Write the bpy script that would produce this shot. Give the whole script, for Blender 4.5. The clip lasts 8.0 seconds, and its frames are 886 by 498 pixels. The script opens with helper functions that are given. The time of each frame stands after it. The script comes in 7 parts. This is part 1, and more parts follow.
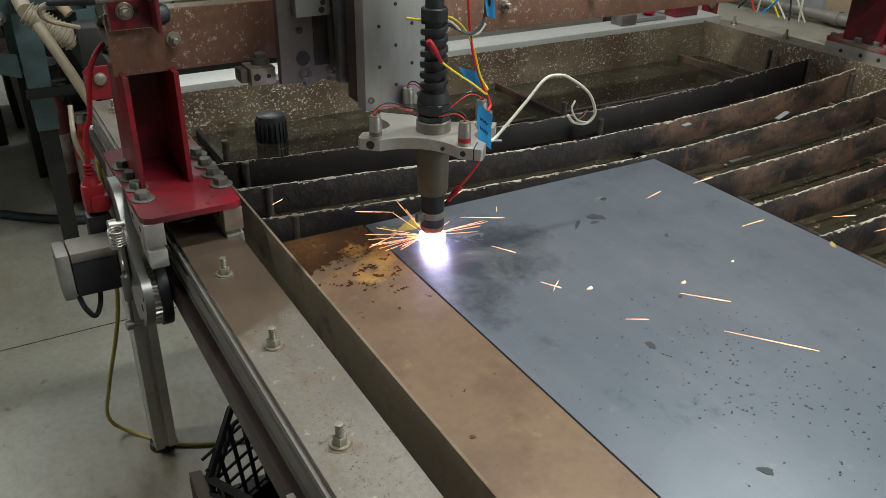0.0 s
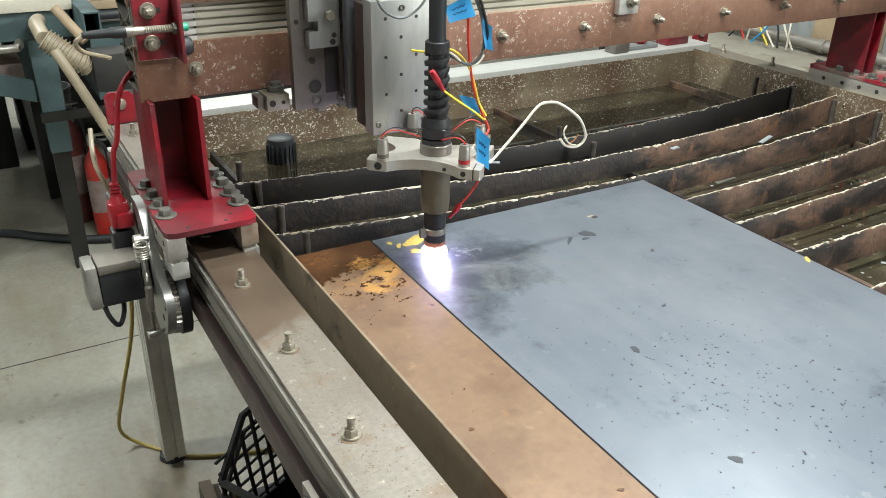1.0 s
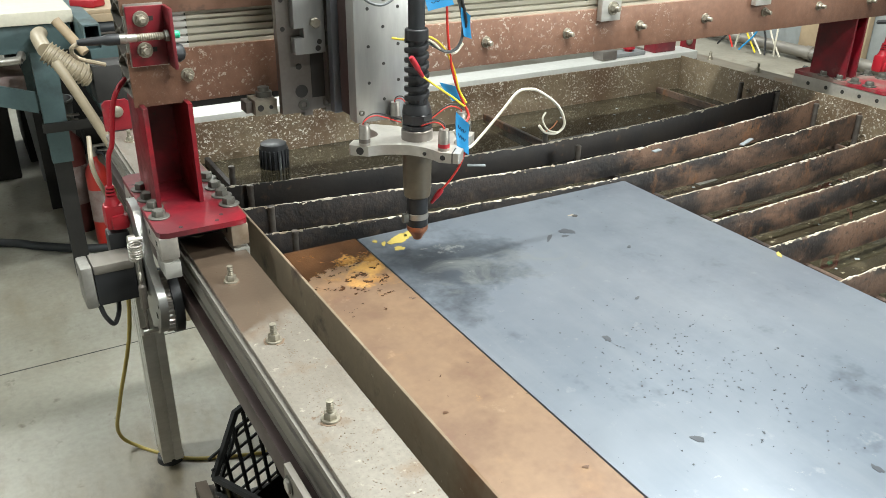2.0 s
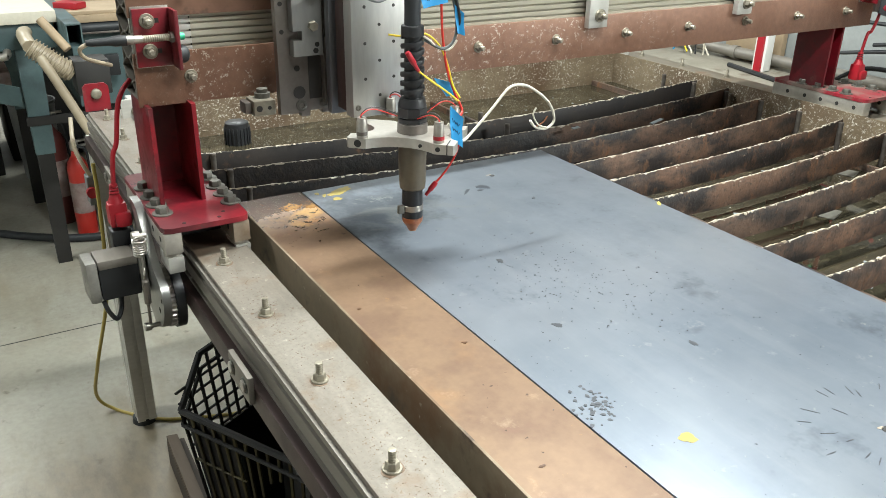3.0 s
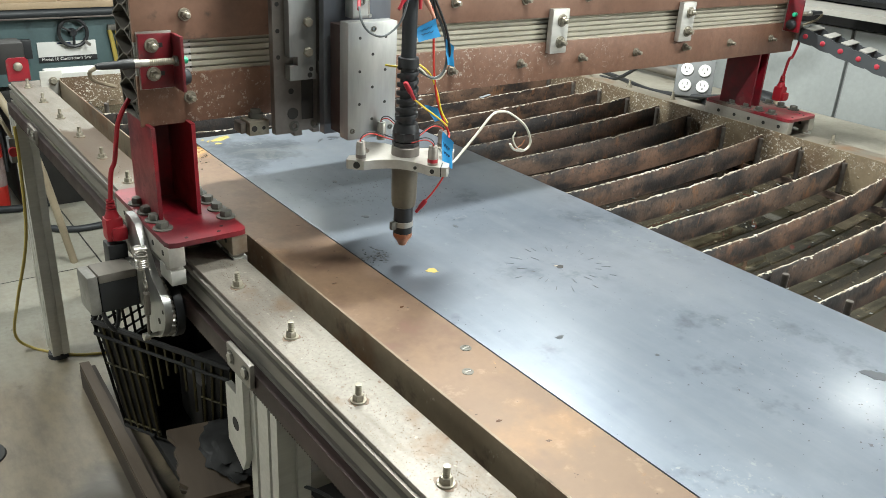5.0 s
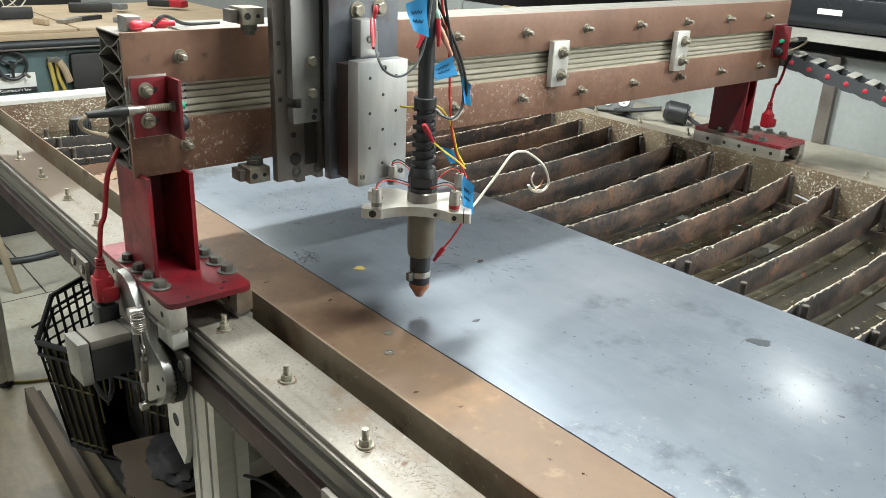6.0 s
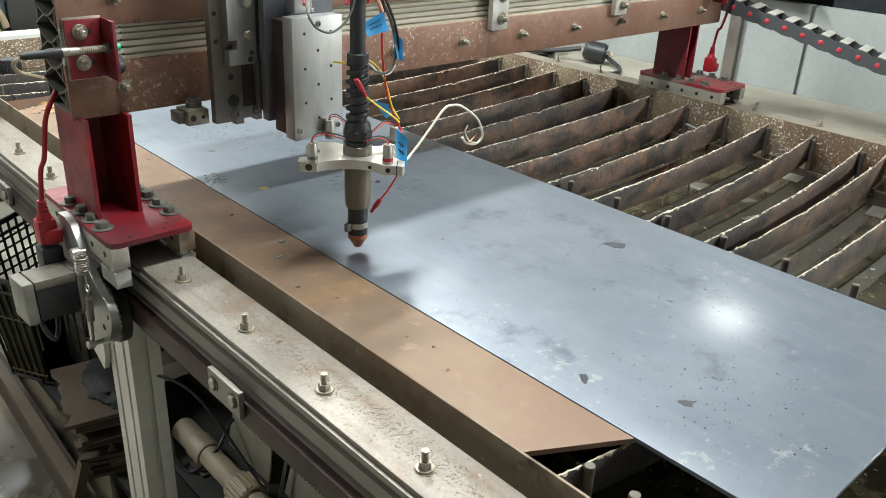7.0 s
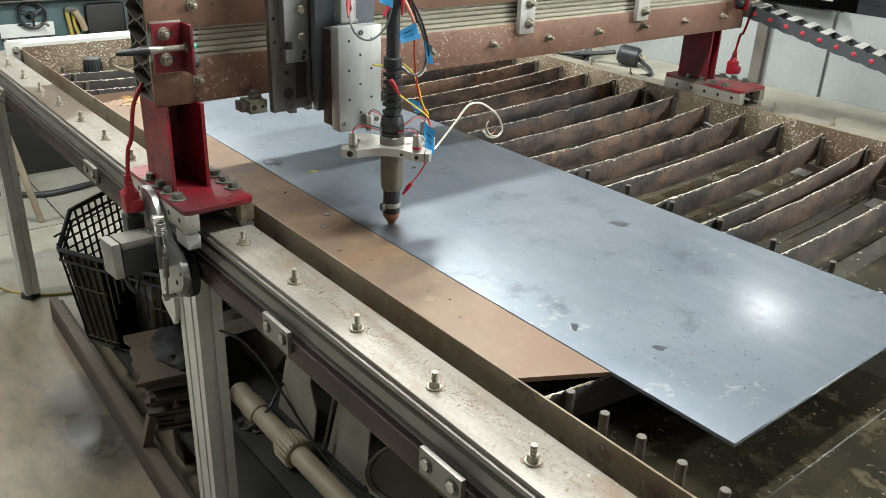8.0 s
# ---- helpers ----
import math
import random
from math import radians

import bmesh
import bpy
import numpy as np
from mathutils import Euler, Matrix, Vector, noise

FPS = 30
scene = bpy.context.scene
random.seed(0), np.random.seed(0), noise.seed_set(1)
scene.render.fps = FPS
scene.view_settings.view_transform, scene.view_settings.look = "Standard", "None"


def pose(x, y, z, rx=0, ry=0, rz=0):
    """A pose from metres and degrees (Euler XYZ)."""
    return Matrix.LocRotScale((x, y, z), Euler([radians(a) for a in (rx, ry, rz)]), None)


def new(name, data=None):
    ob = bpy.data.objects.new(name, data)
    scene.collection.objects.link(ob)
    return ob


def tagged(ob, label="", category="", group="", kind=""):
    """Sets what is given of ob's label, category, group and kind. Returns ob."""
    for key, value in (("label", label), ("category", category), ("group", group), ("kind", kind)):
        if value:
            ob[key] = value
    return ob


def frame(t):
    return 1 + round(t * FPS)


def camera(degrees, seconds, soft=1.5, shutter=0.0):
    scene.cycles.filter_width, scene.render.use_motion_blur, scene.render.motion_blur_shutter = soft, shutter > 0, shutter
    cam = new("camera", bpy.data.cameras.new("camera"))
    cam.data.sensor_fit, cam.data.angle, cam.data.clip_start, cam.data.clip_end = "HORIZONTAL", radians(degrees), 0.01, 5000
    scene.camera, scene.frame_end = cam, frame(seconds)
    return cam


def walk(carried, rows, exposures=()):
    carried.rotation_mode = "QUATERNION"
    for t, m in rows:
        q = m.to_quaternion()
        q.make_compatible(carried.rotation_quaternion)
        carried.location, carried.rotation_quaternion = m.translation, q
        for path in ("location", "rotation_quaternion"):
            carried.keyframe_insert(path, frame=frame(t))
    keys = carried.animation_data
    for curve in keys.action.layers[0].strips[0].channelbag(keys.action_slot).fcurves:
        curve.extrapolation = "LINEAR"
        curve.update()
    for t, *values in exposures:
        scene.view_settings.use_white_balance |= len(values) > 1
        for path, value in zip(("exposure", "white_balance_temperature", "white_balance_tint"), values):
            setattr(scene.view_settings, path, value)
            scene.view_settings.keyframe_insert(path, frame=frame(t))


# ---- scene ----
cam = camera(56.76, 8.0, soft=0.85)
# seconds, eye, heading from the x axis, pitch, roll
ROWS = [
    (0.0, -0.3603, -0.7981, 1.2514, 59.58, -27.92, 1.02),
    (0.5, -0.3929, -0.8478, 1.2706, 59.60, -27.27, 1.21),
    (1.0, -0.3956, -0.8557, 1.2749, 59.63, -26.35, 1.10),
    (1.5, -0.3899, -0.8578, 1.2741, 59.72, -25.85, 1.06),
    (1.7, -0.3898, -0.8713, 1.2745, 59.88, -25.80, 0.73),
    (2.8, -0.4195, -1.0575, 1.2656, 59.73, -24.47, 0.64),
    (3.0, -0.4268, -1.1223, 1.2645, 58.71, -24.42, 1.02),
    (3.5, -0.4278, -1.2899, 1.2594, 57.57, -24.94, 2.40),
    (4.0, -0.4553, -1.3835, 1.2721, 57.27, -25.00, 2.92),
    (4.2, -0.4669, -1.4147, 1.2757, 57.11, -24.93, 3.13),
    (5.3, -0.5706, -1.5892, 1.3106, 50.66, -23.25, 3.09),
    (5.5, -0.5766, -1.6089, 1.3055, 50.23, -22.31, 2.80),
    (6.0, -0.5688, -1.6492, 1.2971, 49.11, -21.72, 2.51),
    (6.5, -0.5647, -1.6964, 1.2791, 46.71, -21.80, 2.32),
    (7.0, -0.5663, -1.8160, 1.2922, 46.44, -24.80, 2.76),
    (7.5, -0.5923, -1.8832, 1.3063, 46.40, -24.87, 3.62),
    (8.0, -0.6486, -1.9729, 1.3220, 50.43, -24.65, 2.27),
]


def eye_pose(x, y, z, heading, pitch, roll):
    return pose(x, y, z, 0, 0, heading - 90) @ pose(0, 0, 0, 90 + pitch) @ pose(0, 0, 0, 0, 0, roll)


EXPOSURES = [(0.0, -1.08), (0.3, -0.85), (0.6, -0.12), (1.0, 0.02), (1.15, -0.04), (1.5, 0.15), (3.0, 0.20), (3.5, 0.0), (4.2, 0.0), (5.5, 0.22), (8.0, 0.24)]
walk(cam, [(t, eye_pose(*row)) for t, *row in ROWS], EXPOSURES)

# ---- world and lights ----
world = bpy.data.worlds.new("workshop_air")
world.use_nodes = True
world.node_tree.nodes["Background"].inputs[0].default_value = (0.75, 0.85, 1.0, 1)
world.node_tree.nodes["Background"].inputs[1].default_value = 0.05
scene.world = world


def lamp(name, x, y, z, sx, sy, watts, colour=(0.95, 1.0, 0.97)):
    """An unseen area light overhead, facing down; no fitting is built."""
    d = bpy.data.lights.new(name, "AREA")
    d.shape, d.size, d.size_y, d.energy, d.color = "RECTANGLE", sx, sy, watts, colour
    ob = new(name, d)
    ob.matrix_basis = pose(x, y, z)
    return ob


# x, y, height, length along x, width, watts
# 52, 540 and 62 W ones are added fill; the rest follow shadows, glare
LAMPS = [(0.42, -0.12, 2.35, 0.8, 0.10, 58), (0.36, -1.15, 2.5, 0.8, 0.10, 38), (1.80, 1.0, 3.0, 0.5, 0.4, 6.5), (0.9, 3.4, 3.0, 0.9, 0.5, 52), (4.2, -0.08, 3.0, 0.45, 0.18, 25), (4.3, -4.1, 3.0, 1.2, 0.4, 540),
         (-1.8, 1.2, 3.0, 0.9, 0.2, 62), (-0.9, 3.7, 3.0, 0.9, 0.2, 62)]
for x, y, z, length, width, watts in LAMPS:
    lamp("unseen_light", x, y, z, length, width, watts)

# ---- materials ----
def rgb(c):
    return (*c, 1.0)


class Nodes:
    """Small helper round a node tree."""

    def __init__(self, name):
        self.mat = bpy.data.materials.new(name)
        self.mat.use_nodes = True
        self.nt = self.mat.node_tree
        self.bsdf = self.nt.nodes["Principled BSDF"]
        tc = self.nt.nodes.new("ShaderNodeTexCoord")
        self.co = tc.outputs["Object"]

    def link(self, a, b):
        self.nt.links.new(a, b)

    def noise(self, scale, detail=4.0, rough=0.55, stretch=None, distortion=0.0):
        n = self.nt.nodes.new("ShaderNodeTexNoise")
        n.inputs["Scale"].default_value = scale
        n.inputs["Detail"].default_value = detail
        n.inputs["Roughness"].default_value = rough
        n.inputs["Distortion"].default_value = distortion
        self.link(self.mapped(stretch), n.inputs["Vector"])
        return n.outputs["Fac"]

    def mapped(self, stretch):
        if not stretch:
            return self.co
        m = self.nt.nodes.new("ShaderNodeMapping")
        m.inputs["Scale"].default_value = stretch
        self.link(self.co, m.inputs["Vector"])
        return m.outputs["Vector"]

    def ramp(self, fac, lo, hi, a=0.0, b=1.0):
        r = self.nt.nodes.new("ShaderNodeMapRange")
        r.inputs["From Min"].default_value, r.inputs["From Max"].default_value = lo, hi
        r.inputs["To Min"].default_value, r.inputs["To Max"].default_value = a, b
        self.link(fac, r.inputs["Value"])
        return r.outputs["Result"]

    def mix(self, fac, a, b):
        m = self.nt.nodes.new("ShaderNodeMix")
        m.data_type = "RGBA"
        for sock, v in ((m.inputs[0], fac), (m.inputs[6], a), (m.inputs[7], b)):
            if isinstance(v, (tuple, list)):
                sock.default_value = rgb(v) if len(v) == 3 else v
            elif isinstance(v, (int, float)):
                sock.default_value = v
            else:
                self.link(v, sock)
        return m.outputs[2]

    def mixf(self, fac, a, b):
        m = self.nt.nodes.new("ShaderNodeMix")
        for sock, v in ((m.inputs[0], fac), (m.inputs[2], a), (m.inputs[3], b)):
            if isinstance(v, (int, float)):
                sock.default_value = v
            else:
                self.link(v, sock)
        return m.outputs[0]

    def axis(self, which):
        sep = self.nt.nodes.new("ShaderNodeSeparateXYZ")
        self.link(self.co, sep.inputs[0])
        return sep.outputs[which]

    def spot(self, x, y, lo, hi, squeeze=1.0, z=0.0):
        """1 within lo metres of a place, 0 beyond hi; squeeze shortens distances along y."""
        d = self.nt.nodes.new("ShaderNodeVectorMath")
        d.operation = "DISTANCE"
        self.link(self.mapped((1, squeeze, 1)), d.inputs[0])
        d.inputs[1].default_value = (x, y * squeeze, z)
        return self.ramp(d.outputs["Value"], lo, hi, 1.0, 0.0)

    def most(self, values):
        out = values[0]
        for v in values[1:]:
            m = self.nt.nodes.new("ShaderNodeMath")
            m.operation = "MAXIMUM"
            self.link(out, m.inputs[0])
            self.link(v, m.inputs[1])
            out = m.outputs[0]
        return out

    def plus(self, a, weight, b):
        """a * weight + b"""
        m = self.nt.nodes.new("ShaderNodeMath")
        m.operation = "MULTIPLY_ADD"
        self.link(a, m.inputs[0])
        m.inputs[1].default_value = weight
        self.link(b, m.inputs[2])
        return m.outputs[0]

    def random(self):
        return self.nt.nodes.new("ShaderNodeObjectInfo").outputs["Random"]

    def bump(self, height, strength, distance):
        b = self.nt.nodes.new("ShaderNodeBump")
        b.inputs["Strength"].default_value, b.inputs["Distance"].default_value = strength, distance
        self.link(height, b.inputs["Height"])
        self.link(b.outputs["Normal"], self.bsdf.inputs["Normal"])

    def put(self, color=None, rough=None, metal=None):
        for key, v in (("Base Color", color), ("Roughness", rough), ("Metallic", metal)):
            if v is None:
                continue
            if isinstance(v, (tuple, list)):
                self.bsdf.inputs[key].default_value = rgb(v)
            elif isinstance(v, (int, float)):
                self.bsdf.inputs[key].default_value = v
            else:
                self.link(v, self.bsdf.inputs[key])
        return self.mat


def surface(name, a, b, rough=(0.4, 0.6), metal=0.0, scale=8.0, fine=90.0, bump=0.15, stretch=None, layers=()):
    """Two-tone base with broad and fine variation; layers: (colour, scale, low, high, roughness or None, metal or None)."""
    n = Nodes(name)
    broad, grain = n.noise(scale, 5, 0.6, stretch), n.noise(fine, 3, 0.6, stretch)
    col = n.mix(n.ramp(broad, 0.35, 0.65), a, b)
    col = n.mix(n.ramp(grain, 0.3, 0.75, 0.0, 0.22), col, tuple(0.45 * c for c in a))
    rgh = n.ramp(broad, 0.3, 0.7, *rough)
    met = metal
    for colour, sc, lo, hi, lr, lm in layers:
        fac = n.ramp(n.noise(sc, 6, 0.65), lo, hi)
        col = n.mix(fac, col, colour)
        if lr is not None:
            rgh = n.mixf(fac, rgh, lr)
        if lm is not None:
            met = n.mixf(fac, met, lm)
    if bump:
        n.bump(n.mixf(0.5, grain, broad), bump, 0.002)
    return n.put(col, rgh, met)


def plain(name, colour, rough=0.5, metal=0.0, bump=0.05, fine=150.0):
    n = Nodes(name)
    g = n.noise(fine, 3)
    w = n.noise(14.0, 4)
    col = n.mix(n.ramp(w, 0.35, 0.7, 0.0, 0.3), colour, tuple(0.6 * c for c in colour))
    if bump:
        n.bump(g, bump, 0.001)
    return n.put(col, n.ramp(w, 0.3, 0.7, rough * 0.85, min(1.0, rough * 1.2)), metal)


def glow(name, colour, strength):
    n = Nodes(name)
    n.bsdf.inputs["Emission Color"].default_value = rgb(colour)
    n.bsdf.inputs["Emission Strength"].default_value = strength
    return n.put(colour, 0.6, 0.0)


M = {}
n = Nodes("mill_scale_steel")
broad, mid, fine_, fleck = n.noise(2.6, 6, 0.6), n.noise(9.0, 5, 0.65), n.noise(160.0, 3), n.noise(38.0, 5, 0.65)
brush = n.noise(46.0, 4, 0.6, (1, 0.10, 1))
Z_ = 0.82
col = n.mix(n.ramp(broad, 0.35, 0.65), (0.122, 0.143, 0.172), (0.182, 0.203, 0.232))
col = n.mix(n.ramp(mid, 0.48, 0.74, 0.0, 0.4), col, (0.088, 0.104, 0.132))
col = n.mix(n.ramp(brush, 0.45, 0.75, 0.0, 0.25), col, (0.22, 0.235, 0.25))
col = n.mix(n.ramp(fleck, 0.64, 0.72, 0.0, 0.5), col, (0.225, 0.24, 0.25))
scorch = n.spot(0.05, -0.09, 0.03, 0.21, 1.0, Z_)
col = n.mix(n.ramp(n.plus(scorch, 0.30, mid), 0.60, 0.78, 0.0, 0.8), col, (0.040, 0.048, 0.058))
swirl = n.noise(8.0, 5, 0.65, None, 2.6)
col = n.mix(n.ramp(n.plus(n.spot(0.13, -0.14, 0.03, 0.16, 1.0, Z_), 0.22, swirl), 0.68, 0.86, 0.0, 0.5), col, (0.20, 0.21, 0.20))
dusty = n.most([n.spot(x, y, 0.005, r, q, Z_) for x, y, r, q in ((0.33, -1.06, 0.075, 1.0), (0.03, -1.25, 0.06, 0.7), (0.04, -1.38, 0.07, 0.6), (0.10, -1.60, 0.055, 1.0), (0.40, -1.38, 0.07, 0.7), (0.09, -0.08, 0.045, 1.0), (0.02, -1.55, 0.05, 1.0), (0.40, -0.80, 0.10, 0.6))])
chalk = n.ramp(n.plus(dusty, 0.12, n.noise(70.0, 6, 0.72)), 0.65, 0.72, 0.0, 0.6)
col = n.mix(chalk, col, (0.26, 0.275, 0.265))
col = n.mix(n.ramp(n.noise(150.0, 4, 0.6), 0.69, 0.715), col, (0.03, 0.032, 0.036))
n.bump(n.mixf(0.5, fine_, brush), 0.03, 0.002)
M["mill_steel"] = n.put(col, n.mixf(chalk, n.ramp(mid, 0.3, 0.7, 0.36, 0.47), 0.6), n.mixf(chalk, 0.42, 0.15))
skin = M["mill_steel"].node_tree.nodes["Principled BSDF"]
for key, value in (("Specular IOR Level", 0.2), ("Coat Weight", 0.8), ("Coat Roughness", 0.22), ("Coat IOR", 1.28)):
    skin.inputs[key].default_value = value
n.link(n.ramp(n.spot(0.05, -0.10, 0.06, 0.20, 1.0, Z_), 0.0, 1.0, 0.8, 0.12), skin.inputs["Coat Weight"])
n = Nodes("rusty_plate")
broad, grain, warm, dark_, blots = n.noise(5.0, 6, 0.62, (1, 0.45, 1)), n.noise(130.0, 3), n.noise(6.0, 6, 0.65), n.noise(11.0, 6, 0.65), n.noise(24.0, 6, 0.7)
col = n.mix(n.ramp(broad, 0.35, 0.65), (0.225, 0.146, 0.090), (0.155, 0.096, 0.060))
col = n.mix(n.ramp(warm, 0.55, 0.72, 0.0, 0.75), col, (0.30, 0.160, 0.065))
col = n.mix(n.ramp(dark_, 0.47, 0.66, 0.0, 0.75), col, (0.115, 0.066, 0.044))
col = n.mix(n.ramp(blots, 0.60, 0.70, 0.0, 0.5), col, (0.34, 0.25, 0.175))
col = n.mix(n.ramp(grain, 0.3, 0.75, 0.0, 0.25), col, (0.10, 0.06, 0.04))
col = n.mix(n.ramp(n.plus(n.spot(-0.03, -1.42, 0.0, 0.15, 0.7, 0.82), 0.25, dark_), 0.60, 0.72, 0.0, 0.75), col, (0.165, 0.086, 0.060))
film_ = n.ramp(n.plus(n.ramp(n.axis("Y"), -1.30, -0.80, 1.0, 0.0), 0.35, broad), 0.55, 0.85, 0.0, 0.3)
col = n.mix(film_, col, (0.24, 0.185, 0.135))
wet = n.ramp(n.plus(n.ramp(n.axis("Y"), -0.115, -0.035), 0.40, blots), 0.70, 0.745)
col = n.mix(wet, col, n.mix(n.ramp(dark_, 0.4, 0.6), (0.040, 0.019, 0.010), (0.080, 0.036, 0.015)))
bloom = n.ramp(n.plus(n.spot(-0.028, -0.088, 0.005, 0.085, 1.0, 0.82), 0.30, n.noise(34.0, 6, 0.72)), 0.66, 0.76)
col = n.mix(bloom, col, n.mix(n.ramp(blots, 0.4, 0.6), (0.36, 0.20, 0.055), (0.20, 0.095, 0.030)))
drops = n.ramp(n.plus(n.spot(-0.050, -0.095, 0.01, 0.12, 0.85, 0.82), 0.15, n.noise(80.0, 5, 0.65)), 0.70, 0.73)
col = n.mix(drops, col, (0.060, 0.028, 0.014))
col = n.mix(n.ramp(n.noise(60.0, 4, 0.6), 0.70, 0.72), col, (0.06, 0.035, 0.022))
n.bump(n.mixf(0.5, grain, blots), 0.07, 0.002)
M["rust_strip"] = n.put(col, n.mixf(n.most([wet, drops]), n.ramp(broad, 0.3, 0.7, 0.36, 0.52), 0.2), n.mixf(n.most([wet, bloom]), 0.28, 0.0))
M["rail_steel"] = surface("worn_rail_steel", (0.255, 0.227, 0.180), (0.165, 0.138, 0.105), (0.42, 0.58), 0.3, 7.0, 200.0, 0.05, (1, 0.35, 1),
                          layers=(((0.20, 0.125, 0.075), 11.0, 0.53, 0.68, 0.65, 0.2), ((0.16, 0.10, 0.06), 70.0, 0.66, 0.74, 0.75, 0.1)))
n = Nodes("wet_end_rail_steel")
w, f, rust, pit, wet = n.noise(7.0, 5, 0.6, (1, 0.35, 1)), n.noise(200.0, 3), n.noise(11.0, 6, 0.65), n.noise(70.0, 5, 0.65), n.noise(13.0, 5, 0.6, (1, 0.5, 1))
fine_, streak = n.noise(420.0, 4, 0.7), n.noise(24.0, 5, 0.7, (1, 0.18, 1))
col = n.mix(n.ramp(w, 0.35, 0.65), (0.285, 0.262, 0.225), (0.180, 0.157, 0.128))
col = n.mix(n.ramp(streak, 0.5, 0.7, 0.0, 0.55), col, (0.125, 0.10, 0.08))
col = n.mix(n.ramp(f, 0.3, 0.75, 0.0, 0.35), col, (0.10, 0.09, 0.078))
col = n.mix(n.ramp(rust, 0.55, 0.70, 0.0, 0.8), col, (0.17, 0.105, 0.060))
col = n.mix(n.ramp(pit, 0.62, 0.70), col, (0.13, 0.080, 0.048))
col = n.mix(n.ramp(fine_, 0.60, 0.68, 0.0, 0.8), col, (0.10, 0.068, 0.045))
col = n.mix(n.ramp(pit, 0.28, 0.36, 1.0, 0.0), col, (0.36, 0.335, 0.275))
axes = n.nt.nodes.new("ShaderNodeSeparateXYZ")
n.link(n.co, axes.inputs[0])
span_ = n.mixf(n.ramp(axes.outputs["Y"], -0.33, 0.0), 0.0, n.ramp(axes.outputs["Y"], 0.06, 0.30, 1.0, 0.0))
film_ = n.ramp(n.mixf(0.62, wet, span_), 0.50, 0.54)
col = n.mix(film_, col, n.mix(n.ramp(w, 0.4, 0.6), (0.085, 0.060, 0.042), (0.125, 0.092, 0.066)))
n.bump(n.mixf(0.5, f, w), 0.12, 0.002)
M["rail_wet"] = n.put(col, n.mixf(film_, n.ramp(streak, 0.3, 0.7, 0.40, 0.62), 0.30), n.mixf(film_, 0.28, 0.2))
M["rail_side"] = surface("grimy_aluminium", (0.29, 0.27, 0.24), (0.19, 0.17, 0.145), (0.45, 0.6), 0.6, 9.0, 120.0, 0.05, (1, 0.2, 1))
# near black: shade inside holes, slots and gaps put into colour; also drain plug
M["slot_black"] = plain("hole_shade_black", (0.025, 0.023, 0.021), 0.7)
M["rack_brown"] = surface("brown_rack_steel", (0.045, 0.023, 0.020), (0.030, 0.017, 0.015), (0.4, 0.55), 0.35, 12.0, 150.0, 0.1)
M["tank_wall"] = surface("tank_wall_steel", (0.17, 0.130, 0.084), (0.25, 0.20, 0.135), (0.5, 0.7), 0.3, 7.0, 90.0, 0.15,
                         layers=(((0.13, 0.072, 0.035), 5.0, 0.52, 0.66, 0.7, 0.1), ((0.06, 0.04, 0.025), 16.0, 0.56, 0.68, 0.6, 0.0), ((0.34, 0.30, 0.23), 60.0, 0.66, 0.72, 0.8, 0.0)))


def spattered(name, a, b_, rust, speck, big, fine, lo, rough, reach=None):
    """Painted or bare steel with rust runs and dense pale speckles gathered in drifts."""
    q = Nodes(name)
    w, f, s, r = q.noise(6.0, 5, 0.6), q.noise(90.0, 3), q.noise(fine, 5, 0.75), q.noise(3.6, 6, 0.65, (1, 1, 0.45))
    drift = q.ramp(q.noise(big, 4, 0.6), 0.36, 0.62)
    if reach:
        drift = q.mixf(q.ramp(q.axis("X"), *reach), drift, q.ramp(q.noise(big, 4, 0.6), 0.54, 0.70, 0.0, 0.5))
    c = q.mix(q.ramp(w, 0.35, 0.65), a, b_)
    c = q.mix(q.ramp(r, 0.47, 0.62, 0.0, 0.9), c, rust)
    c = q.mix(q.ramp(f, 0.3, 0.7, 0.0, 0.35), c, tuple(0.4 * v for v in a))
    dots = q.mixf(drift, 0.0, q.ramp(s, lo, lo + 0.05))
    c = q.mix(dots, c, speck)
    q.bump(q.mixf(0.6, f, s), 0.35, 0.002)
    return q.put(c, q.mixf(dots, q.ramp(w, 0.3, 0.7, *rough), 0.8), 0.1)


M["scale_wall"] = spattered("scaled_tank_wall", (0.20, 0.155, 0.098), (0.115, 0.078, 0.044), (0.080, 0.040, 0.018), (0.62, 0.59, 0.52), 8.0, 190.0, 0.56, (0.5, 0.7))
n = Nodes("rusty_slat")
own, mid, tiny, flake = n.random(), n.noise(9.0, 6, 0.65, (1, 1, 2.2)), n.noise(70.0, 4, 0.7), n.noise(26.0, 5, 0.7, (1, 1, 0.6))
col = n.mix(n.ramp(mid, 0.42, 0.60), (0.018, 0.014, 0.013), n.mix(own, (0.150, 0.080, 0.048), (0.105, 0.068, 0.048)))
col = n.mix(n.ramp(flake, 0.56, 0.68), col, (0.17, 0.080, 0.036))
col = n.mix(n.ramp(n.noise(130.0, 5, 0.75), 0.56, 0.66, 0.0, 0.8), col, (0.020, 0.015, 0.013))
col = n.mix(n.ramp(tiny, 0.64, 0.72), col, (0.20, 0.15, 0.105))
col = n.mix(n.ramp(tiny, 0.30, 0.42, 1.0, 0.0), col, (0.012, 0.010, 0.009))
# slats go near black below about x 0.55, with an uneven edge
dark_end = n.ramp(n.plus(n.axis("X"), 1.0, n.ramp(n.noise(7.0, 5, 0.65), 0.3, 0.7, -0.14, 0.14)), 0.50, 0.60, 0.93, 0.0)
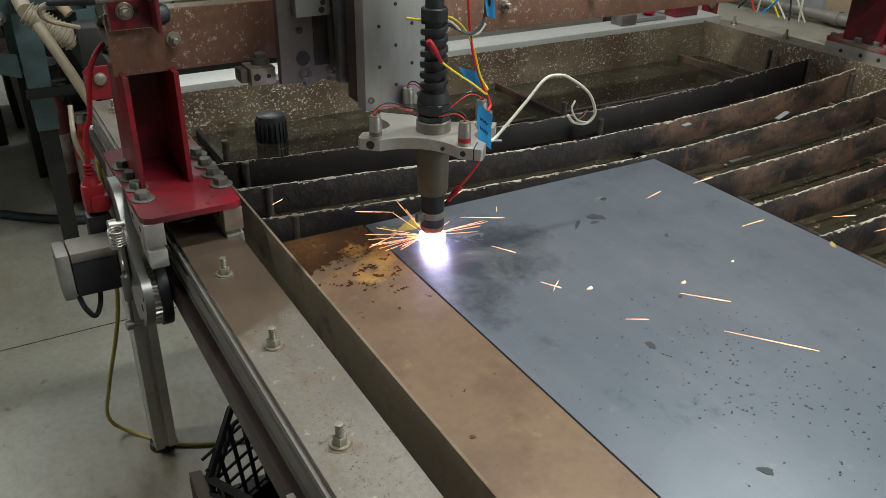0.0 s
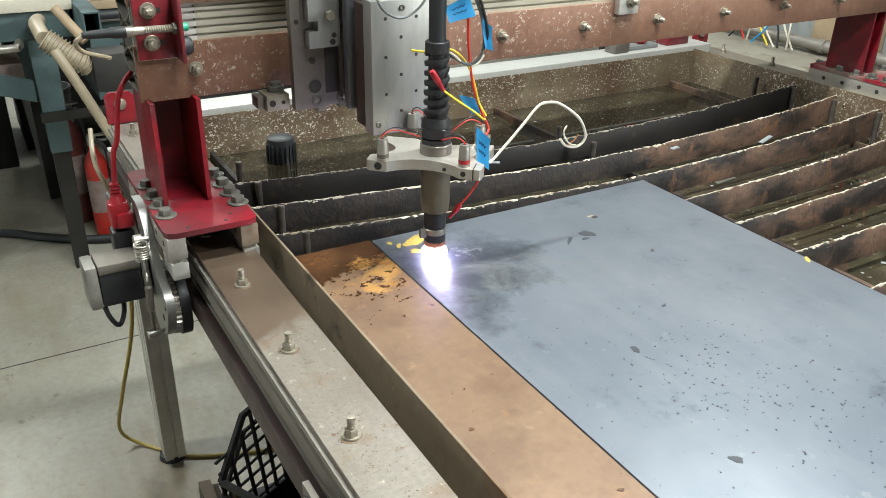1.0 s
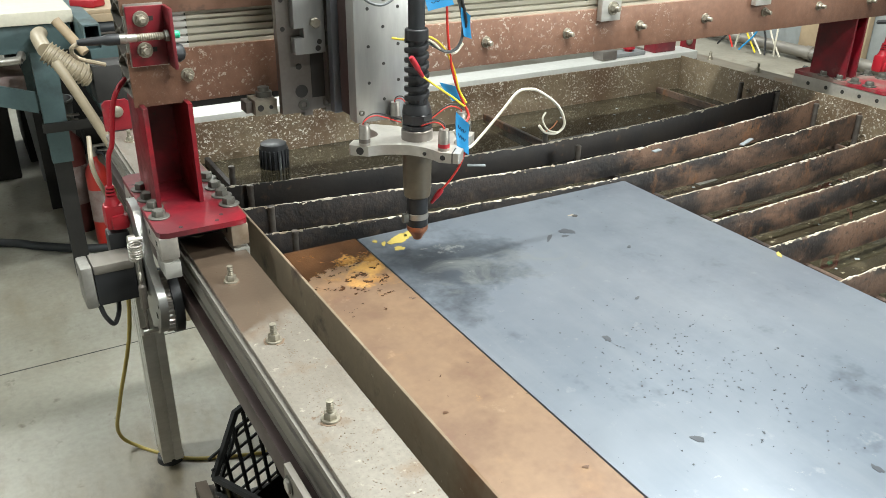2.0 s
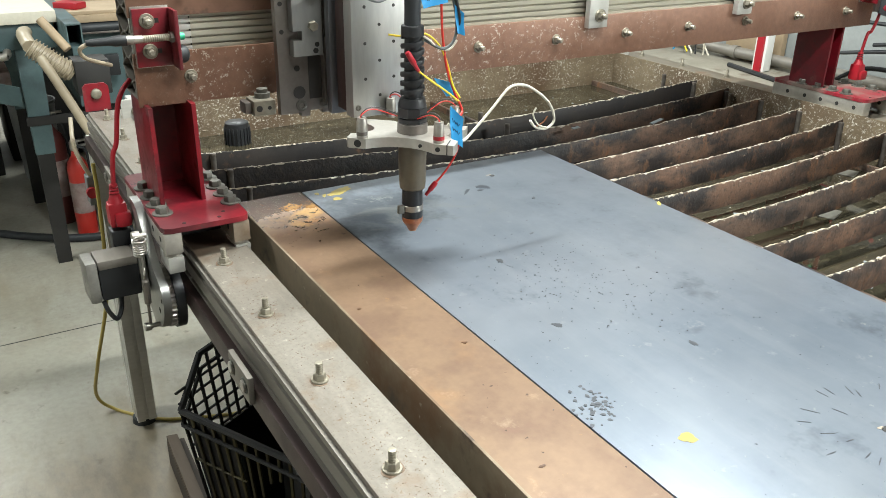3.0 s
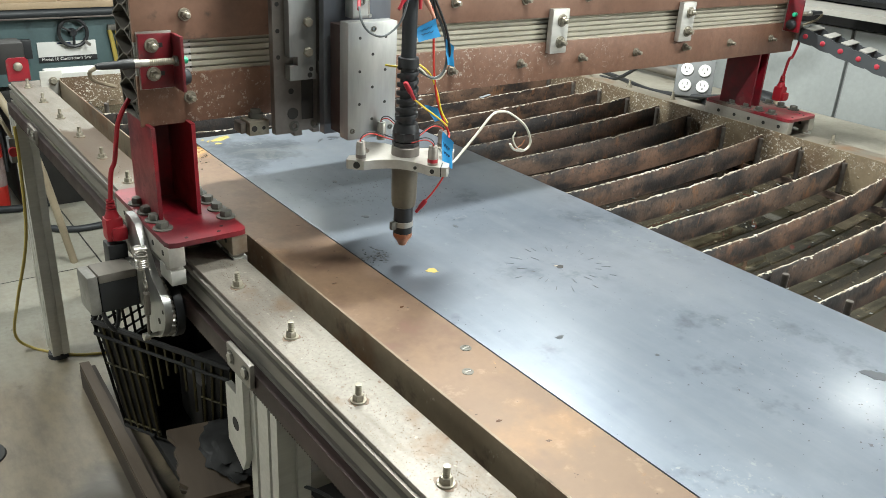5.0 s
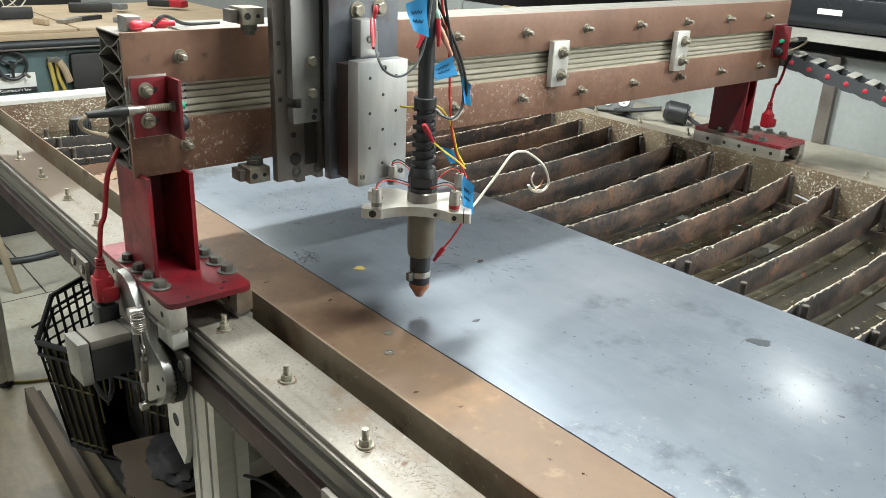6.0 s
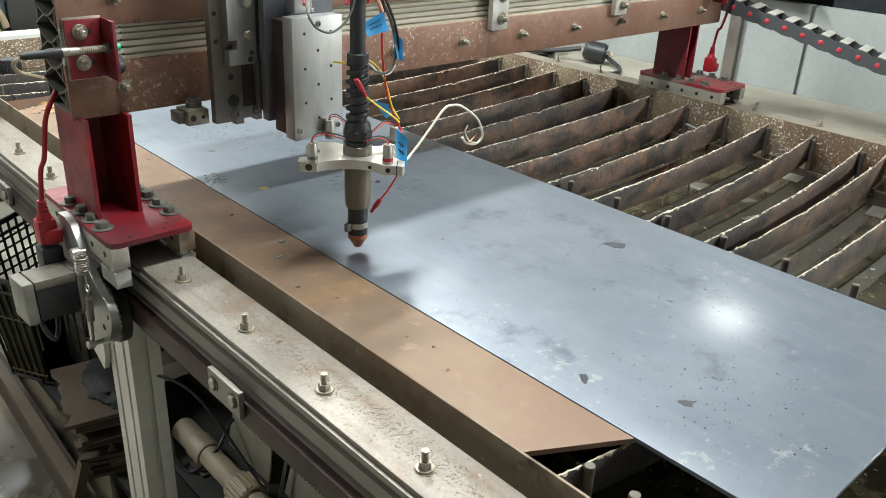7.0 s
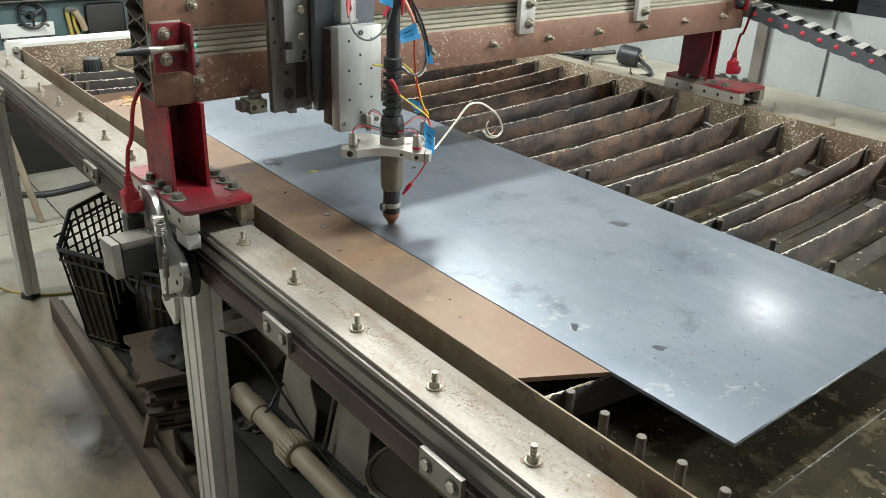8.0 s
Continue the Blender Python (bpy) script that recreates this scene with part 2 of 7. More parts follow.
col = n.mix(dark_end, col, n.mix(n.ramp(tiny, 0.5, 0.7), (0.010, 0.0095, 0.010), (0.035, 0.024, 0.018)))
n.bump(n.mixf(0.5, tiny, flake), 0.7, 0.004)
M["slat"] = n.put(col, n.ramp(mid, 0.3, 0.7, 0.42, 0.72), 0.15)
# near-black copy of the slat steel, used for the first slat only
M["slat_black"] = surface("near_black_slat", (0.014, 0.013, 0.014), (0.030, 0.024, 0.020), (0.45, 0.65), 0.2, 14.0, 110.0, 0.4, layers=(((0.09, 0.045, 0.025), 22.0, 0.60, 0.70, 0.7, 0.0),))
M["slag"] = surface("pale_slag_crust", (0.54, 0.49, 0.41), (0.25, 0.195, 0.135), (0.6, 0.8), 0.1, 30.0, 200.0, 0.5)
M["pin"] = surface("grey_pin_steel", (0.17, 0.155, 0.14), (0.085, 0.066, 0.052), (0.45, 0.6), 0.6, 30.0, 200.0, 0.2)
M["beam_brown"] = surface("brown_painted_flat_bar", (0.200, 0.106, 0.070), (0.24, 0.134, 0.092), (0.36, 0.48), 0.15, 6.0, 120.0, 0.06, None,
                          layers=(((0.11, 0.058, 0.04), 3.5, 0.54, 0.70, 0.45, None), ((0.07, 0.05, 0.04), 22.0, 0.64, 0.74, 0.5, None),))
M["beam_splash"] = spattered("spattered_flat_bar", (0.205, 0.105, 0.068), (0.245, 0.132, 0.088), (0.15, 0.066, 0.036), (0.56, 0.50, 0.43), 5.0, 165.0, 0.575, (0.36, 0.48), (0.35, 0.60))
M["beige_sheet"] = surface("dusty_beige_sheet_metal", (0.36, 0.33, 0.27), (0.26, 0.235, 0.185), (0.5, 0.65), 0.1, 7.0, 90.0, 0.08)
M["alu"] = surface("extruded_aluminium", (0.62, 0.61, 0.57), (0.50, 0.49, 0.45), (0.35, 0.48), 0.45, 10.0, 160.0, 0.03, (0.1, 1, 1))
M["dusty_alu"] = surface("dusty_ribbed_aluminium", (0.52, 0.49, 0.40), (0.38, 0.35, 0.275), (0.4, 0.55), 0.35, 9.0, 160.0, 0.05, (0.1, 1, 1))
M["machined"] = surface("machined_aluminium", (0.47, 0.47, 0.45), (0.35, 0.35, 0.34), (0.34, 0.46), 0.85, 14.0, 180.0, 0.04, (1, 1, 0.2))
M["rust_block"] = surface("rust_stained_aluminium", (0.20, 0.135, 0.085), (0.33, 0.28, 0.22), (0.45, 0.6), 0.2, 26.0, 160.0, 0.12)
M["plate_alu"] = surface("tumbled_aluminium", (0.58, 0.555, 0.51), (0.47, 0.445, 0.40), (0.35, 0.5), 0.75, 18.0, 180.0, 0.06)
M["blued"] = surface("blued_steel_plate", (0.20, 0.215, 0.24), (0.12, 0.125, 0.145), (0.3, 0.45), 0.6, 9.0, 150.0, 0.06, (1, 1, 0.3), layers=(((0.10, 0.07, 0.05), 7.0, 0.56, 0.70, 0.5, None),))
M["dark_steel"] = surface("dark_steel_plate", (0.16, 0.14, 0.125), (0.22, 0.20, 0.18), (0.35, 0.5), 0.6, 12.0, 160.0, 0.08)
M["steel"] = surface("zinc_steel", (0.48, 0.46, 0.42), (0.36, 0.33, 0.29), (0.3, 0.45), 0.85, 40.0, 220.0, 0.05)
M["bolt"] = surface("dull_bolt_steel", (0.37, 0.345, 0.275), (0.25, 0.22, 0.175), (0.4, 0.55), 0.7, 60.0, 260.0, 0.08)
M["bolt_dark"] = surface("dark_hex_bolt", (0.11, 0.11, 0.095), (0.16, 0.15, 0.13), (0.4, 0.55), 0.5, 60.0, 260.0, 0.1)
M["red"] = surface("red_painted_steel", (0.25, 0.009, 0.018), (0.19, 0.007, 0.015), (0.28, 0.42), 0.0, 8.0, 140.0, 0.05, None,
                   layers=(((0.065, 0.014, 0.018), 5.0, 0.44, 0.66, 0.5, None), ((0.085, 0.012, 0.016), 13.0, 0.50, 0.68, 0.5, None), ((0.16, 0.07, 0.06), 24.0, 0.60, 0.72, 0.65, None), ((0.05, 0.03, 0.028), 45.0, 0.64, 0.72, 0.6, None),))
M["red_plastic"] = plain("red_plastic", (0.36, 0.012, 0.022), 0.42)
M["black"] = plain("black_plastic", (0.018, 0.019, 0.021), 0.42)
M["rubber"] = plain("black_rubber", (0.02, 0.023, 0.026), 0.5)
M["torch_sleeve"] = surface("olive_phenolic_sleeve", (0.15, 0.125, 0.085), (0.12, 0.10, 0.07), (0.35, 0.45), 0.0, 20.0, 160.0, 0.04)
M["copper"] = surface("copper_shield", (0.62, 0.27, 0.15), (0.50, 0.20, 0.11), (0.25, 0.4), 0.9, 60.0, 200.0, 0.05,
                      layers=(((0.12, 0.06, 0.05), 80.0, 0.55, 0.7, 0.6, 0.3),))
n = Nodes("murky_water")
silt, grit, mud = n.noise(7.0, 6, 0.65), n.noise(85.0, 4, 0.7), n.noise(24.0, 5, 0.7)
col = n.mix(n.ramp(silt, 0.35, 0.65), (0.014, 0.0125, 0.008), (0.040, 0.034, 0.021))
col = n.mix(n.ramp(mud, 0.54, 0.66, 0.0, 0.7), col, (0.085, 0.070, 0.042))
col = n.mix(n.ramp(grit, 0.63, 0.70, 0.0, 0.9), col, (0.19, 0.17, 0.12))
n.bump(n.noise(6.0, 2), 0.03, 0.004)
M["water"] = n.put(col, 0.035, 0.0)
n = Nodes("stained_workshop_concrete")
broad, grain, spots, film_ = n.noise(2.2, 6, 0.62), n.noise(60.0, 3), n.noise(14.0, 4), n.noise(5.5, 6, 0.65, None, 0.6)
brown, scuff = n.noise(3.1, 6, 0.65, (1, 0.5, 1)), n.noise(28.0, 5, 0.7, (1, 0.4, 1))
col = n.mix(n.ramp(broad, 0.35, 0.65), (0.36, 0.35, 0.295), (0.29, 0.275, 0.225))
col = n.mix(n.ramp(brown, 0.48, 0.66, 0.0, 0.65), col, (0.20, 0.165, 0.105))
col = n.mix(n.ramp(scuff, 0.55, 0.72, 0.0, 0.4), col, (0.17, 0.145, 0.11))
col = n.mix(n.ramp(grain, 0.35, 0.75, 0.0, 0.3), col, (0.16, 0.15, 0.13))
col = n.mix(n.ramp(spots, 0.66, 0.74), col, (0.13, 0.11, 0.085))


rusty = n.ramp(n.mixf(0.55, brown, n.spot(-0.26, -0.20, 0.15, 0.75, 0.50)), 0.34, 0.60, 0.0, 0.85)
col = n.mix(rusty, col, n.mix(n.ramp(scuff, 0.4, 0.65), (0.19, 0.145, 0.085), (0.125, 0.090, 0.055)))
soak = n.ramp(n.mixf(0.5, film_, n.spot(-0.20, -0.10, 0.02, 0.22, 0.55)), 0.44, 0.54)
col = n.mix(soak, col, n.mix(n.ramp(film_, 0.4, 0.6), (0.050, 0.041, 0.029), (0.085, 0.070, 0.048)))
n.bump(n.mixf(0.5, grain, scuff), 0.14, 0.002)
M["concrete"] = n.put(col, n.mixf(soak, n.ramp(broad, 0.3, 0.7, 0.30, 0.48), n.ramp(film_, 0.35, 0.65, 0.18, 0.45)), 0.0)
M["green"] = surface("blue_green_painted_steel", (0.095, 0.150, 0.155), (0.070, 0.112, 0.118), (0.4, 0.5), 0.1, 6.0, 120.0, 0.05, None, layers=(((0.035, 0.045, 0.045), 5.0, 0.52, 0.68, 0.6, None),))
M["grey_wall"] = surface("grey_wall_paint", (0.45, 0.455, 0.45), (0.39, 0.395, 0.39), (0.5, 0.65), 0.0, 3.0, 60.0, 0.05)
M["ceiling"] = surface("grey_ceiling_board", (0.32, 0.32, 0.31), (0.27, 0.27, 0.26), (0.6, 0.75), 0.0, 2.0, 60.0, 0.05)
M["white_paint"] = surface("off_white_board", (0.62, 0.58, 0.47), (0.55, 0.52, 0.43), (0.5, 0.65), 0.0, 6.0, 90.0, 0.05)
M["wood"] = surface("grey_brown_timber", (0.058, 0.039, 0.026), (0.034, 0.025, 0.018), (0.6, 0.75), 0.0, 5.0, 70.0, 0.25, (1, 0.15, 1))
M["worn_wood"] = surface("worn_pale_timber", (0.105, 0.074, 0.048), (0.06, 0.042, 0.028), (0.6, 0.75), 0.0, 7.0, 90.0, 0.3, (1, 0.15, 1))
M["dark"] = surface("dark_clutter", (0.012, 0.0115, 0.011), (0.026, 0.024, 0.022), (0.5, 0.7), 0.0, 8.0, 90.0, 0.15)
M["blue_tape"] = plain("blue_masking_tape", (0.02, 0.27, 0.58), 0.55)
M["ink"] = plain("pen_ink", (0.01, 0.02, 0.06), 0.6)
M["yellow"] = plain("yellow_marker", (0.38, 0.29, 0.065), 0.5)
M["cap_grey"] = surface("cast_motor_cap", (0.27, 0.26, 0.235), (0.20, 0.19, 0.17), (0.4, 0.55), 0.5, 30.0, 200.0, 0.08)
M["white_wire"] = plain("cream_wire", (0.62, 0.58, 0.48), 0.5)
M["red_wire"] = plain("red_wire", (0.55, 0.03, 0.02), 0.45)
M["yellow_wire"] = plain("yellow_wire", (0.72, 0.55, 0.03), 0.45)
M["grey_wire"] = plain("grey_wire", (0.10, 0.11, 0.11), 0.45)
M["green_cap"] = plain("green_cap", (0.02, 0.42, 0.22), 0.4)
M["cream_pipe"] = surface("cream_plastic_pipe", (0.38, 0.32, 0.225), (0.27, 0.22, 0.15), (0.4, 0.5), 0.0, 8.0, 120.0, 0.05)
M["white_alu"] = surface("pale_anodised_aluminium", (0.56, 0.56, 0.53), (0.47, 0.47, 0.44), (0.35, 0.5), 0.35, 8.0, 140.0, 0.03)
M["olive_dust"] = surface("dusty_olive_plastic", (0.075, 0.062, 0.020), (0.038, 0.032, 0.014), (0.5, 0.65), 0.0, 14.0, 120.0, 0.1)
M["ext_red"] = plain("extinguisher_red", (0.50, 0.035, 0.025), 0.35)
M["ext_dark"] = plain("dull_oxide_red", (0.12, 0.03, 0.025), 0.45)
M["label"] = surface("scuffed_paper_label", (0.27, 0.18, 0.165), (0.36, 0.29, 0.27), (0.6, 0.7), 0.0, 30.0, 160.0, 0.02)
M["grey_plastic"] = surface("grey_plastic", (0.17, 0.175, 0.175), (0.13, 0.135, 0.135), (0.45, 0.6), 0.0, 8.0, 120.0, 0.04)
M["panel_grey"] = surface("grey_enamel_panel", (0.29, 0.308, 0.302), (0.23, 0.245, 0.24), (0.35, 0.5), 0.0, 3.0, 80.0, 0.04)
M["tan"] = surface("tan_work_board", (0.40, 0.30, 0.19), (0.33, 0.25, 0.16), (0.5, 0.65), 0.0, 7.0, 100.0, 0.1)
M["brown_board"] = surface("brown_fibre_board", (0.08, 0.056, 0.039), (0.05, 0.036, 0.026), (0.5, 0.65), 0.0, 7.0, 100.0, 0.1)
M["white_plastic"] = plain("white_plastic", (0.75, 0.75, 0.72), 0.35)
M["red_glossy"] = plain("red_pivot_plastic", (0.62, 0.03, 0.05), 0.35)
M["shelf_grey"] = surface("dusty_grey_laminate", (0.36, 0.35, 0.315), (0.29, 0.28, 0.25), (0.45, 0.6), 0.0, 6.0, 90.0, 0.05)
M["dusty_shelf"] = surface("dusty_beige_steel", (0.33, 0.305, 0.25), (0.24, 0.22, 0.175), (0.55, 0.7), 0.1, 5.0, 80.0, 0.1, None, layers=(((0.12, 0.09, 0.06), 7.0, 0.58, 0.7, 0.6, None),))
M["tv_black"] = plain("glossy_black_cabinet", (0.012, 0.014, 0.018), 0.22)
M["chain_grey"] = plain("charcoal_chain_plastic", (0.055, 0.06, 0.065), 0.5)
M["pivot_red"] = plain("dull_red_pivot", (0.42, 0.035, 0.055), 0.45)
M["chain_rim"] = plain("scuffed_chain_plastic", (0.10, 0.105, 0.105), 0.5)
M["chain_bar"] = surface("pale_grey_plastic", (0.36, 0.35, 0.32), (0.27, 0.26, 0.235), (0.5, 0.65), 0.0, 20.0, 140.0, 0.05)
M["dusty_red"] = surface("dusty_red_paint", (0.27, 0.012, 0.026), (0.22, 0.010, 0.02), (0.4, 0.55), 0.0, 8.0, 140.0, 0.05, None,
                         layers=(((0.20, 0.15, 0.125), 10.0, 0.38, 0.60, 0.7, None), ((0.10, 0.06, 0.05), 40.0, 0.6, 0.7, 0.6, None)))
M["crate_black"] = plain("scuffed_black_plastic", (0.007, 0.007, 0.007), 0.7)
M["wet_speck"] = plain("brown_rust_speck", (0.15, 0.10, 0.065), 0.5)
M["oil"] = plain("dark_oil_spot", (0.045, 0.05, 0.058), 0.35)
M["dull_plate"] = surface("dull_wet_plate", (0.15, 0.145, 0.125), (0.10, 0.095, 0.08), (0.4, 0.55), 0.2, 20.0, 120.0, 0.05)
M["dust"] = surface("pale_dried_dust", (0.195, 0.21, 0.218), (0.165, 0.178, 0.184), (0.6, 0.8), 0.0, 40.0, 200.0, 0.1)
M["wet_rust"] = plain("wet_dark_rust", (0.085, 0.042, 0.022), 0.28)
M["peach"] = plain("peach_plastic", (0.75, 0.36, 0.25), 0.4)
M["pale_green"] = plain("pale_green_plastic", (0.35, 0.60, 0.48), 0.4)
M["arc"] = glow("plasma_arc_light", (0.72, 0.64, 1.0), 95.0)
M["spark"] = glow("hot_spark", (1.0, 0.42, 0.22), 6.0)


# ---- mesh tools ----
def mesh_from(bm, name, material, smooth=True):
    bm.normal_update()
    me = bpy.data.meshes.new(name)
    bm.to_mesh(me)
    bm.free()
    me.materials.append(material)
    if smooth:
        me.shade_smooth()
        me.set_sharp_from_angle(angle=radians(35))
    return me


def part(name, bm, material, parent=None, label="", m=None, kind=""):
    """Links a bmesh as one mesh object, under parent if given."""
    ob = new(name, mesh_from(bm, name, material))
    if parent is not None:
        ob.parent = parent
    if m is not None:
        ob.matrix_basis = m
    return tagged(ob, label, kind=kind)


def thing(name, label, category, m=None, group="", kind=""):
    ob = new(name)
    ob.empty_display_size = 0.05
    if m is not None:
        ob.matrix_basis = m
    return tagged(ob, label, category, group, kind)


def bm_new():
    return bmesh.new()


def box(bm, x0, x1, y0, y1, z0, z1, bev=0.0):
    vs = [bm.verts.new((x, y, z)) for x in (x0, x1) for y in (y0, y1) for z in (z0, z1)]
    fs = [bm.faces.new([vs[i] for i in f]) for f in ((0, 1, 3, 2), (4, 6, 7, 5), (0, 4, 5, 1), (2, 3, 7, 6), (0, 2, 6, 4), (1, 5, 7, 3))]
    if bev:
        edges = list({e for f in fs for e in f.edges})
        bmesh.ops.bevel(bm, geom=edges, offset=bev, segments=2, affect="EDGES", profile=0.6)
    return bm


def frame_of(d):
    d = Vector(d).normalized()
    a = Vector((0, 0, 1)) if abs(d.z) < 0.9 else Vector((1, 0, 0))
    u = d.cross(a).normalized()
    return u, d.cross(u).normalized()


def lathe(bm, p0, d, rings, seg=20, turn=0.0):
    """Rings (distance along d, radius) about the line p0 + s d, capped."""
    p0, d = Vector(p0), Vector(d).normalized()
    u, w = frame_of(d)
    loops = []
    for s, r in rings:
        loops.append([bm.verts.new(p0 + d * s + (u * math.cos(a) + w * math.sin(a)) * r) for a in (turn + 2 * math.pi * k / seg for k in range(seg))])
    for a, b in zip(loops, loops[1:]):
        for k in range(seg):
            bm.faces.new((a[k], b[k], b[(k + 1) % seg], a[(k + 1) % seg]))
    bm.faces.new(loops[0])
    bm.faces.new(loops[-1][::-1])
    bmesh.ops.recalc_face_normals(bm, faces=bm.faces[:])
    return bm


def prism(bm, pts, z0, z1, axis="z"):
    """Extrudes a plan outline; axis z, y or x gives the direction of extrusion."""
    def at(a, b, h):
        return {"z": (a, b, h), "y": (a, h, b), "x": (h, a, b)}[axis]
    lo = [bm.verts.new(at(a, b, z0)) for a, b in pts]
    hi = [bm.verts.new(at(a, b, z1)) for a, b in pts]
    bm.faces.new(lo)
    bm.faces.new(hi[::-1])
    for k in range(len(pts)):
        j = (k + 1) % len(pts)
        bm.faces.new((lo[k], hi[k], hi[j], lo[j]))
    bmesh.ops.recalc_face_normals(bm, faces=bm.faces[:])
    return bm


def spline(pts, steps=6):
    """A smooth line through points (Catmull-Rom)."""
    pts = [Vector(p) for p in pts]
    ext = [2 * pts[0] - pts[1], *pts, 2 * pts[-1] - pts[-2]]
    out = []
    for k in range(1, len(ext) - 2):
        a, b, c, d = ext[k - 1:k + 3]
        for s in range(steps):
            u = s / steps
            out.append(0.5 * ((2 * b) + (c - a) * u + (2 * a - 5 * b + 4 * c - d) * u * u + (3 * b - a - 3 * c + d) * u ** 3))
    out.append(pts[-1])
    return out


def tube(bm, pts, r, seg=8, steps=6, smooth=True):
    path = spline(pts, steps) if smooth and len(pts) > 2 else [Vector(p) for p in pts]
    loops, u = [], None
    for k, p in enumerate(path):
        d = (path[min(k + 1, len(path) - 1)] - path[max(k - 1, 0)]).normalized()
        if u is None:
            u, _ = frame_of(d)
        u = (u - d * u.dot(d)).normalized()
        w = d.cross(u)
        loops.append([bm.verts.new(p + (u * math.cos(2 * math.pi * i / seg) + w * math.sin(2 * math.pi * i / seg)) * r) for i in range(seg)])
    for a, b in zip(loops, loops[1:]):
        for k in range(seg):
            bm.faces.new((a[k], a[(k + 1) % seg], b[(k + 1) % seg], b[k]))
    bm.faces.new(loops[0][::-1])
    bm.faces.new(loops[-1])
    return bm


def hexbolt(bm, p, d, r=0.0075, h=0.006, washer=0.011, shank=0.0, shank_r=0.004):
    """Washer, hexagon and a threaded end, standing at p along d."""
    p, d = Vector(p), Vector(d).normalized()
    if washer:
        lathe(bm, p, d, [(0, washer), (0.0015, washer), (0.002, washer * 0.96)], 18)
    lathe(bm, p + d * 0.002, d, [(0, r), (h * 0.8, r), (h, r * 0.86)], 6, 0.3)
    if shank:
        rings = []
        k = 0
        s = h
        while s < shank:
            rings.append((s, shank_r if k % 2 else shank_r * 0.86))
            s += 0.0013
            k += 1
        rings.append((shank, shank_r * 0.7))
        lathe(bm, p + d * 0.002, d, rings, 10)
    return bm

# ---- the room ----
def slab(name, label, category, x0, x1, y0, y1, z0, z1, material):
    ob = part(name, box(bm_new(), x0, x1, y0, y1, z0, z1), material)
    return tagged(ob, label, category, kind="structure")


slab("floor", "worn grey concrete workshop floor with stains", "floor", -3.0, 5.2, -5.0, 6.5, -0.15, 0.0, M["concrete"])
slab("wall_west", "plain grey workshop wall", "wall", -3.15, -3.0, -5.0, 6.5, 0.0, 3.6, M["grey_wall"])
slab("wall_east", "plain grey workshop wall", "wall", 5.2, 5.35, -5.0, 6.5, 0.0, 3.6, M["grey_wall"])
slab("wall_south", "plain grey workshop wall", "wall", -3.0, 5.2, -5.15, -5.0, 0.0, 3.6, M["grey_wall"])
slab("wall_north", "plain grey workshop wall", "wall", -3.0, 5.2, 6.5, 6.65, 0.0, 3.6, M["grey_wall"])
slab("ceiling", "plain pale workshop ceiling", "ceiling", -3.15, 5.35, -5.15, 6.65, 3.6, 3.75, M["ceiling"])

# ---- the cutting table ----
def disc_hole(p, r):
    return lathe(bm_new(), Vector(p) + Vector((0.001, 0, 0)), (-1, 0, 0), [(0, r), (0.0014, r)], 18)


SHEET = 0.82
table = thing("cutting_table", "steel water table of a plasma cutter on aluminium legs", "cutting table")


def guide_rail(x0, x1, mirror, label):
    """A slotted aluminium beam with a steel strip bolted along its top."""
    ya, yb = 0.66, -2.45
    prof = [(x0, 0.766), (x0, 0.770), (x0 + 0.007, 0.770), (x0 + 0.007, 0.777), (x0, 0.777), (x0, 0.7935), (x0 + 0.007, 0.7935), (x0 + 0.007, 0.8015),
            (x0, 0.8015), (x0, 0.8085), (x1, 0.8085), (x1, 0.766)]
    rail = part("guide_rail", prism(bm_new(), prof, yb, ya, "y"), M["rail_side"], table, label)
    strip = part("rail_strip", box(bm_new(), x0 + 0.004, x1 - 0.002, yb, ya - 0.01, 0.8086, 0.815, 0.0012), M["rail_steel" if mirror else "rail_wet"], rail, "worn steel strip, rust-stained")
    me = None
    for k in range(-4, 14):
        y = -0.028 - 0.1521 * k
        if me is None:
            me = mesh_from(hexbolt(bm_new(), (0, 0, 0), (0, 0, 1), 0.0064, 0.0066, 0.0088, 0.0185, 0.0037), "rail_bolt", M["bolt"])
        b = new("rail_bolt", me)
        b.parent = rail
        b.matrix_basis = pose(x0 + 0.029 if not mirror else x1 - 0.029, y, 0.815, 0, 0, 40 * k)
    return rail


def rack_under(rail, x0, x1):
    """A brown steel rack bar under the rail, toothed along its lower edge."""
    bm = box(bm_new(), x0, x1, -2.45, 0.655, 0.737, 0.7655, 0.001)
    part("rack_bar", bm, M["rack_brown"], rail, "dark brown steel rack bar")
    teeth = bm_new()
    for k in range(520):
        y = 0.64 - 0.006 * k
        prism(teeth, [(y - 0.0024, 0.7368), (y + 0.0024, 0.7368), (y + 0.0011, 0.7325), (y - 0.0011, 0.7325)], x0 + 0.002, x1 - 0.002, "x")
    part("rack_teeth", teeth, M["rack_brown"], rail, kind="stuff")


rail_a = guide_rail(-0.206, -0.132, False, "slotted aluminium guide rail")
guide_rail(1.205, 1.279, True, "slotted aluminium guide rail")

rack_under(rail_a, -0.216, -0.204)
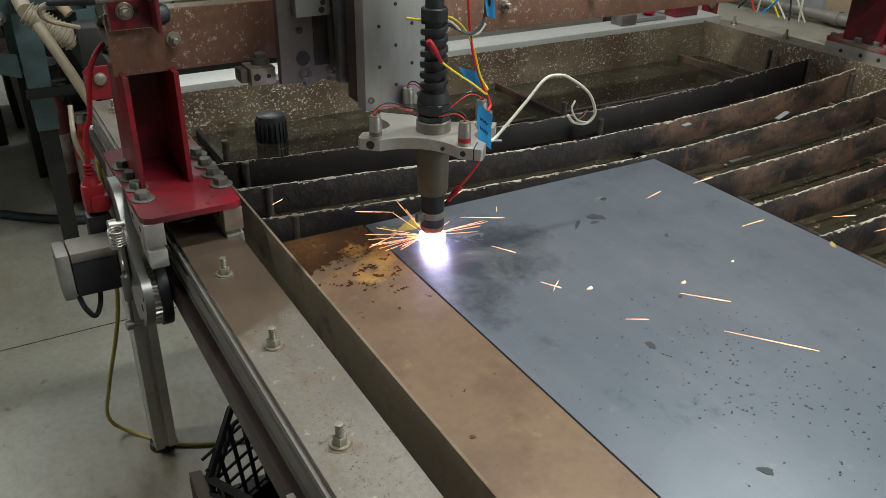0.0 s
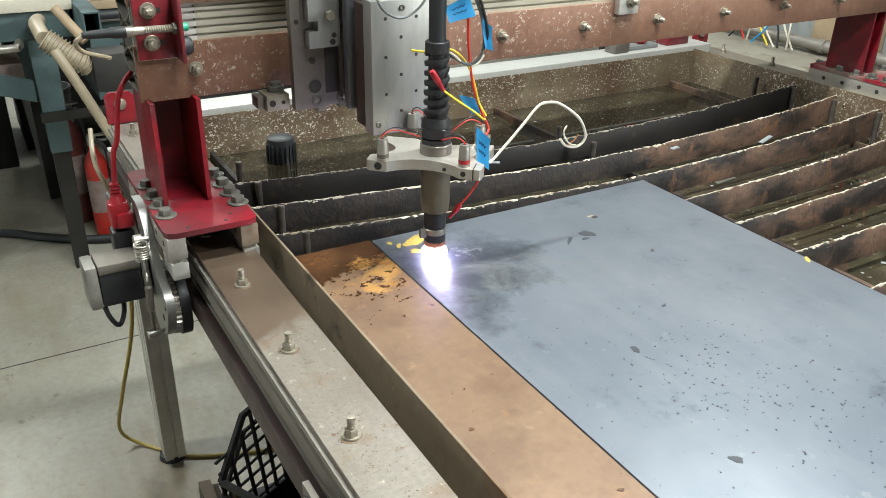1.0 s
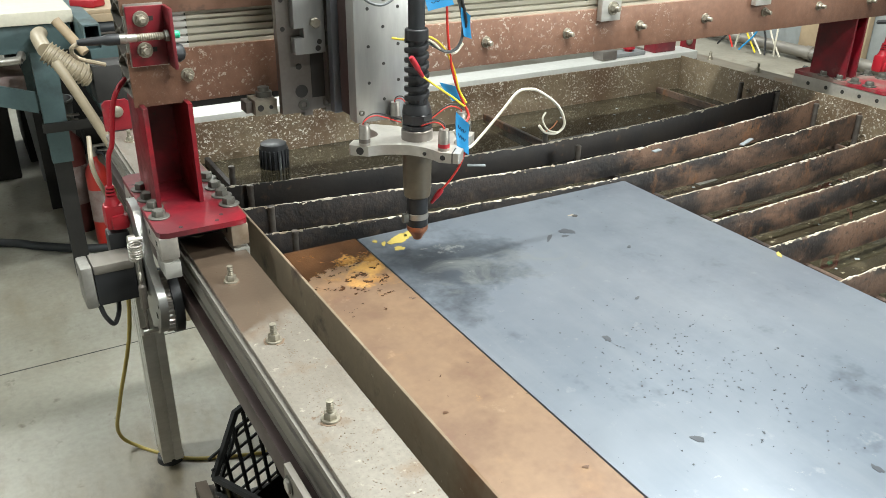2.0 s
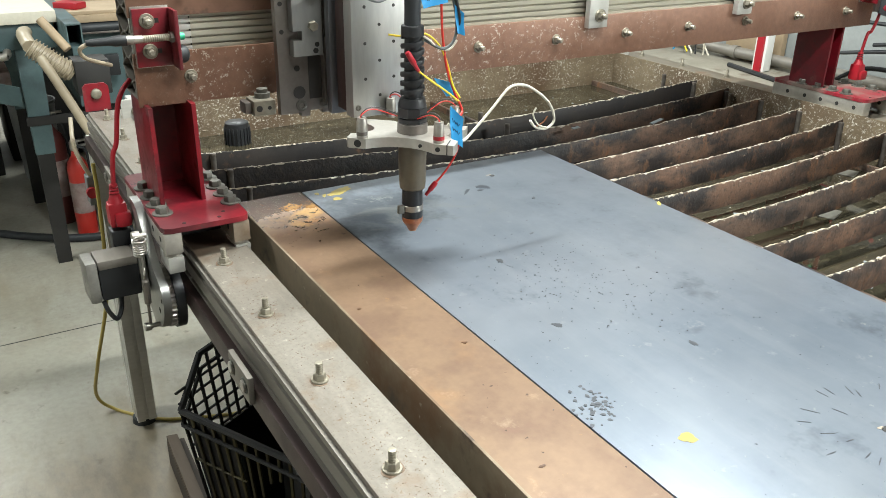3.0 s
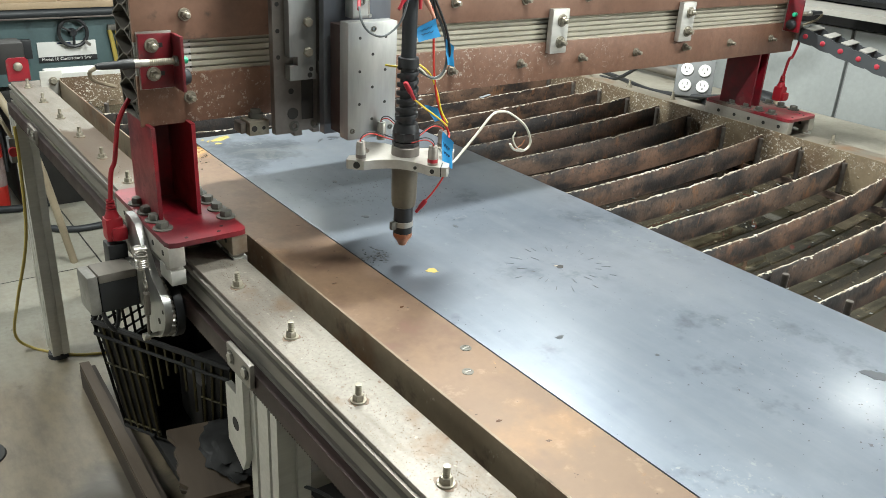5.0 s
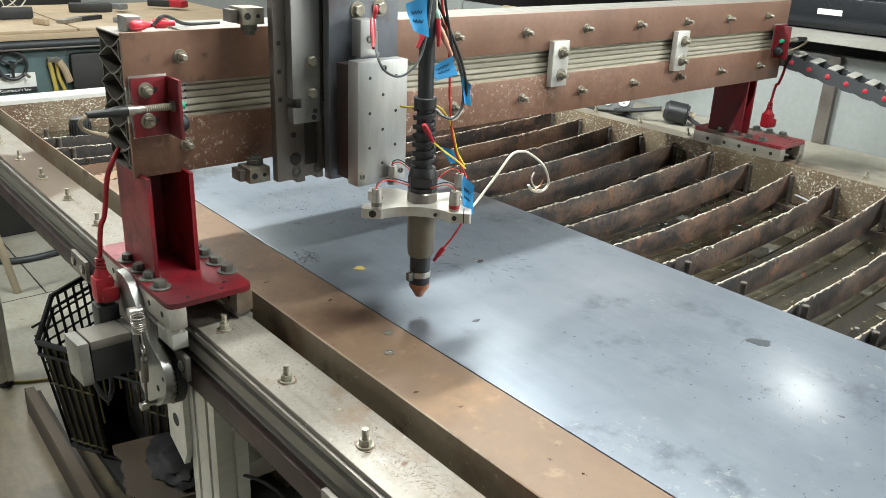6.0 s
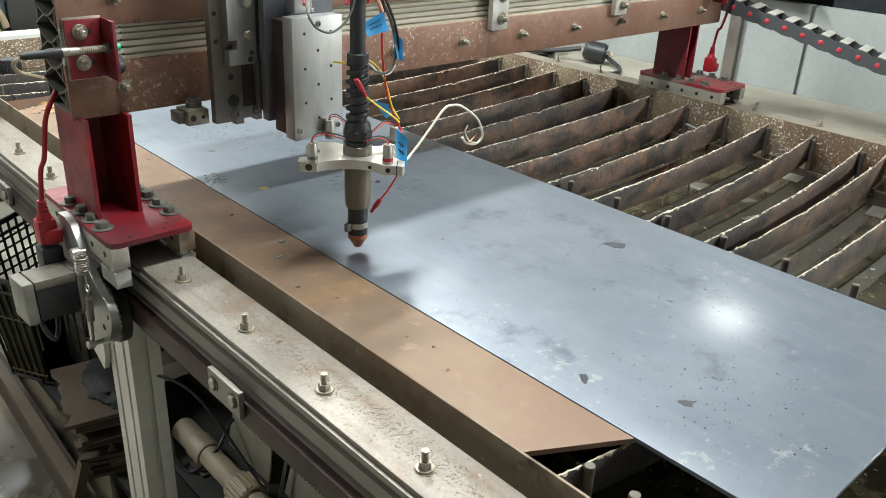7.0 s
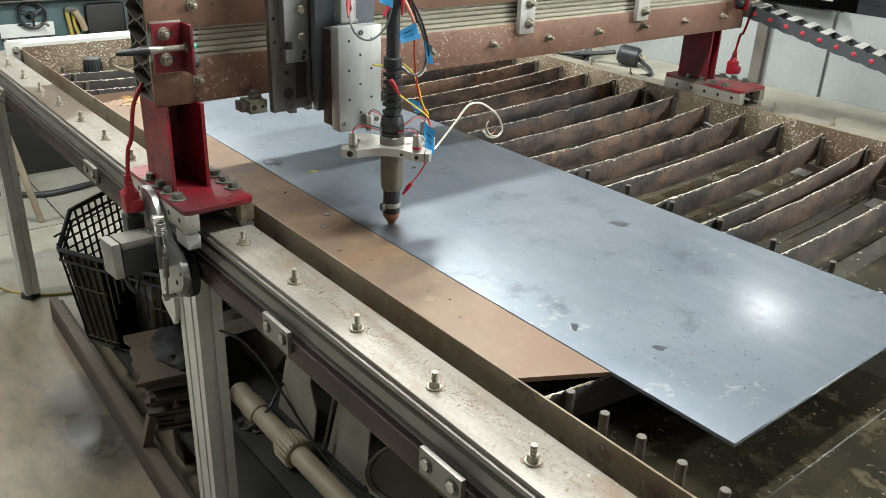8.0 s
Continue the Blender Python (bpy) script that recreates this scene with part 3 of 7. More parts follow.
# splice plates under the rail
for k, y in enumerate((0.36, -0.362, -0.737, -1.118, -1.466, -1.84)):
    sp = part("splice_plate", box(bm_new(), -0.223, -0.2165, y - 0.034, y + 0.034, 0.747, 0.780, 0.001), M["rail_side"], rail_a, "aluminium splice plate")
    for dy in (-0.021, 0.021):
        part("plate_ring", lathe(bm_new(), (-0.223, y + dy, 0.765), (-1, 0, 0), [(0, 0.0095), (0.0012, 0.0095), (0.0012, 0.0078), (0.0002, 0.0078)], 18), M["bolt_dark"], sp)
        part("plate_bolt", lathe(bm_new(), (-0.223, y + dy, 0.765), (-1, 0, 0), [(0, 0.007), (0.003, 0.007), (0.0036, 0.0062)], 6), M["steel"], sp)

# legs: slotted aluminium profile on rubber feet
for y0 in (0.686, -0.790, -2.2):
    for x0, x1 in ((-0.200, -0.155), (1.228, 1.273)):
        s_ = 0.0055
        y1 = y0 + 0.082
        out_ = [(x0, y0), (x0 + 0.018, y0), (x0 + 0.018, y0 + s_), (x0 + 0.027, y0 + s_), (x0 + 0.027, y0), (x1, y0), (x1, y1), (x0, y1)]
        for yc in (y1 - 0.022, y0 + 0.022):
            out_ += [(x0, yc + 0.004), (x0 + s_, yc + 0.004), (x0 + s_, yc - 0.004), (x0, yc - 0.004)]
        leg = part("leg", prism(bm_new(), out_, 0.022, 0.7365 if x0 < 0 else 0.766), M["alu"], table, "slotted aluminium profile leg")
        part("rubber_foot", lathe(bm_new(), ((x0 + x1) / 2, y0 + 0.041, 0.0), (0, 0, 1), [(0, 0.030), (0.014, 0.028), (0.016, 0.010), (0.022, 0.010)], 18), M["rubber"], leg, "black rubber foot")
gp = part("gusset_plate", prism(bm_new(), [(-0.655, 0.600), (-0.70, 0.575), (-0.712, 0.60), (-0.712, 0.735), (-0.690, 0.735), (-0.690, 0.690), (-0.655, 0.690)], -0.209, -0.2005, "x"), M["alu"], table, "aluminium gusset plate")
part("gusset_hole", disc_hole((-0.209, -0.683, 0.640), 0.010), M["slot_black"], gp)
# cross bars that carry the slats
for x in (-0.052, 0.556, 1.060):
    part("slat_bearer", box(bm_new(), x - 0.004, x + 0.004, -2.44, 0.56, 0.70, 0.7706, 0.0006), M["slat"], table, "black steel slat bearer")
part("cross_brace", box(bm_new(), -0.150, 1.225, 0.70, 0.74, 0.62, 0.66, 0.002), M["rail_side"], table)
part("cross_brace", box(bm_new(), -0.150, 1.225, -0.77, -0.73, 0.56, 0.59, 0.002), M["rail_side"], table)

# tank
part("tank_wall", box(bm_new(), -0.110, -0.107, -2.45, 0.57, 0.60, 0.83, 0.0006), M["tank_wall"], table, "thin brown steel tank wall")
part("tank_wall", box(bm_new(), 1.135, 1.138, -2.45, 0.57, 0.60, 0.838, 0.0006), M["scale_wall"], table, "tank wall crusted with pale scale")
part("tank_wall", box(bm_new(), -0.107, 1.135, 0.567, 0.570, 0.60, 0.834, 0.0006), M["scale_wall"], table, "tank wall crusted with pale scale")
part("tank_wall", box(bm_new(), -0.107, 1.135, -2.45, -2.447, 0.60, 0.83, 0.0006), M["tank_wall"], table)
part("tank_floor", box(bm_new(), -0.110, 1.138, -2.45, 0.57, 0.59, 0.60), M["tank_wall"], table)
eb = part("end_beam", box(bm_new(), -0.128, 1.200, 0.578, 0.648, 0.766, 0.843, 0.003), M["white_alu"], table, "pale anodised aluminium end beam")
for z in (0.79, 0.819):
    part("beam_slot", box(bm_new(), -0.127, 1.199, 0.5774, 0.5786, z - 0.004, z + 0.004), M["slot_black"], eb)
part("end_tab", box(bm_new(), -0.150, -0.100, 0.570, 0.5765, 0.770, 0.852, 0.002), M["alu"], table, "bolted aluminium end tab")
part("tab_bolt", hexbolt(bm_new(), (-0.122, 0.570, 0.828), (0, -1, 0), 0.0075, 0.006, 0.010), M["bolt"], table)
for x in (-0.180, 1.245):
    tab = part("stop_tab", prism(bm_new(), [(x - 0.025, 0.8155), (x + 0.025, 0.8155), (x + 0.025, 0.864), (x + 0.018, 0.871), (x - 0.018, 0.871), (x - 0.025, 0.864)], 0.655, 0.661, "y"), M["red"], table, "red painted end stop")
    part("stop_bolt", lathe(bm_new(), (x, 0.655, 0.850), (0, -1, 0), [(0, 0.011), (0.004, 0.010), (0.006, 0.006)], 18), M["bolt"], tab)
WATER = 0.757
tagged(part("water", box(bm_new(), -0.1065, 1.1345, -2.4465, 0.5665, 0.61, WATER), M["water"]), "shallow murky brown water in the tank", "water", kind="structure")

# ---- slats and plates ----
def slat_y(s, left, right, bow):
    return left + (right - left) * s - bow * 4 * s * (1 - s)


def nugget(bm, rnd, x, y, z, r):
    """A small uneven lump of eight faces."""
    ax, ay, az = (rnd.uniform(0.7, 2.2) * r, rnd.uniform(0.6, 1.1) * r, rnd.uniform(0.5, 1.0) * r)
    sk = rnd.uniform(-0.5, 0.5) * r
    v = [bm.verts.new(p) for p in ((x + ax, y + sk, z), (x, y + ay, z + sk * 0.4), (x - ax, y - sk, z), (x, y - ay, z - sk * 0.4), (x + sk, y, z + az), (x, y, z - az))]
    for a, b in ((0, 1), (1, 2), (2, 3), (3, 0)):
        bm.faces.new((v[a], v[b], v[4])), bm.faces.new((v[b], v[a], v[5]))


def support_slat(k, reach=60):
    left, right = 0.291 - 0.1005 * k, 0.265 - 0.0999 * k
    rnd = random.Random(40 + int(2 * k))
    bow = 0.047 + rnd.uniform(-0.006, 0.006)
    bm = bm_new()
    n_ = 60
    top, rows = [], []
    for i in range(reach + 1):
        s = i / n_
        x = -0.102 + 1.232 * s
        rise = 0.02 * max(0.0, x - 0.46)
        y = slat_y(s, left, right, bow)
        nick = 0.8110 + rise + 0.0010 * math.sin(7 * s + k) - (0.004 * rnd.random() ** 14) + rnd.uniform(-0.0004, 0.0004)
        rows.append([bm.verts.new((x, y + dy, z)) for dy, z in ((-0.0022, 0.7708), (-0.0022, nick - 0.002), (-0.001, nick), (0.001, nick), (0.0022, nick - 0.002), (0.0022, 0.7708))])
        top.append((x, y, nick))
    for a, b in zip(rows, rows[1:]):
        for j in range(6):
            bm.faces.new((a[j], b[j], b[(j + 1) % 6], a[(j + 1) % 6]))
    bm.faces.new(rows[0]), bm.faces.new(rows[-1][::-1])
    bmesh.ops.recalc_face_normals(bm, faces=bm.faces[:])
    slat = part("support_slat", bm, M["slat_black" if k == 0 else "slat"])
    tagged(slat, "rusty bowed steel slat with slag along its top edge", "slat", "slats across the water tank")
    crust = bm_new()
    edge = []
    for i in range(len(top) * 4 - 3):
        (xa, ya, za), (xb, yb_, zb) = top[i // 4], top[min(i // 4 + 1, len(top) - 1)]
        q = (i % 4) / 4
        w_ = 0.0011 + 0.0013 * rnd.random() ** 2
        h_ = 0.0002 + 0.0012 * rnd.random() ** 3
        x, y, z = xa + (xb - xa) * q, ya + (yb_ - ya) * q + rnd.uniform(-0.0004, 0.0004), za + (zb - za) * q
        edge.append([crust.verts.new(v) for v in ((x, y - w_, z - 0.0016), (x, y - w_ * 0.5, z + h_), (x, y + w_ * 0.5, z + h_), (x, y + w_, z - 0.0016))])
    for a, b in zip(edge, edge[1:]):
        if rnd.random() < 0.88:
            for j in range(3):
                crust.faces.new((a[j], b[j], b[j + 1], a[j + 1]))
    for x, y, z in top:
        drift = 0.55 + 0.45 * math.sin(17 * x + 2.1 * k)
        for _ in range(9):
            px = x + rnd.uniform(-0.011, 0.011)
            if -0.1 < px < top[-1][0] and rnd.random() < 0.3 + 0.5 * drift:
                r = 0.0005 + 0.0022 * rnd.random() ** 3.2
                nugget(crust, rnd, px, y + rnd.uniform(-0.0028, 0.0028), z - r * 0.2 - 0.003 * rnd.random() ** 3, r)
    part("slag_crust", crust, M["slag"], slat, "pale slag crust", kind="stuff")
    return slat


for k in (*range(16), 15.5, 16.52):
    support_slat(k)
support_slat(17.55, 18)

pin_mesh = mesh_from(lathe(bm_new(), (0, 0, 0), (0, 0, 1), [(0, 0.0052), (0.058, 0.0052), (0.061, 0.0057), (0.0635, 0.005)], 12), "slat_pin", M["pin"])
for k in range(-1, 20):
    for x, y in ((-0.056, 0.279 - 0.098 * k), (0.520, 0.193 - 0.0985 * k), (1.112, 0.254 - 0.0999 * k)):
        if y > 0.45 or (0.4 < x < 0.6 and -0.9 < y < 0.18):
            continue
        p = new("slat_pin", pin_mesh)
        p.parent = table
        p.matrix_basis = pose(x, y, SHEET - (0.062 if x > 1 else 0.072))

for k in range(10):
    p = new("slat_pin", pin_mesh)
    p.parent = table
    p.matrix_basis = pose(-0.056, -1.534 - 0.0985 * (k // 2) if k % 2 == 0 else -1.681 - 0.0985 * (k // 2), SHEET - 0.072)

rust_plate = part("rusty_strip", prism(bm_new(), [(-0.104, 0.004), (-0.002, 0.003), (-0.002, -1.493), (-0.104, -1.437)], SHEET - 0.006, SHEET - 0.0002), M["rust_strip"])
tagged(rust_plate, "rusty orange-brown flat steel strip lying beside the sheet", "steel strip")
sheet = part("steel_sheet", box(bm_new(), 0.0, 0.457, -1.652, 0.0, SHEET - 0.005, SHEET, 0.0006), M["mill_steel"])
tagged(sheet, "blue-grey mill-scale steel sheet lying on the slats", "steel sheet")

# ---- the gantry ----
gantry = thing("plasma_gantry", "travelling bridge of bolted brown bars over red posts", "gantry")
Y0 = 0.155


def disc(bm, p, d, r, depth=0.0006, seg=14):
    """A disc or ring face proud of a surface; dark ones paint shaded holes."""
    return lathe(bm, Vector(p) - Vector(d) * 0.001, d, [(0, r), (0.001 + depth, r)], seg)


def socket_screw(p, d, r, parent, name="screw"):
    bm = lathe(bm_new(), Vector(p) - Vector(d) * 0.001, d, [(0, r), (0.0022, r), (0.0026, r * 0.9), (0.0026, r * 0.5), (0.0008, r * 0.45)], 14)
    return part(name, bm, M["bolt_dark"], parent)


bar_bolt_mesh = mesh_from(hexbolt(bm_new(), (0, 0, 0), (0, -1, 0), 0.0064, 0.0060, 0.0086, 0.0145, 0.0041), "bar_bolt", M["bolt"])
for z0, z1, mat, lab in ((1.100, 1.163, "beam_brown", "brown painted flat bar"), (0.988, 1.056, "beam_splash", "brown flat bar spattered with pale scale")):
    bar = part("flat_bar", box(bm_new(), -0.227, 1.300, Y0, Y0 + 0.0065, z0, z1, 0.0008), M[mat], gantry, lab)
    zb = (z0 + z1) / 2 + 0.001
    for k, x in enumerate((-0.158, 0.137, 0.289, 0.442, 0.594, 0.746, 0.898, 1.050, 1.205)):
        b = new("bar_bolt", bar_bolt_mesh)
        b.parent = bar
        b.matrix_basis = pose(x, Y0, zb, 0, 37 * k)

# ribbed bridge beam with an open honeycomb end
prof = [(Y0 + 0.0066, 0.992)]
for z in (1.060, 1.069, 1.078, 1.087, 1.094):
    prof += [(Y0 + 0.0066, z), (Y0 + 0.011, z + 0.0008), (Y0 + 0.011, z + 0.0024), (Y0 + 0.0066, z + 0.0032)]
prof += [(Y0 + 0.0066, 1.160), (Y0 + 0.095, 1.160), (Y0 + 0.095, 0.992)]
beam = part("bridge_beam", prism(bm_new(), prof, -0.150, 1.305, "x"), M["dusty_alu"], gantry, "ribbed aluminium bridge beam")


rib = [q for q in prof if q[0] < Y0 + 0.012] + [(Y0 + 0.0118, 1.160), (Y0 + 0.0118, 0.992)]
part("front_rib", prism(bm_new(), rib, -0.2245, -0.1502, "x"), M["alu"], beam, "ribbed aluminium face")


def web(bm, y0, z0, y1, z1, th=0.0018, x0=-0.224, x1=-0.1505):
    d = Vector((y1 - y0, z1 - z0)).normalized()
    nx, nz = -d.y * th / 2, d.x * th / 2
    prism(bm, [(y0 + nx, z0 + nz), (y1 + nx, z1 + nz), (y1 - nx, z1 - nz), (y0 - nx, z0 - nz)], x0, x1, "x")


ya, yb = Y0 + 0.012, Y0 + 0.092
WEBS = [(ya, z, yb, z) for z in (0.9935, 1.1585)]
for zl, zh in ((0.995, 1.027), (1.027, 1.060), (1.060, 1.093), (1.093, 1.125), (1.125, 1.157)):
    zm, ym = (zl + zh) / 2, (ya + yb) / 2
    for y, sg in ((ya, 1), (yb, -1)):
        WEBS += [(y, zl, y + sg * 0.010, zl + 0.006), (y + sg * 0.010, zl + 0.006, y + sg * 0.010, zh - 0.006), (y + sg * 0.010, zh - 0.006, y, zh)]
    WEBS += [(ya + 0.010, zl + 0.006, ym - 0.007, zm), (ya + 0.010, zh - 0.006, ym - 0.007, zm), (yb - 0.010, zl + 0.006, ym + 0.007, zm), (yb - 0.010, zh - 0.006, ym + 0.007, zm), (ym - 0.007, zm, ym + 0.007, zm)]
for ends in WEBS:
    cell = bm_new()
    web(cell, *ends)
    part("end_web", cell, M["rail_side"], beam)
for z in (1.003, 1.022, 1.045, 1.067, 1.088, 1.112, 1.134, 1.151):
    part("end_block", box(bm_new(), -0.2245, -0.205, Y0 + 0.0068, Y0 + 0.0115, z - 0.008, z + 0.008, 0.001), M["alu"], beam)
# unseen tray behind the beam, added so the bridge's cast shadow is wider
part("shadow_tray", prism(bm_new(), [(Y0 + 0.0955, 1.004), (Y0 + 0.215, 1.004), (Y0 + 0.215, 1.040), (Y0 + 0.212, 1.040), (Y0 + 0.212, 1.007), (Y0 + 0.0955, 1.007)], -0.110, 1.270, "x"), M["rail_side"], gantry, "folded aluminium tray, unseen, added to widen the bridge shadow")
# black sheet behind the webs paints the shade of the open cells
part("void_shade", box(bm_new(), -0.1512, -0.1502, Y0 + 0.008, Y0 + 0.094, 0.994, 1.158), M["slot_black"], beam)
part("top_cover", box(bm_new(), -0.1495, 1.304, Y0 + 0.0072, Y0 + 0.094, 1.1602, 1.1622, 0.0004), M["cap_grey"], gantry, "dull grey top cover")
part("top_bracket", box(bm_new(), -0.210, -0.192, Y0 + 0.025, Y0 + 0.055, 1.160, 1.178, 0.001), M["cap_grey"], gantry, "grey bracket on the beam")
part("wire_clip", lathe(bm_new(), (-0.208, Y0 + 0.016, 1.1685), (1, 0.2, 0), [(0, 0.004), (0.003, 0.006), (0.016, 0.006), (0.020, 0.004), (0.028, 0.0035)], 12), M["red_glossy"], gantry, "pink crimp connector")
part("wire_clip", lathe(bm_new(), (-0.178, Y0 + 0.026, 1.1690), (1, -0.3, 0), [(0, 0.004), (0.003, 0.0062), (0.014, 0.0062), (0.018, 0.004), (0.026, 0.0035)], 12), M["red_glossy"], gantry, "pink crimp connector")
part("clip_lead", tube(bm_new(), [(-0.182, Y0 + 0.016, 1.168), (-0.165, Y0 + 0.02, 1.178), (-0.13, Y0 + 0.04, 1.165), (-0.08, Y0 + 0.05, 1.163)], 0.0022, 7), M["black"], gantry)

for xm in (0.519, 0.877):
    cp = part("clamp_plate", box(bm_new(), xm - 0.020, xm + 0.020, Y0 - 0.013, Y0 - 0.001, 1.038, 1.116, 0.0015), M["alu"], gantry, "bare aluminium clamp plate")
    for z in (1.058, 1.096):
        part("clamp_bolt", hexbolt(bm_new(), (xm + 0.003, Y0 - 0.013, z), (0, -1, 0), 0.0075, 0.0065, 0.011, 0.014, 0.0045), M["bolt"], cp)

# red end-stop brackets with inductive sensors
for x0, s in ((-0.223, 1), (1.291, -1)):
    lo, hi = min(x0, x0 + s * 0.047), max(x0, x0 + s * 0.047)
    plate = part("sensor_bracket", box(bm_new(), lo, hi, Y0 - 0.0068, Y0 - 0.0024, 1.040, 1.111, 0.001), M["red"], gantry, "red painted angle bracket")
    part("shim_plate", box(bm_new(), lo - 0.001, hi - 0.002 * s, Y0 - 0.0022, Y0 - 0.0002, 1.0385, 1.1135, 0.0004), M["steel"], plate, "bare steel shim")
    fx = x0 + s * 0.0428
    part("flange", box(bm_new(), min(fx, fx + s * 0.0042), max(fx, fx + s * 0.0042), Y0 - 0.041, Y0 - 0.007, 1.0395, 1.1115, 0.001), M["red"], plate)
    for z in (1.0595, 1.0965):
        part("slot", box(bm_new(), min(x0 + s * 0.020, x0 + s * 0.031), max(x0 + s * 0.020, x0 + s * 0.031), Y0 - 0.0072, Y0 - 0.0067, z - 0.0028, z + 0.0028), M["slot_black"], plate)
        part("bracket_bolt", hexbolt(bm_new(), (x0 + s * 0.0165, Y0 - 0.007, z), (0, -1, 0), 0.0066, 0.0055, 0.0094, 0.014, 0.0042), M["bolt"], plate)
    sy, sz = Y0 - 0.026, 1.0785
    part("sensor", lathe(bm_new(), (x0 - s * 0.004, sy, sz), (s, 0, 0), [(0.008, 0.0046)] + [(0.010 + 0.0013 * k, 0.0046 if k % 2 else 0.0041) for k in range(30)], 14), M["bolt"], plate, "threaded steel proximity sensor")
    part("sensor_nut", lathe(bm_new(), (fx - s * 0.005, sy, sz), (s, 0, 0), [(0, 0.0072), (0.0045, 0.0072)], 6), M["bolt_dark"], plate)
    part("sensor_collar", lathe(bm_new(), (x0 - s * 0.014, sy, sz), (s, 0, 0), [(0, 0.0056), (0.007, 0.0060), (0.008, 0.0050), (0.019, 0.0048)], 14), M["steel"], plate, "bright sensor collar")
    part("sensor_tip", lathe(bm_new(), (fx + s * 0.0042, sy, sz), (s, 0, 0), [(0, 0.0046), (0.0075, 0.0046), (0.0085, 0.0038)], 14), M["green_cap"], plate, "green plastic tip")
    part("sensor_boot", lathe(bm_new(), (x0 - s * 0.014, sy, sz), (-s, 0, 0), [(0, 0.0066), (0.014, 0.0064), (0.018, 0.0052), (0.040, 0.0044), (0.046, 0.0032)], 14), M["black"], plate, "black cable boot")
    part("bump_stop", lathe(bm_new(), (fx + s * 0.0042, Y0 - 0.022, 1.056), (s, 0, 0), [(0, 0.0115), (0.006, 0.0115), (0.011, 0.009), (0.013, 0.005)], 16), M["rubber"], plate, "black rubber bump stop")
    part("sensor_lead", tube(bm_new(), [(x0 - s * 0.056, sy, sz), (x0 - s * 0.067, sy + 0.002, sz - 0.007), (x0 - s * 0.060, sy + 0.012, sz - 0.020), (x0 - s * 0.030, sy + 0.030, sz - 0.034)], 0.0026, 8), M["cream_pipe"], plate)

foot_mesh = mesh_from(hexbolt(bm_new(), (0, 0, 0), (0, 0, 1), 0.0085, 0.0078, 0.0135), "foot_bolt", M["bolt_dark"])
for x0, x1, near in ((-0.240, -0.128, True), (1.182, 1.294, False)):
    outline = [(x0 + 0.012, 0.050), (x1 - 0.010, 0.050), (x1 - 0.003, 0.053), (x1, 0.060), (x1, 0.275), (x1 - 0.008, 0.284), (x0 + 0.008, 0.284), (x0, 0.276), (x0, 0.062), (x0 + 0.003, 0.054)]
    base = part("foot_plate", prism(bm_new(), outline, 0.852, 0.859), M["red" if outline[0][0] < 0.5 else "dusty_red"], gantry, "red painted foot plate")
    for x in (x0 + 0.014, x1 - 0.008):
        for k, y in enumerate((0.107, 0.141, 0.175, 0.215)):
            b = new("foot_bolt", foot_mesh)
            b.parent = base
            b.matrix_basis = pose(x, y, 0.859, 0, 0, 25 * k + 11)
    for x, y in ((x0 + 0.03, 0.062), (x0 + 0.075, 0.062), (x0 + 0.085, 0.078)):
        part("drill_hole", disc(bm_new(), (x, y, 0.859), (0, 0, 1), 0.0026, 0.0004), M["slot_black"], base)
    c0, c1, p0_, p1_ = (x0 + 0.018, x0 + 0.078, 0.132, 0.234) if near else (1.194, 1.232, 0.165, 0.250)
    part("post", prism(bm_new(), [(c0, p0_), (c0 + 0.0055, p0_), (c0 + 0.0055, p1_ - 0.006), (c1 - 0.0055, p1_ - 0.006), (c1 - 0.0055, p0_), (c1, p0_), (c1, p1_), (c0, p1_)], 0.8595, 0.9915), M["red"], gantry, "dark red channel post")
    for side, x in ((0, x0 + 0.001), (1, x1 - 0.023)):
        gb = part("guide_block", box(bm_new(), x, x + 0.022, 0.052, 0.280, 0.8235, 0.8515, 0.0012), M["rust_block" if near and side else "plate_alu"], gantry, "aluminium guide block")
        for y in (0.075, 0.115, 0.155, 0.195, 0.24):
            part("block_hole", disc(bm_new(), (x, y, 0.838), (-1, 0, 0), 0.0042, 0.0003), M["slot_black"], gb)
        part("lower_block", box(bm_new(), x + 0.002, x + 0.022, 0.054, 0.100, 0.796, 0.8175, 0.001), M["alu"], gb)
        part("roller", lathe(bm_new(), (x + 0.011, 0.068, 0.8175), (0, 0, 1), [(0, 0.0115), (0.006, 0.0115)], 18), M["steel"], gb, "steel guide roller")
    # black bar stands in for the shade between the guide blocks
    part("gap_shade", box(bm_new(), x0 + 0.024, x1 - 0.025, 0.105, 0.275, 0.824, 0.8515, 0.001), M["black"], gantry)
    for x in (x0 + 0.034, x1 - 0.036):
        part("grub_screw", lathe(bm_new(), (x, 0.105, 0.838), (0, -1, 0), [(0, 0.0045), (0.010, 0.0045), (0.011, 0.003)], 14), M["bolt_dark"], gantry)

# ---- drive: motor, tension lever, pinion, spring ----
drive = part("motor", box(bm_new(), -0.313, -0.262, -0.027, 0.027, -0.027, 0.027, 0.004), M["black"], gantry, "square black stepper motor", pose(0, 0.151, 0.769, -6))
part("motor_cap", box(bm_new(), -0.328, -0.313, -0.0285, 0.0285, -0.0285, 0.0285, 0.005), M["cap_grey"], drive, "grey cast end cap")
part("motor_flange", box(bm_new(), -0.262, -0.252, -0.0285, 0.0285, -0.0285, 0.0285, 0.003), M["cap_grey"], drive, "grey cast flange")
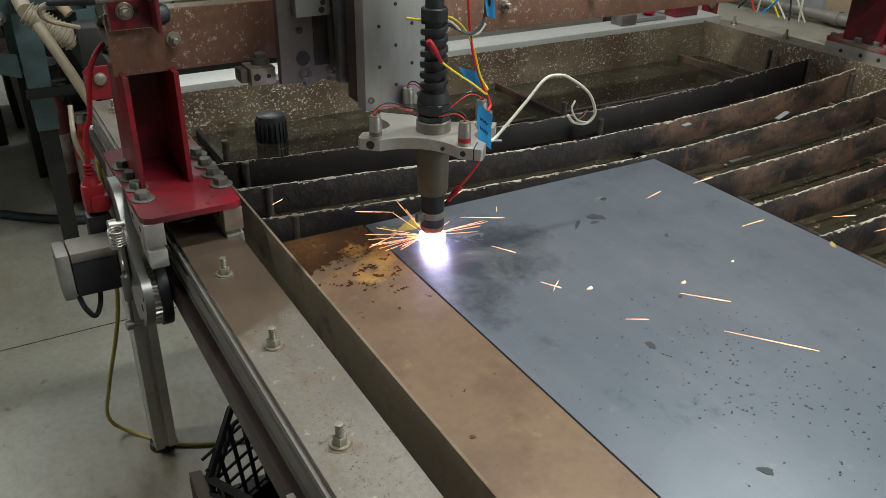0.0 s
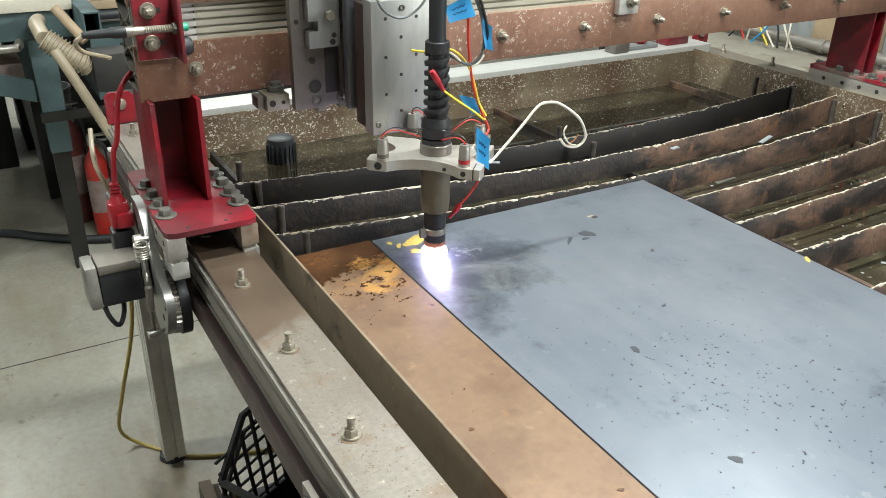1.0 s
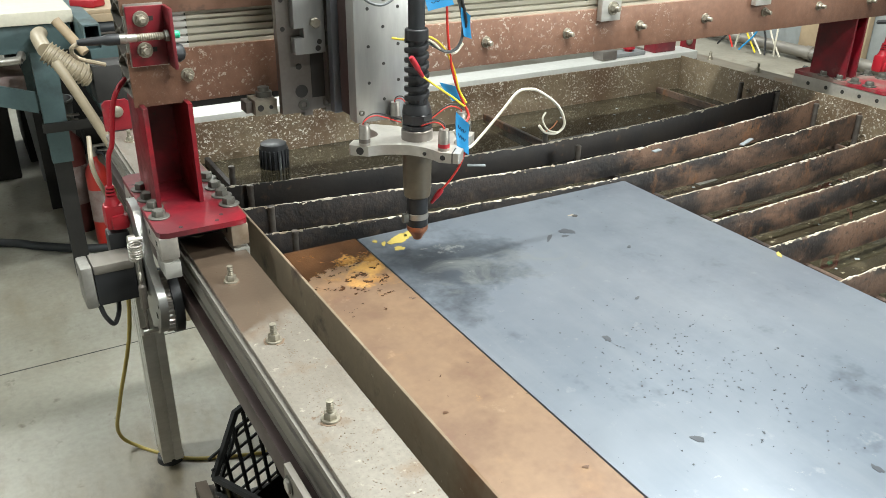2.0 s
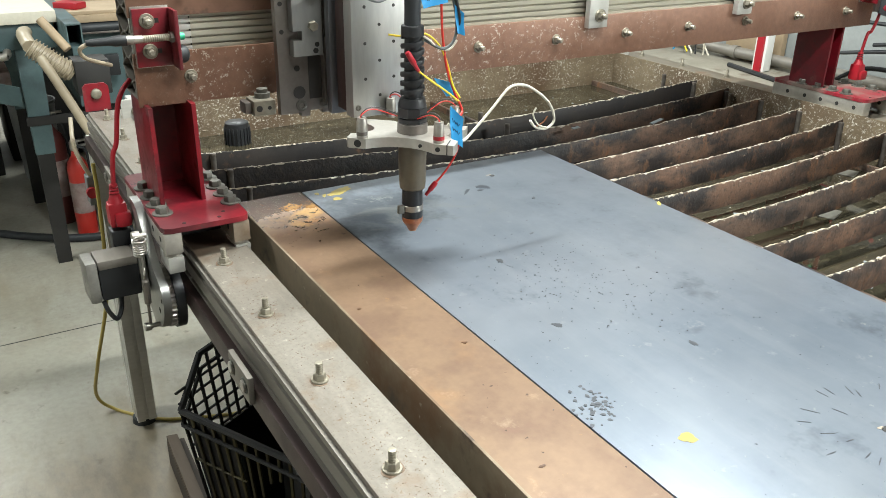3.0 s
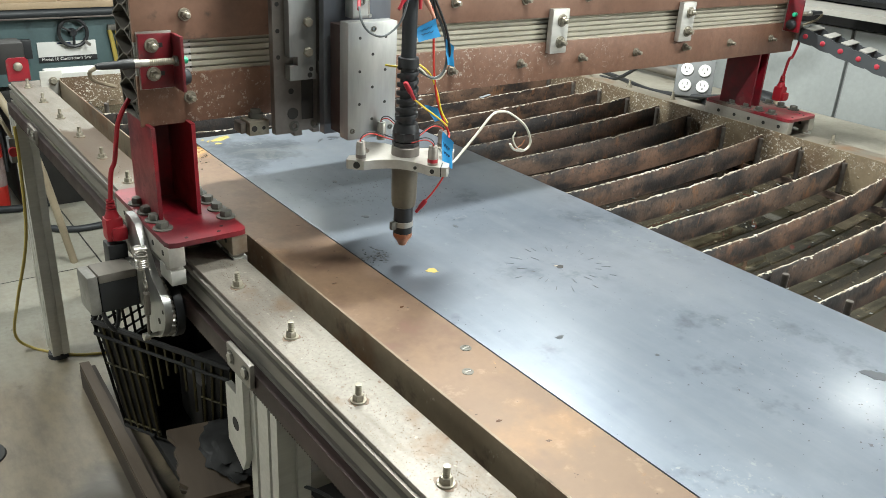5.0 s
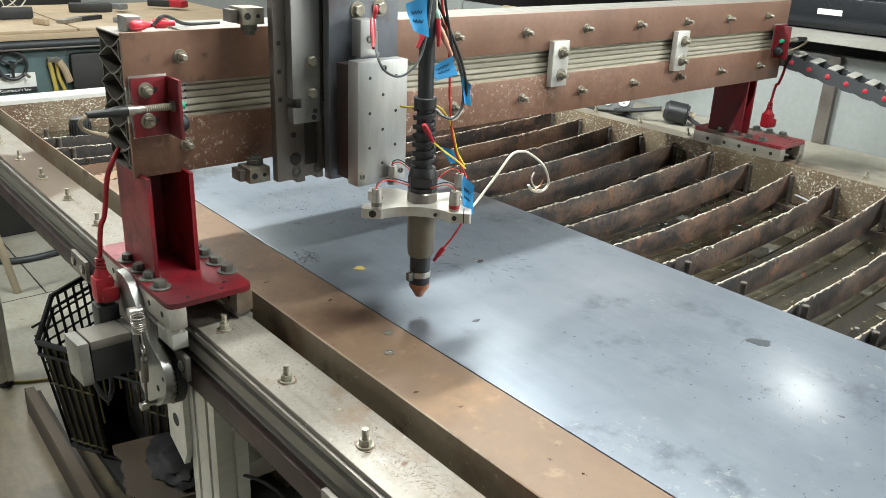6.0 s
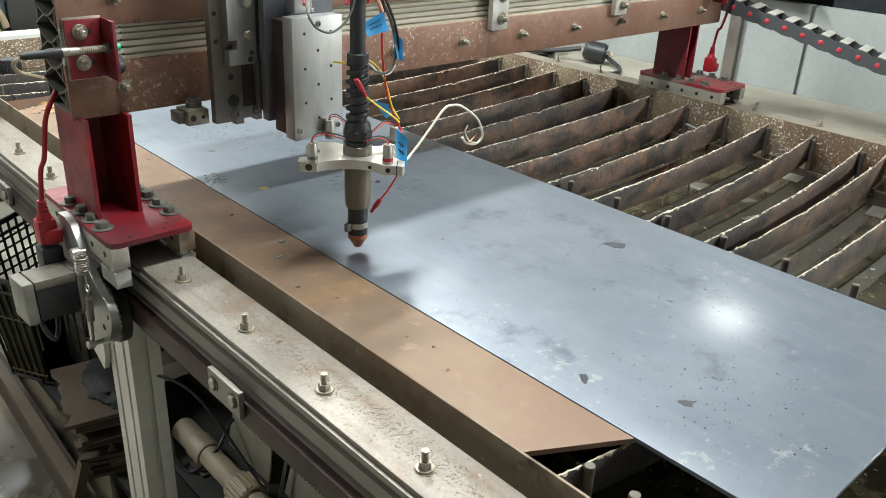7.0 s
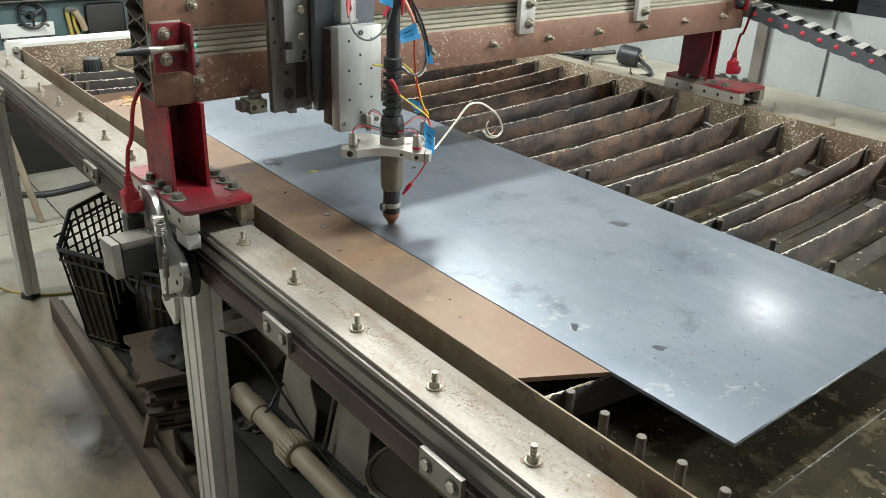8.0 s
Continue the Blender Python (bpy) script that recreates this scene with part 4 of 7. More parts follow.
part("motor_strip", box(bm_new(), -0.3125, -0.262, -0.0285, 0.0285, 0.0160, 0.0285, 0.003), M["rail_side"], drive, "grimy grey strip along the motor")
part("motor_lead", tube(bm_new(), [(-0.312, -0.02, -0.028), (-0.308, -0.022, -0.044), (-0.299, -0.018, -0.058), (-0.290, -0.008, -0.048), (-0.286, 0.0, -0.028)], 0.0032, 10), M["black"], drive, "black motor lead")
lever_pts = [(0.197, 0.846), (0.194, 0.858), (0.172, 0.859), (0.152, 0.854), (0.137, 0.838), (0.124, 0.820), (0.102, 0.797), (0.082, 0.786), (0.063, 0.779), (0.0545, 0.770), (0.052, 0.757), (0.056, 0.741), (0.066, 0.724), (0.083, 0.708), (0.105, 0.698), (0.128, 0.697),
             (0.144, 0.708), (0.149, 0.733), (0.146, 0.765), (0.155, 0.795), (0.180, 0.805), (0.192, 0.820)]
lever = part("tension_lever", prism(bm_new(), lever_pts, -0.2505, -0.2400, "x"), M["machined"], gantry, "polished aluminium tension lever")
part("lever_hole", disc(bm_new(), (-0.2505, 0.081, 0.735), (-1, 0, 0), 0.0045, 0.0004), M["slot_black"], lever)
part("lever_hole", disc(bm_new(), (-0.2505, 0.062, 0.757), (-1, 0, 0), 0.003, 0.0004), M["slot_black"], lever)
teeth = bm_new()
ring = []
for k in range(72):
    r = 0.0415 if k % 2 else 0.0390
    a0, a1 = 2 * math.pi * (k - 0.25) / 72, 2 * math.pi * (k + 0.25) / 72
    ring += [(0.113 + r * math.cos(a0), 0.737 + r * math.sin(a0)), (0.113 + r * math.cos(a1), 0.737 + r * math.sin(a1))]
prism(teeth, ring, -0.2385, -0.2300, "x")
part("pinion", teeth, M["steel"], gantry, "toothed steel pinion")
part("pinion_guard", lathe(bm_new(), (-0.2295, 0.113, 0.737), (1, 0, 0), [(0, 0.044), (0.012, 0.044)], 30), M["black"], gantry)
part("pivot_stud", lathe(bm_new(), (-0.2505, 0.109, 0.833), (-1, 0, 0), [(0, 0.004), (0.008, 0.004), (0.008, 0.0075), (0.017, 0.0075), (0.018, 0.006)], 16), M["steel"], lever, "bright steel stud")
helix = [(-0.263 + 0.0078 * math.cos(0.9 * k), 0.092 + 0.0078 * math.sin(0.9 * k), 0.836 - 0.00045 * k) for k in range(48)]
part("spring", tube(bm_new(), helix, 0.0013, 6, 2), M["steel"], lever, "coiled steel tension spring")
part("turnbuckle", tube(bm_new(), [(-0.263, 0.088, 0.815), (-0.263, 0.085, 0.808), (-0.263, 0.0845, 0.800)], 0.0014, 6), M["steel"], lever)
eye_ring = [(-0.263, 0.0845 + 0.006 * math.sin(2 * math.pi * k / 14), 0.794 + 0.006 * math.cos(2 * math.pi * k / 14)) for k in range(15)]
part("eye_hook", tube(bm_new(), eye_ring, 0.0012, 6, 1, False), M["steel"], lever)
part("turnbuckle", lathe(bm_new(), (-0.263, 0.0845, 0.788), (0, 0.1, -1), [(0, 0.002), (0.006, 0.002), (0.009, 0.0046), (0.042, 0.0046), (0.045, 0.002), (0.076, 0.0019)], 10), M["dark_steel"], lever, "steel turnbuckle")
part("anchor_stud", lathe(bm_new(), (-0.2505, 0.093, 0.709), (-1, 0, 0), [(0, 0.0032), (0.012, 0.0032), (0.012, 0.0058), (0.020, 0.0058), (0.021, 0.0042)], 12), M["steel"], lever)

# ---- red mains plugs on the posts ----
for px, py, pz, top in ((-0.268, 0.197, 0.838, (-0.246, 0.196, 1.000)), (1.297, 0.158, 0.888, (1.330, 0.175, 1.03))):
    plug = part("cord_connector", box(bm_new(), px - 0.013, px + 0.013, py - 0.012, py + 0.012, pz - 0.020, pz + 0.016, 0.007), M["red_plastic"], gantry, "red moulded cord connector")
    part("connector_hump", box(bm_new(), px - 0.007, px + 0.017, py - 0.018, py + 0.004, pz - 0.019, pz + 0.003, 0.008), M["red_plastic"], plug)
    part("connector_neck", lathe(bm_new(), (px, py, pz + 0.014), (0, 0, 1), [(0, 0.0110), (0.005, 0.0090), (0.012, 0.0062)], 16), M["red_plastic"], plug)
    for k in range(4):
        part("strain_ring", lathe(bm_new(), (px, py, pz + 0.024 + 0.0045 * k), (0, 0, 1), [(0, 0.0072 - 0.0005 * k), (0.0028, 0.0070 - 0.0005 * k)], 14), M["red_plastic"], plug)
    part("cord", tube(bm_new(), [(px, py, pz + 0.036), (px * 0.75 + top[0] * 0.25, py - 0.001, pz + 0.08), (px * 0.45 + top[0] * 0.55, py - 0.002, pz * 0.4 + top[2] * 0.6), (px * 0.1 + top[0] * 0.9, py - 0.004, top[2] - 0.018), (top[0] + 0.006, top[1] - 0.006, top[2] + 0.004), (top[0] + 0.02, top[1] + 0.01, top[2] + 0.014)], 0.0032, 10), M["red_plastic"], plug, "red rubber cord")
    if px < 0:
        part("black_plug", box(bm_new(), px - 0.014, px + 0.014, py - 0.014, py + 0.014, pz - 0.064, pz - 0.0225, 0.004), M["black"], plug, "black plug body")

# ---- carriage on the bridge ----
carriage = part("carriage", prism(bm_new(), [(-0.063, 0.972), (-0.034, 0.972), (-0.034, 0.967), (-0.022, 0.967), (-0.022, 0.974), (-0.004, 0.974), (-0.004, 0.969), (0.006, 0.969), (0.006, 1.33), (-0.063, 1.33)], 0.095, 0.107, "y"), M["dark_steel"], gantry, "dark steel carriage plate")
part("front_bar", prism(bm_new(), [(-0.046, 1.050), (-0.006, 1.050), (-0.006, 1.33), (-0.046, 1.33), (-0.046, 1.082), (-0.034, 1.082), (-0.034, 1.070), (-0.046, 1.070)], 0.080, 0.0948, "y"), M["machined"], carriage, "machined aluminium bar")
for z in (1.088, 1.128, 1.22, 1.29):
    part("bar_screw", hexbolt(bm_new(), (-0.020, 0.080, z), (0, -1, 0), 0.0068, 0.006, 0), M["bolt"], carriage)
for x, z, r in ((-0.014, 1.064, 0.0032), (-0.016, 1.056, 0.0036)):
    part("bar_hole", disc(bm_new(), (x, 0.080, z), (0, -1, 0), r), M["slot_black"], carriage)
for x, z, r in ((-0.036, 1.000, 0.0085), (-0.038, 1.032, 0.004), (-0.056, 1.08, 0.003), (-0.056, 1.115, 0.003), (-0.056, 1.15, 0.003)):
    part("plate_hole", disc(bm_new(), (x, 0.095, z), (0, -1, 0), r), M["slot_black"], carriage)
socket_screw((-0.034, 0.095, 0.982), (0, -1, 0), 0.0078, carriage)
socket_screw((-0.001, 0.095, 0.982), (0, -1, 0), 0.0070, carriage)
part("relief", box(bm_new(), -0.022, 0.005, 0.0945, 0.0955, 0.990, 1.048), M["slot_black"], carriage)
part("adjuster_wheel", lathe(bm_new(), (-0.004, 0.083, 1.066), (1, 0, 0), [(0, 0.0085), (0.004, 0.0085)], 18), M["bolt_dark"], carriage, "dark knurled adjuster")
for k, (x, w, y) in enumerate(((-0.0040, 0.0045, 0.083), (0.0010, 0.0035, 0.080), (0.0050, 0.006, 0.083), (0.0115, 0.003, 0.079))):
    part("slide_rail", box(bm_new(), x, x + w, y, 0.0948, 0.984, 1.33, 0.0006), M["rack_brown" if k % 2 else "dark_steel"], carriage, "oil-browned vertical slide rail")
part("slide_plate", box(bm_new(), -0.006, 0.100, 0.058, 0.072, 0.976, 1.33, 0.0008), M["blued"], carriage, "blued steel slide plate")
for x, z in ((0.036, 1.19), (0.070, 1.192), (0.036, 1.28), (0.070, 1.28)):
    part("slide_bolt", hexbolt(bm_new(), (x, 0.058, z), (0, -1, 0), 0.0075, 0.006, 0.011), M["bolt"], carriage)
for zz, up in ((0.967, 1), (1.169, -1)):
    blk = part("roller_block", box(bm_new(), -0.093, -0.0635, 0.114, 0.148, zz + 0.002, zz + 0.022, 0.0008), M["bolt"], carriage, "aluminium roller block")
    part("roller_wing", box(bm_new(), -0.102, -0.0935, 0.124, 0.148, zz + 0.004, zz + 0.019, 0.0008), M["dark_steel"], blk)
    for x, r in ((-0.086, 0.0042), (-0.072, 0.0026)):
        part("block_hole", disc(bm_new(), (x, 0.114, zz + 0.012), (0, -1, 0), r), M["slot_black"], blk)
    z1 = zz + 0.0221 if up > 0 else zz - 0.0001
    part("roller", lathe(bm_new(), (-0.074, 0.135, z1), (0, 0, up), [(0, 0.0105), (0.0065, 0.0105), (0.007, 0.0075), (0.012, 0.0075), (0.0125, 0.006)], 16), M["bolt_dark"], blk, "dark steel roller")

# ---- torch head ----
TX, TY = 0.040, -0.078
head = part("torch_head", box(bm_new(), -0.001, 0.075, 0.002, 0.024, 0.9795, 1.136, 0.001), M["machined"], gantry, "drilled machined aluminium block")
for r, zz in enumerate((1.122, 1.100, 1.078, 1.056, 1.034, 1.012)):
    for x in ((0.017, 0.057) if r % 2 == 0 else (0.037,)):
        part("tapped_hole", disc(bm_new(), (x, 0.002, zz - 0.006), (0, -1, 0), 0.0021, 0.0003, 10), M["slot_black"], head)
for x, z in ((0.006, 0.992), (0.067, 0.9915), (0.038, 1.127)):
    socket_screw((x, 0.002, z), (0, -1, 0), 0.0038, head)
part("backing_plate", box(bm_new(), -0.0005, 0.072, 0.0242, 0.050, 0.984, 1.130, 0.0008), M["rack_brown"], head, "dark oiled backing plate")
part("stop_bracket", box(bm_new(), 0.022, 0.046, 0.030, 0.050, 1.1362, 1.182, 0.001), M["machined"], head, "aluminium stop bracket")
socket_screw((0.036, 0.030, 1.158), (0, -1, 0), 0.005, head)
part("guide_stud", lathe(bm_new(), (0.050, 0.038, 1.1362), (0, 0, 1), [(0, 0.0055), (0.004, 0.0055), (0.004, 0.003), (0.03, 0.003)], 12), M["steel"], head)

# cross-shaped breakaway plate, turned against the bridge
e1, e2 = Vector((0.7373, -0.6755)), Vector((0.6755, 0.7373))
corner = Vector((-0.0425, -0.065))
W_, D_ = 0.131, 0.086


def in_plate(u, v):
    q = corner + e1 * u + e2 * v
    return (q.x, q.y)


def scoop(a, b, depth, n_=10):
    """Points of a concave edge from a to b, sagging inwards by depth."""
    a, b = Vector(a), Vector(b)
    nrm = Vector((-(b - a).y, (b - a).x)).normalized()
    return [tuple(a + (b - a) * s + nrm * depth * math.sin(math.pi * s) ** 0.8) for s in (k / n_ for k in range(1, n_))]


out = [(0.003, 0), (0.024, 0)] + scoop((0.024, 0), (W_ - 0.024, 0), 0.017) + [(W_ - 0.024, 0), (W_ - 0.002, 0), (W_, 0.002), (W_, 0.020)]
out += scoop((W_, 0.020), (W_, D_ - 0.018), 0.016) + [(W_, D_ - 0.018), (W_, D_), (W_ - 0.024, D_)] + scoop((W_ - 0.024, D_), (0.036, D_), 0.012) + [(0.036, D_), (0.0, D_), (0.0, D_ - 0.018)]
out += scoop((0.0, D_ - 0.018), (0.0, 0.019), 0.022) + [(0.0, 0.019), (0, 0.003)]
holder_bm = prism(bm_new(), [in_plate(u, v) for u, v in out], 0.966, 0.978)
part("breakaway_plate", holder_bm, M["plate_alu"], head, "cross-shaped aluminium breakaway plate")
for u, r in ((0.014, 0.0045), (0.088, 0.0022), (W_ - 0.02, 0.003)):
    q = corner + e1 * u + e2 * (0.0 if u != 0.088 else 0.0085)
    part("plate_hole", disc(bm_new(), (q.x, q.y, 0.972), (-e2.x, -e2.y, 0), r, 0.0006), M["slot_black"], head)
q = corner + e1 * (W_ - 0.009)
part("plate_slit", box(bm_new(), -0.0006, 0.0006, -0.0006, 0.02, 0.9658, 0.9783), M["slot_black"], head, "", Matrix.Translation((q.x, q.y, 0)) @ pose(0, 0, 0, 0, 0, -42.5))
MAGS = ((-0.0255, -0.0735), (0.0455, -0.132), (0.048, -0.006), (0.0985, -0.080))
for k, (x, y) in enumerate(MAGS):
    mg = part("pull_magnet", lathe(bm_new(), (x, y, 0.978), (0, 0, 1), [(0, 0.0066), (0.002, 0.0066), (0.0205, 0.0063), (0.0215, 0.0058), (0.0245, 0.0055), (0.0248, 0.0022), (0.021, 0.0022)], 18), M["steel"], head, "small steel magnet can")
    part("magnet_label", lathe(bm_new(), (x, y, 0.9815), (0, 0, 1), [(0, 0.0067), (0.0045, 0.0067)], 18), M["red_plastic" if k == 1 else "dark_steel"], mg)
part("torch_body", lathe(bm_new(), (TX, TY, 0), (0, 0, 1), [(0.9045, 0.0135), (0.906, 0.0158), (0.916, 0.0170), (0.9655, 0.0176)], 32), M["torch_sleeve"], head, "olive plastic torch sleeve")
part("torch_collar", lathe(bm_new(), (TX, TY, 0), (0, 0, 1), [(0.866, 0.0125), (0.8672, 0.0131), (0.9040, 0.0131)], 28), M["black"], head, "black torch collar")
part("clamp_ring", lathe(bm_new(), (TX, TY, 0), (0, 0, 1), [(0.8765, 0.0137), (0.8835, 0.0137), (0.884, 0.0132)], 28), M["steel"], head, "steel clamp ring")
part("clamp_ear", box(bm_new(), TX - 0.0215, TX - 0.0135, TY - 0.005, TY + 0.001, 0.874, 0.885, 0.001), M["bolt_dark"], head)
part("shield", lathe(bm_new(), (TX, TY, 0), (0, 0, 1), [(0.847, 0.0035), (0.8478, 0.0052), (0.8545, 0.0085), (0.860, 0.0126), (0.862, 0.0132), (0.8668, 0.0133)], 28), M["copper"], head, "copper shield cap")
part("ring_nut", lathe(bm_new(), (TX, TY, 0), (0, 0, 1), [(0.978, 0.0186), (0.989, 0.0184), (0.990, 0.017)], 32), M["dark_steel"], head, "grey ring nut")
part("gland_nut", lathe(bm_new(), (TX, TY, 0), (0, 0, 1), [(0.990, 0.0165), (0.991, 0.0182), (0.9955, 0.0182), (0.9965, 0.0155), (0.998, 0.0182), (1.0085, 0.0182), (1.0095, 0.0168)], 8), M["black"], head, "black cable gland")
part("gland_cone", lathe(bm_new(), (TX, TY, 0), (0, 0, 1), [(1.0095, 0.0172), (1.013, 0.0168), (1.020, 0.0150)], 24), M["black"], head)
relief = lathe(bm_new(), (TX, TY, 0), (0, 0, 1), [(1.019, 0.0102), (1.094, 0.0095)], 20)
turns, n_ = 6.5, 170
coil = []
for k in range(n_ + 1):
    a = 2 * math.pi * turns * k / n_
    z = 1.0215 + 0.071 * k / n_
    r = 0.0152 - 0.0012 * k / n_
    c, s = math.cos(a), math.sin(a)
    coil.append([relief.verts.new((TX + c * rr, TY + s * rr, z + dz)) for rr, dz in ((0.0088, -0.0034), (r - 0.0006, -0.0028), (r, 0.0), (r - 0.0006, 0.0028), (0.0088, 0.0034))])
for a, b in zip(coil, coil[1:]):
    for j in range(5):
        relief.faces.new((a[j], b[j], b[(j + 1) % 5], a[(j + 1) % 5]))
relief.faces.new(coil[0]), relief.faces.new(coil[-1][::-1])
bmesh.ops.recalc_face_normals(relief, faces=relief.faces[:])
part("strain_relief", relief, M["black"], head, "black spiral strain relief")
part("relief_collar", lathe(bm_new(), (TX, TY, 0), (0, 0, 1), [(1.092, 0.0128), (1.093, 0.0136), (1.104, 0.0134), (1.105, 0.0125)], 24), M["black"], head)
part("torch_cable", tube(bm_new(), [(TX, TY, 1.10), (TX, TY, 1.16), (TX + 0.001, TY + 0.001, 1.22), (TX + 0.004, TY + 0.006, 1.30), (TX + 0.01, TY + 0.03, 1.42)], 0.0095, 18), M["rubber"], head, "dark grey torch cable")

# ---- under and beside the table ----
def bar_between(bm, a, b, r, seg=6):
    return tube(bm, [a, b], r, seg, 1, False)


def crate():
    """A tapered plastic basket of vertical slats with a torn front."""
    c = thing("plastic_crate", "black plastic slatted crate, broken and dusty", "crate")
    A, B, C, D = (Vector(p) for p in ((-0.197, 0.135, 0.400), (-0.020, -0.190, 0.395), (0.215, -0.060, 0.395), (0.050, 0.266, 0.420)))
    a, b, cc, d = (Vector(p) for p in ((-0.158, 0.130, 0.118), (-0.010, -0.120, 0.112), (0.180, -0.030, 0.112), (0.055, 0.215, 0.118)))
    for name, T0, T1, b0, b1, mat, n_, hole in (("front", A, B, a, b, "olive_dust", 15, True), ("back", D, C, d, cc, "crate_black", 13, False), ("far_end", A, D, a, d, "crate_black", 12, False), ("near_end", B, C, b, cc, "olive_dust", 9, False)):
        rise = 0.085 if name == "far_end" else 0.0
        top = [T0.lerp(T1, s) + Vector((0, 0, rise * min(1.0, s / 0.2))) for s in (0, 0.2, 0.4, 0.6, 0.8, 1)]
        panel = part("crate_rim", tube(bm_new(), top, 0.0065, 6, 1, False), M["crate_black"], c, "black plastic crate rim")
        part("crate_lip", tube(bm_new(), [p - Vector((0, 0, 0.03)) for p in top], 0.004, 6, 1, False), M["crate_black"], panel)
        for s0, s1 in (((0.0, 0.30), (0.78, 1.0)) if hole else ((0.0, 1.0),)):
            part("crate_foot", bar_between(bm_new(), b0.lerp(b1, s0), b0.lerp(b1, s1), 0.0055), M["crate_black"], panel)
        inn = (a + b + cc + d) / 4
        for s0, s1 in (((0.0, 0.34), (0.82, 1.0)) if hole else ((0.0, 1.0),)):
            up_ = 0.72 if name == "far_end" else 1.0
            quad = [b0.lerp(b1, s0), b0.lerp(b1, s1), b0.lerp(b1, s1).lerp(T0.lerp(T1, s1), up_), b0.lerp(b1, s0).lerp(T0.lerp(T1, s0), up_)]
            pv = bm_new()
            fr = [pv.verts.new(p.lerp(Vector((inn.x, inn.y, p.z)), 0.025)) for p in quad]
            bk = [pv.verts.new(p.lerp(Vector((inn.x, inn.y, p.z)), 0.05)) for p in quad]
            pv.faces.new(fr), pv.faces.new(bk[::-1])
            for k in range(len(quad)):
                pv.faces.new((fr[k], bk[k], bk[(k + 1) % len(quad)], fr[(k + 1) % len(quad)]))
            bmesh.ops.recalc_face_normals(pv, faces=pv.faces[:])
            part("crate_panel", pv, M["crate_black"], panel, "black plastic crate wall")
        for k in range(n_ + 1):
            s = k / n_
            hi, lo = T0.lerp(T1, s) + Vector((0, 0, rise * min(1.0, s / 0.2))), b0.lerp(b1, s)
            cut = 0.0
            if hole and 0.36 < s < 0.80:
                cut = 0.82 * (1 - abs(s - 0.58) / 0.24) ** 0.6 if abs(s - 0.58) < 0.24 else 0.0
            part("crate_slat", bar_between(bm_new(), hi, lo.lerp(hi, cut), 0.0034, 5), M[mat], panel, "dusty olive slat" if mat == "olive_dust" else "")
        for lvl in ((0.06, 0.62) if hole else (0.72, 0.80, 0.88, 0.96, 1.05, 1.13) if name == "far_end" else (0.2, 0.4, 0.6, 0.8)):
            if hole:
                part("crate_band", bar_between(bm_new(), b0.lerp(T0, lvl), b0.lerp(T0, lvl).lerp(b1.lerp(T1, lvl), 0.36), 0.0026, 5), M[mat], panel)
                part("crate_band", bar_between(bm_new(), b0.lerp(T0, lvl).lerp(b1.lerp(T1, lvl), 0.78), b1.lerp(T1, lvl), 0.0026, 5), M[mat], panel)
            else:
                part("crate_band", bar_between(bm_new(), b0.lerp(T0, lvl), b1.lerp(T1, lvl), 0.0028, 5), M[mat], panel)
    bm = bm_new()
    f = [bm.verts.new(p) for p in (a, b, cc, d)]
    g_ = [bm.verts.new(p - Vector((0, 0, 0.006))) for p in (a, b, cc, d)]
    bm.faces.new(f), bm.faces.new(g_[::-1])
    for k in range(4):
        bm.faces.new((f[k], g_[k], g_[(k + 1) % 4], f[(k + 1) % 4]))
    bmesh.ops.recalc_face_normals(bm, faces=bm.faces[:])
    part("crate_floor", bm, M["crate_black"], c)
    # added black block darkens the crate's inside
    part("inner_block", box(bm_new(), -0.035, 0.10, -0.03, 0.12, 0.119, 0.27, 0.03), M["dark"], c, "black block that darkens the inside")
    return c


crate()

timber = part("skid_timber", prism(bm_new(), [(-0.166, 0.525), (-0.128, 0.518), (-0.155, -0.40), (-0.185, -1.30), (-0.224, -1.30), (-0.198, -0.40)], 0.0, 0.062), M["wood"])
tagged(timber, "long brown timber skid lying on the floor", "timber")
part("edge_strip", prism(bm_new(), [(-0.1655, 0.523), (-0.142, 0.519), (-0.170, -0.40), (-0.199, -1.298), (-0.2235, -1.298), (-0.1975, -0.40)], 0.0622, 0.078), M["worn_wood"], timber, "pale worn edge strip")
tagged(part("skid_timber", box(bm_new(), 0.30, 0.36, -1.5, 0.45, 0.0, 0.078, 0.003), M["wood"]), "long brown timber skid lying on the floor", "timber")
deck = thing("skid_deck", "dark stained plank deck across the skids", "deck")
for k in range(4):
    part("plank", box(bm_new(), -0.115 + 0.1038 * k, -0.0135 + 0.1038 * k, -1.25 + 0.013 * (k % 3), 0.42 - 0.017 * (k % 2), 0.082, 0.104, 0.003), M["dark"], deck)
for k, y in enumerate((0.35, -0.35, -1.05)):
    tagged(part("deck_bearer", box(bm_new(), -0.112, 0.298, y - 0.03, y + 0.03, 0.0, 0.0815, 0.003), M["wood"]), "rough timber bearer under the deck", "timber", "deck bearers")

rnd = random.Random(7)
z = 0.1045


def splinter_board(w, l, h, seed):
    """A thin board with one torn, uneven edge."""
    q = random.Random(seed)
    near_edge = [(-w / 2 + q.uniform(-0.010, 0.012), -l / 2 + l * k / 12) for k in range(13)]
    return prism(bm_new(), near_edge + [(w / 2, l / 2), (w / 2, -l / 2)], -h / 2 + 0.0003, h / 2 - 0.0003)


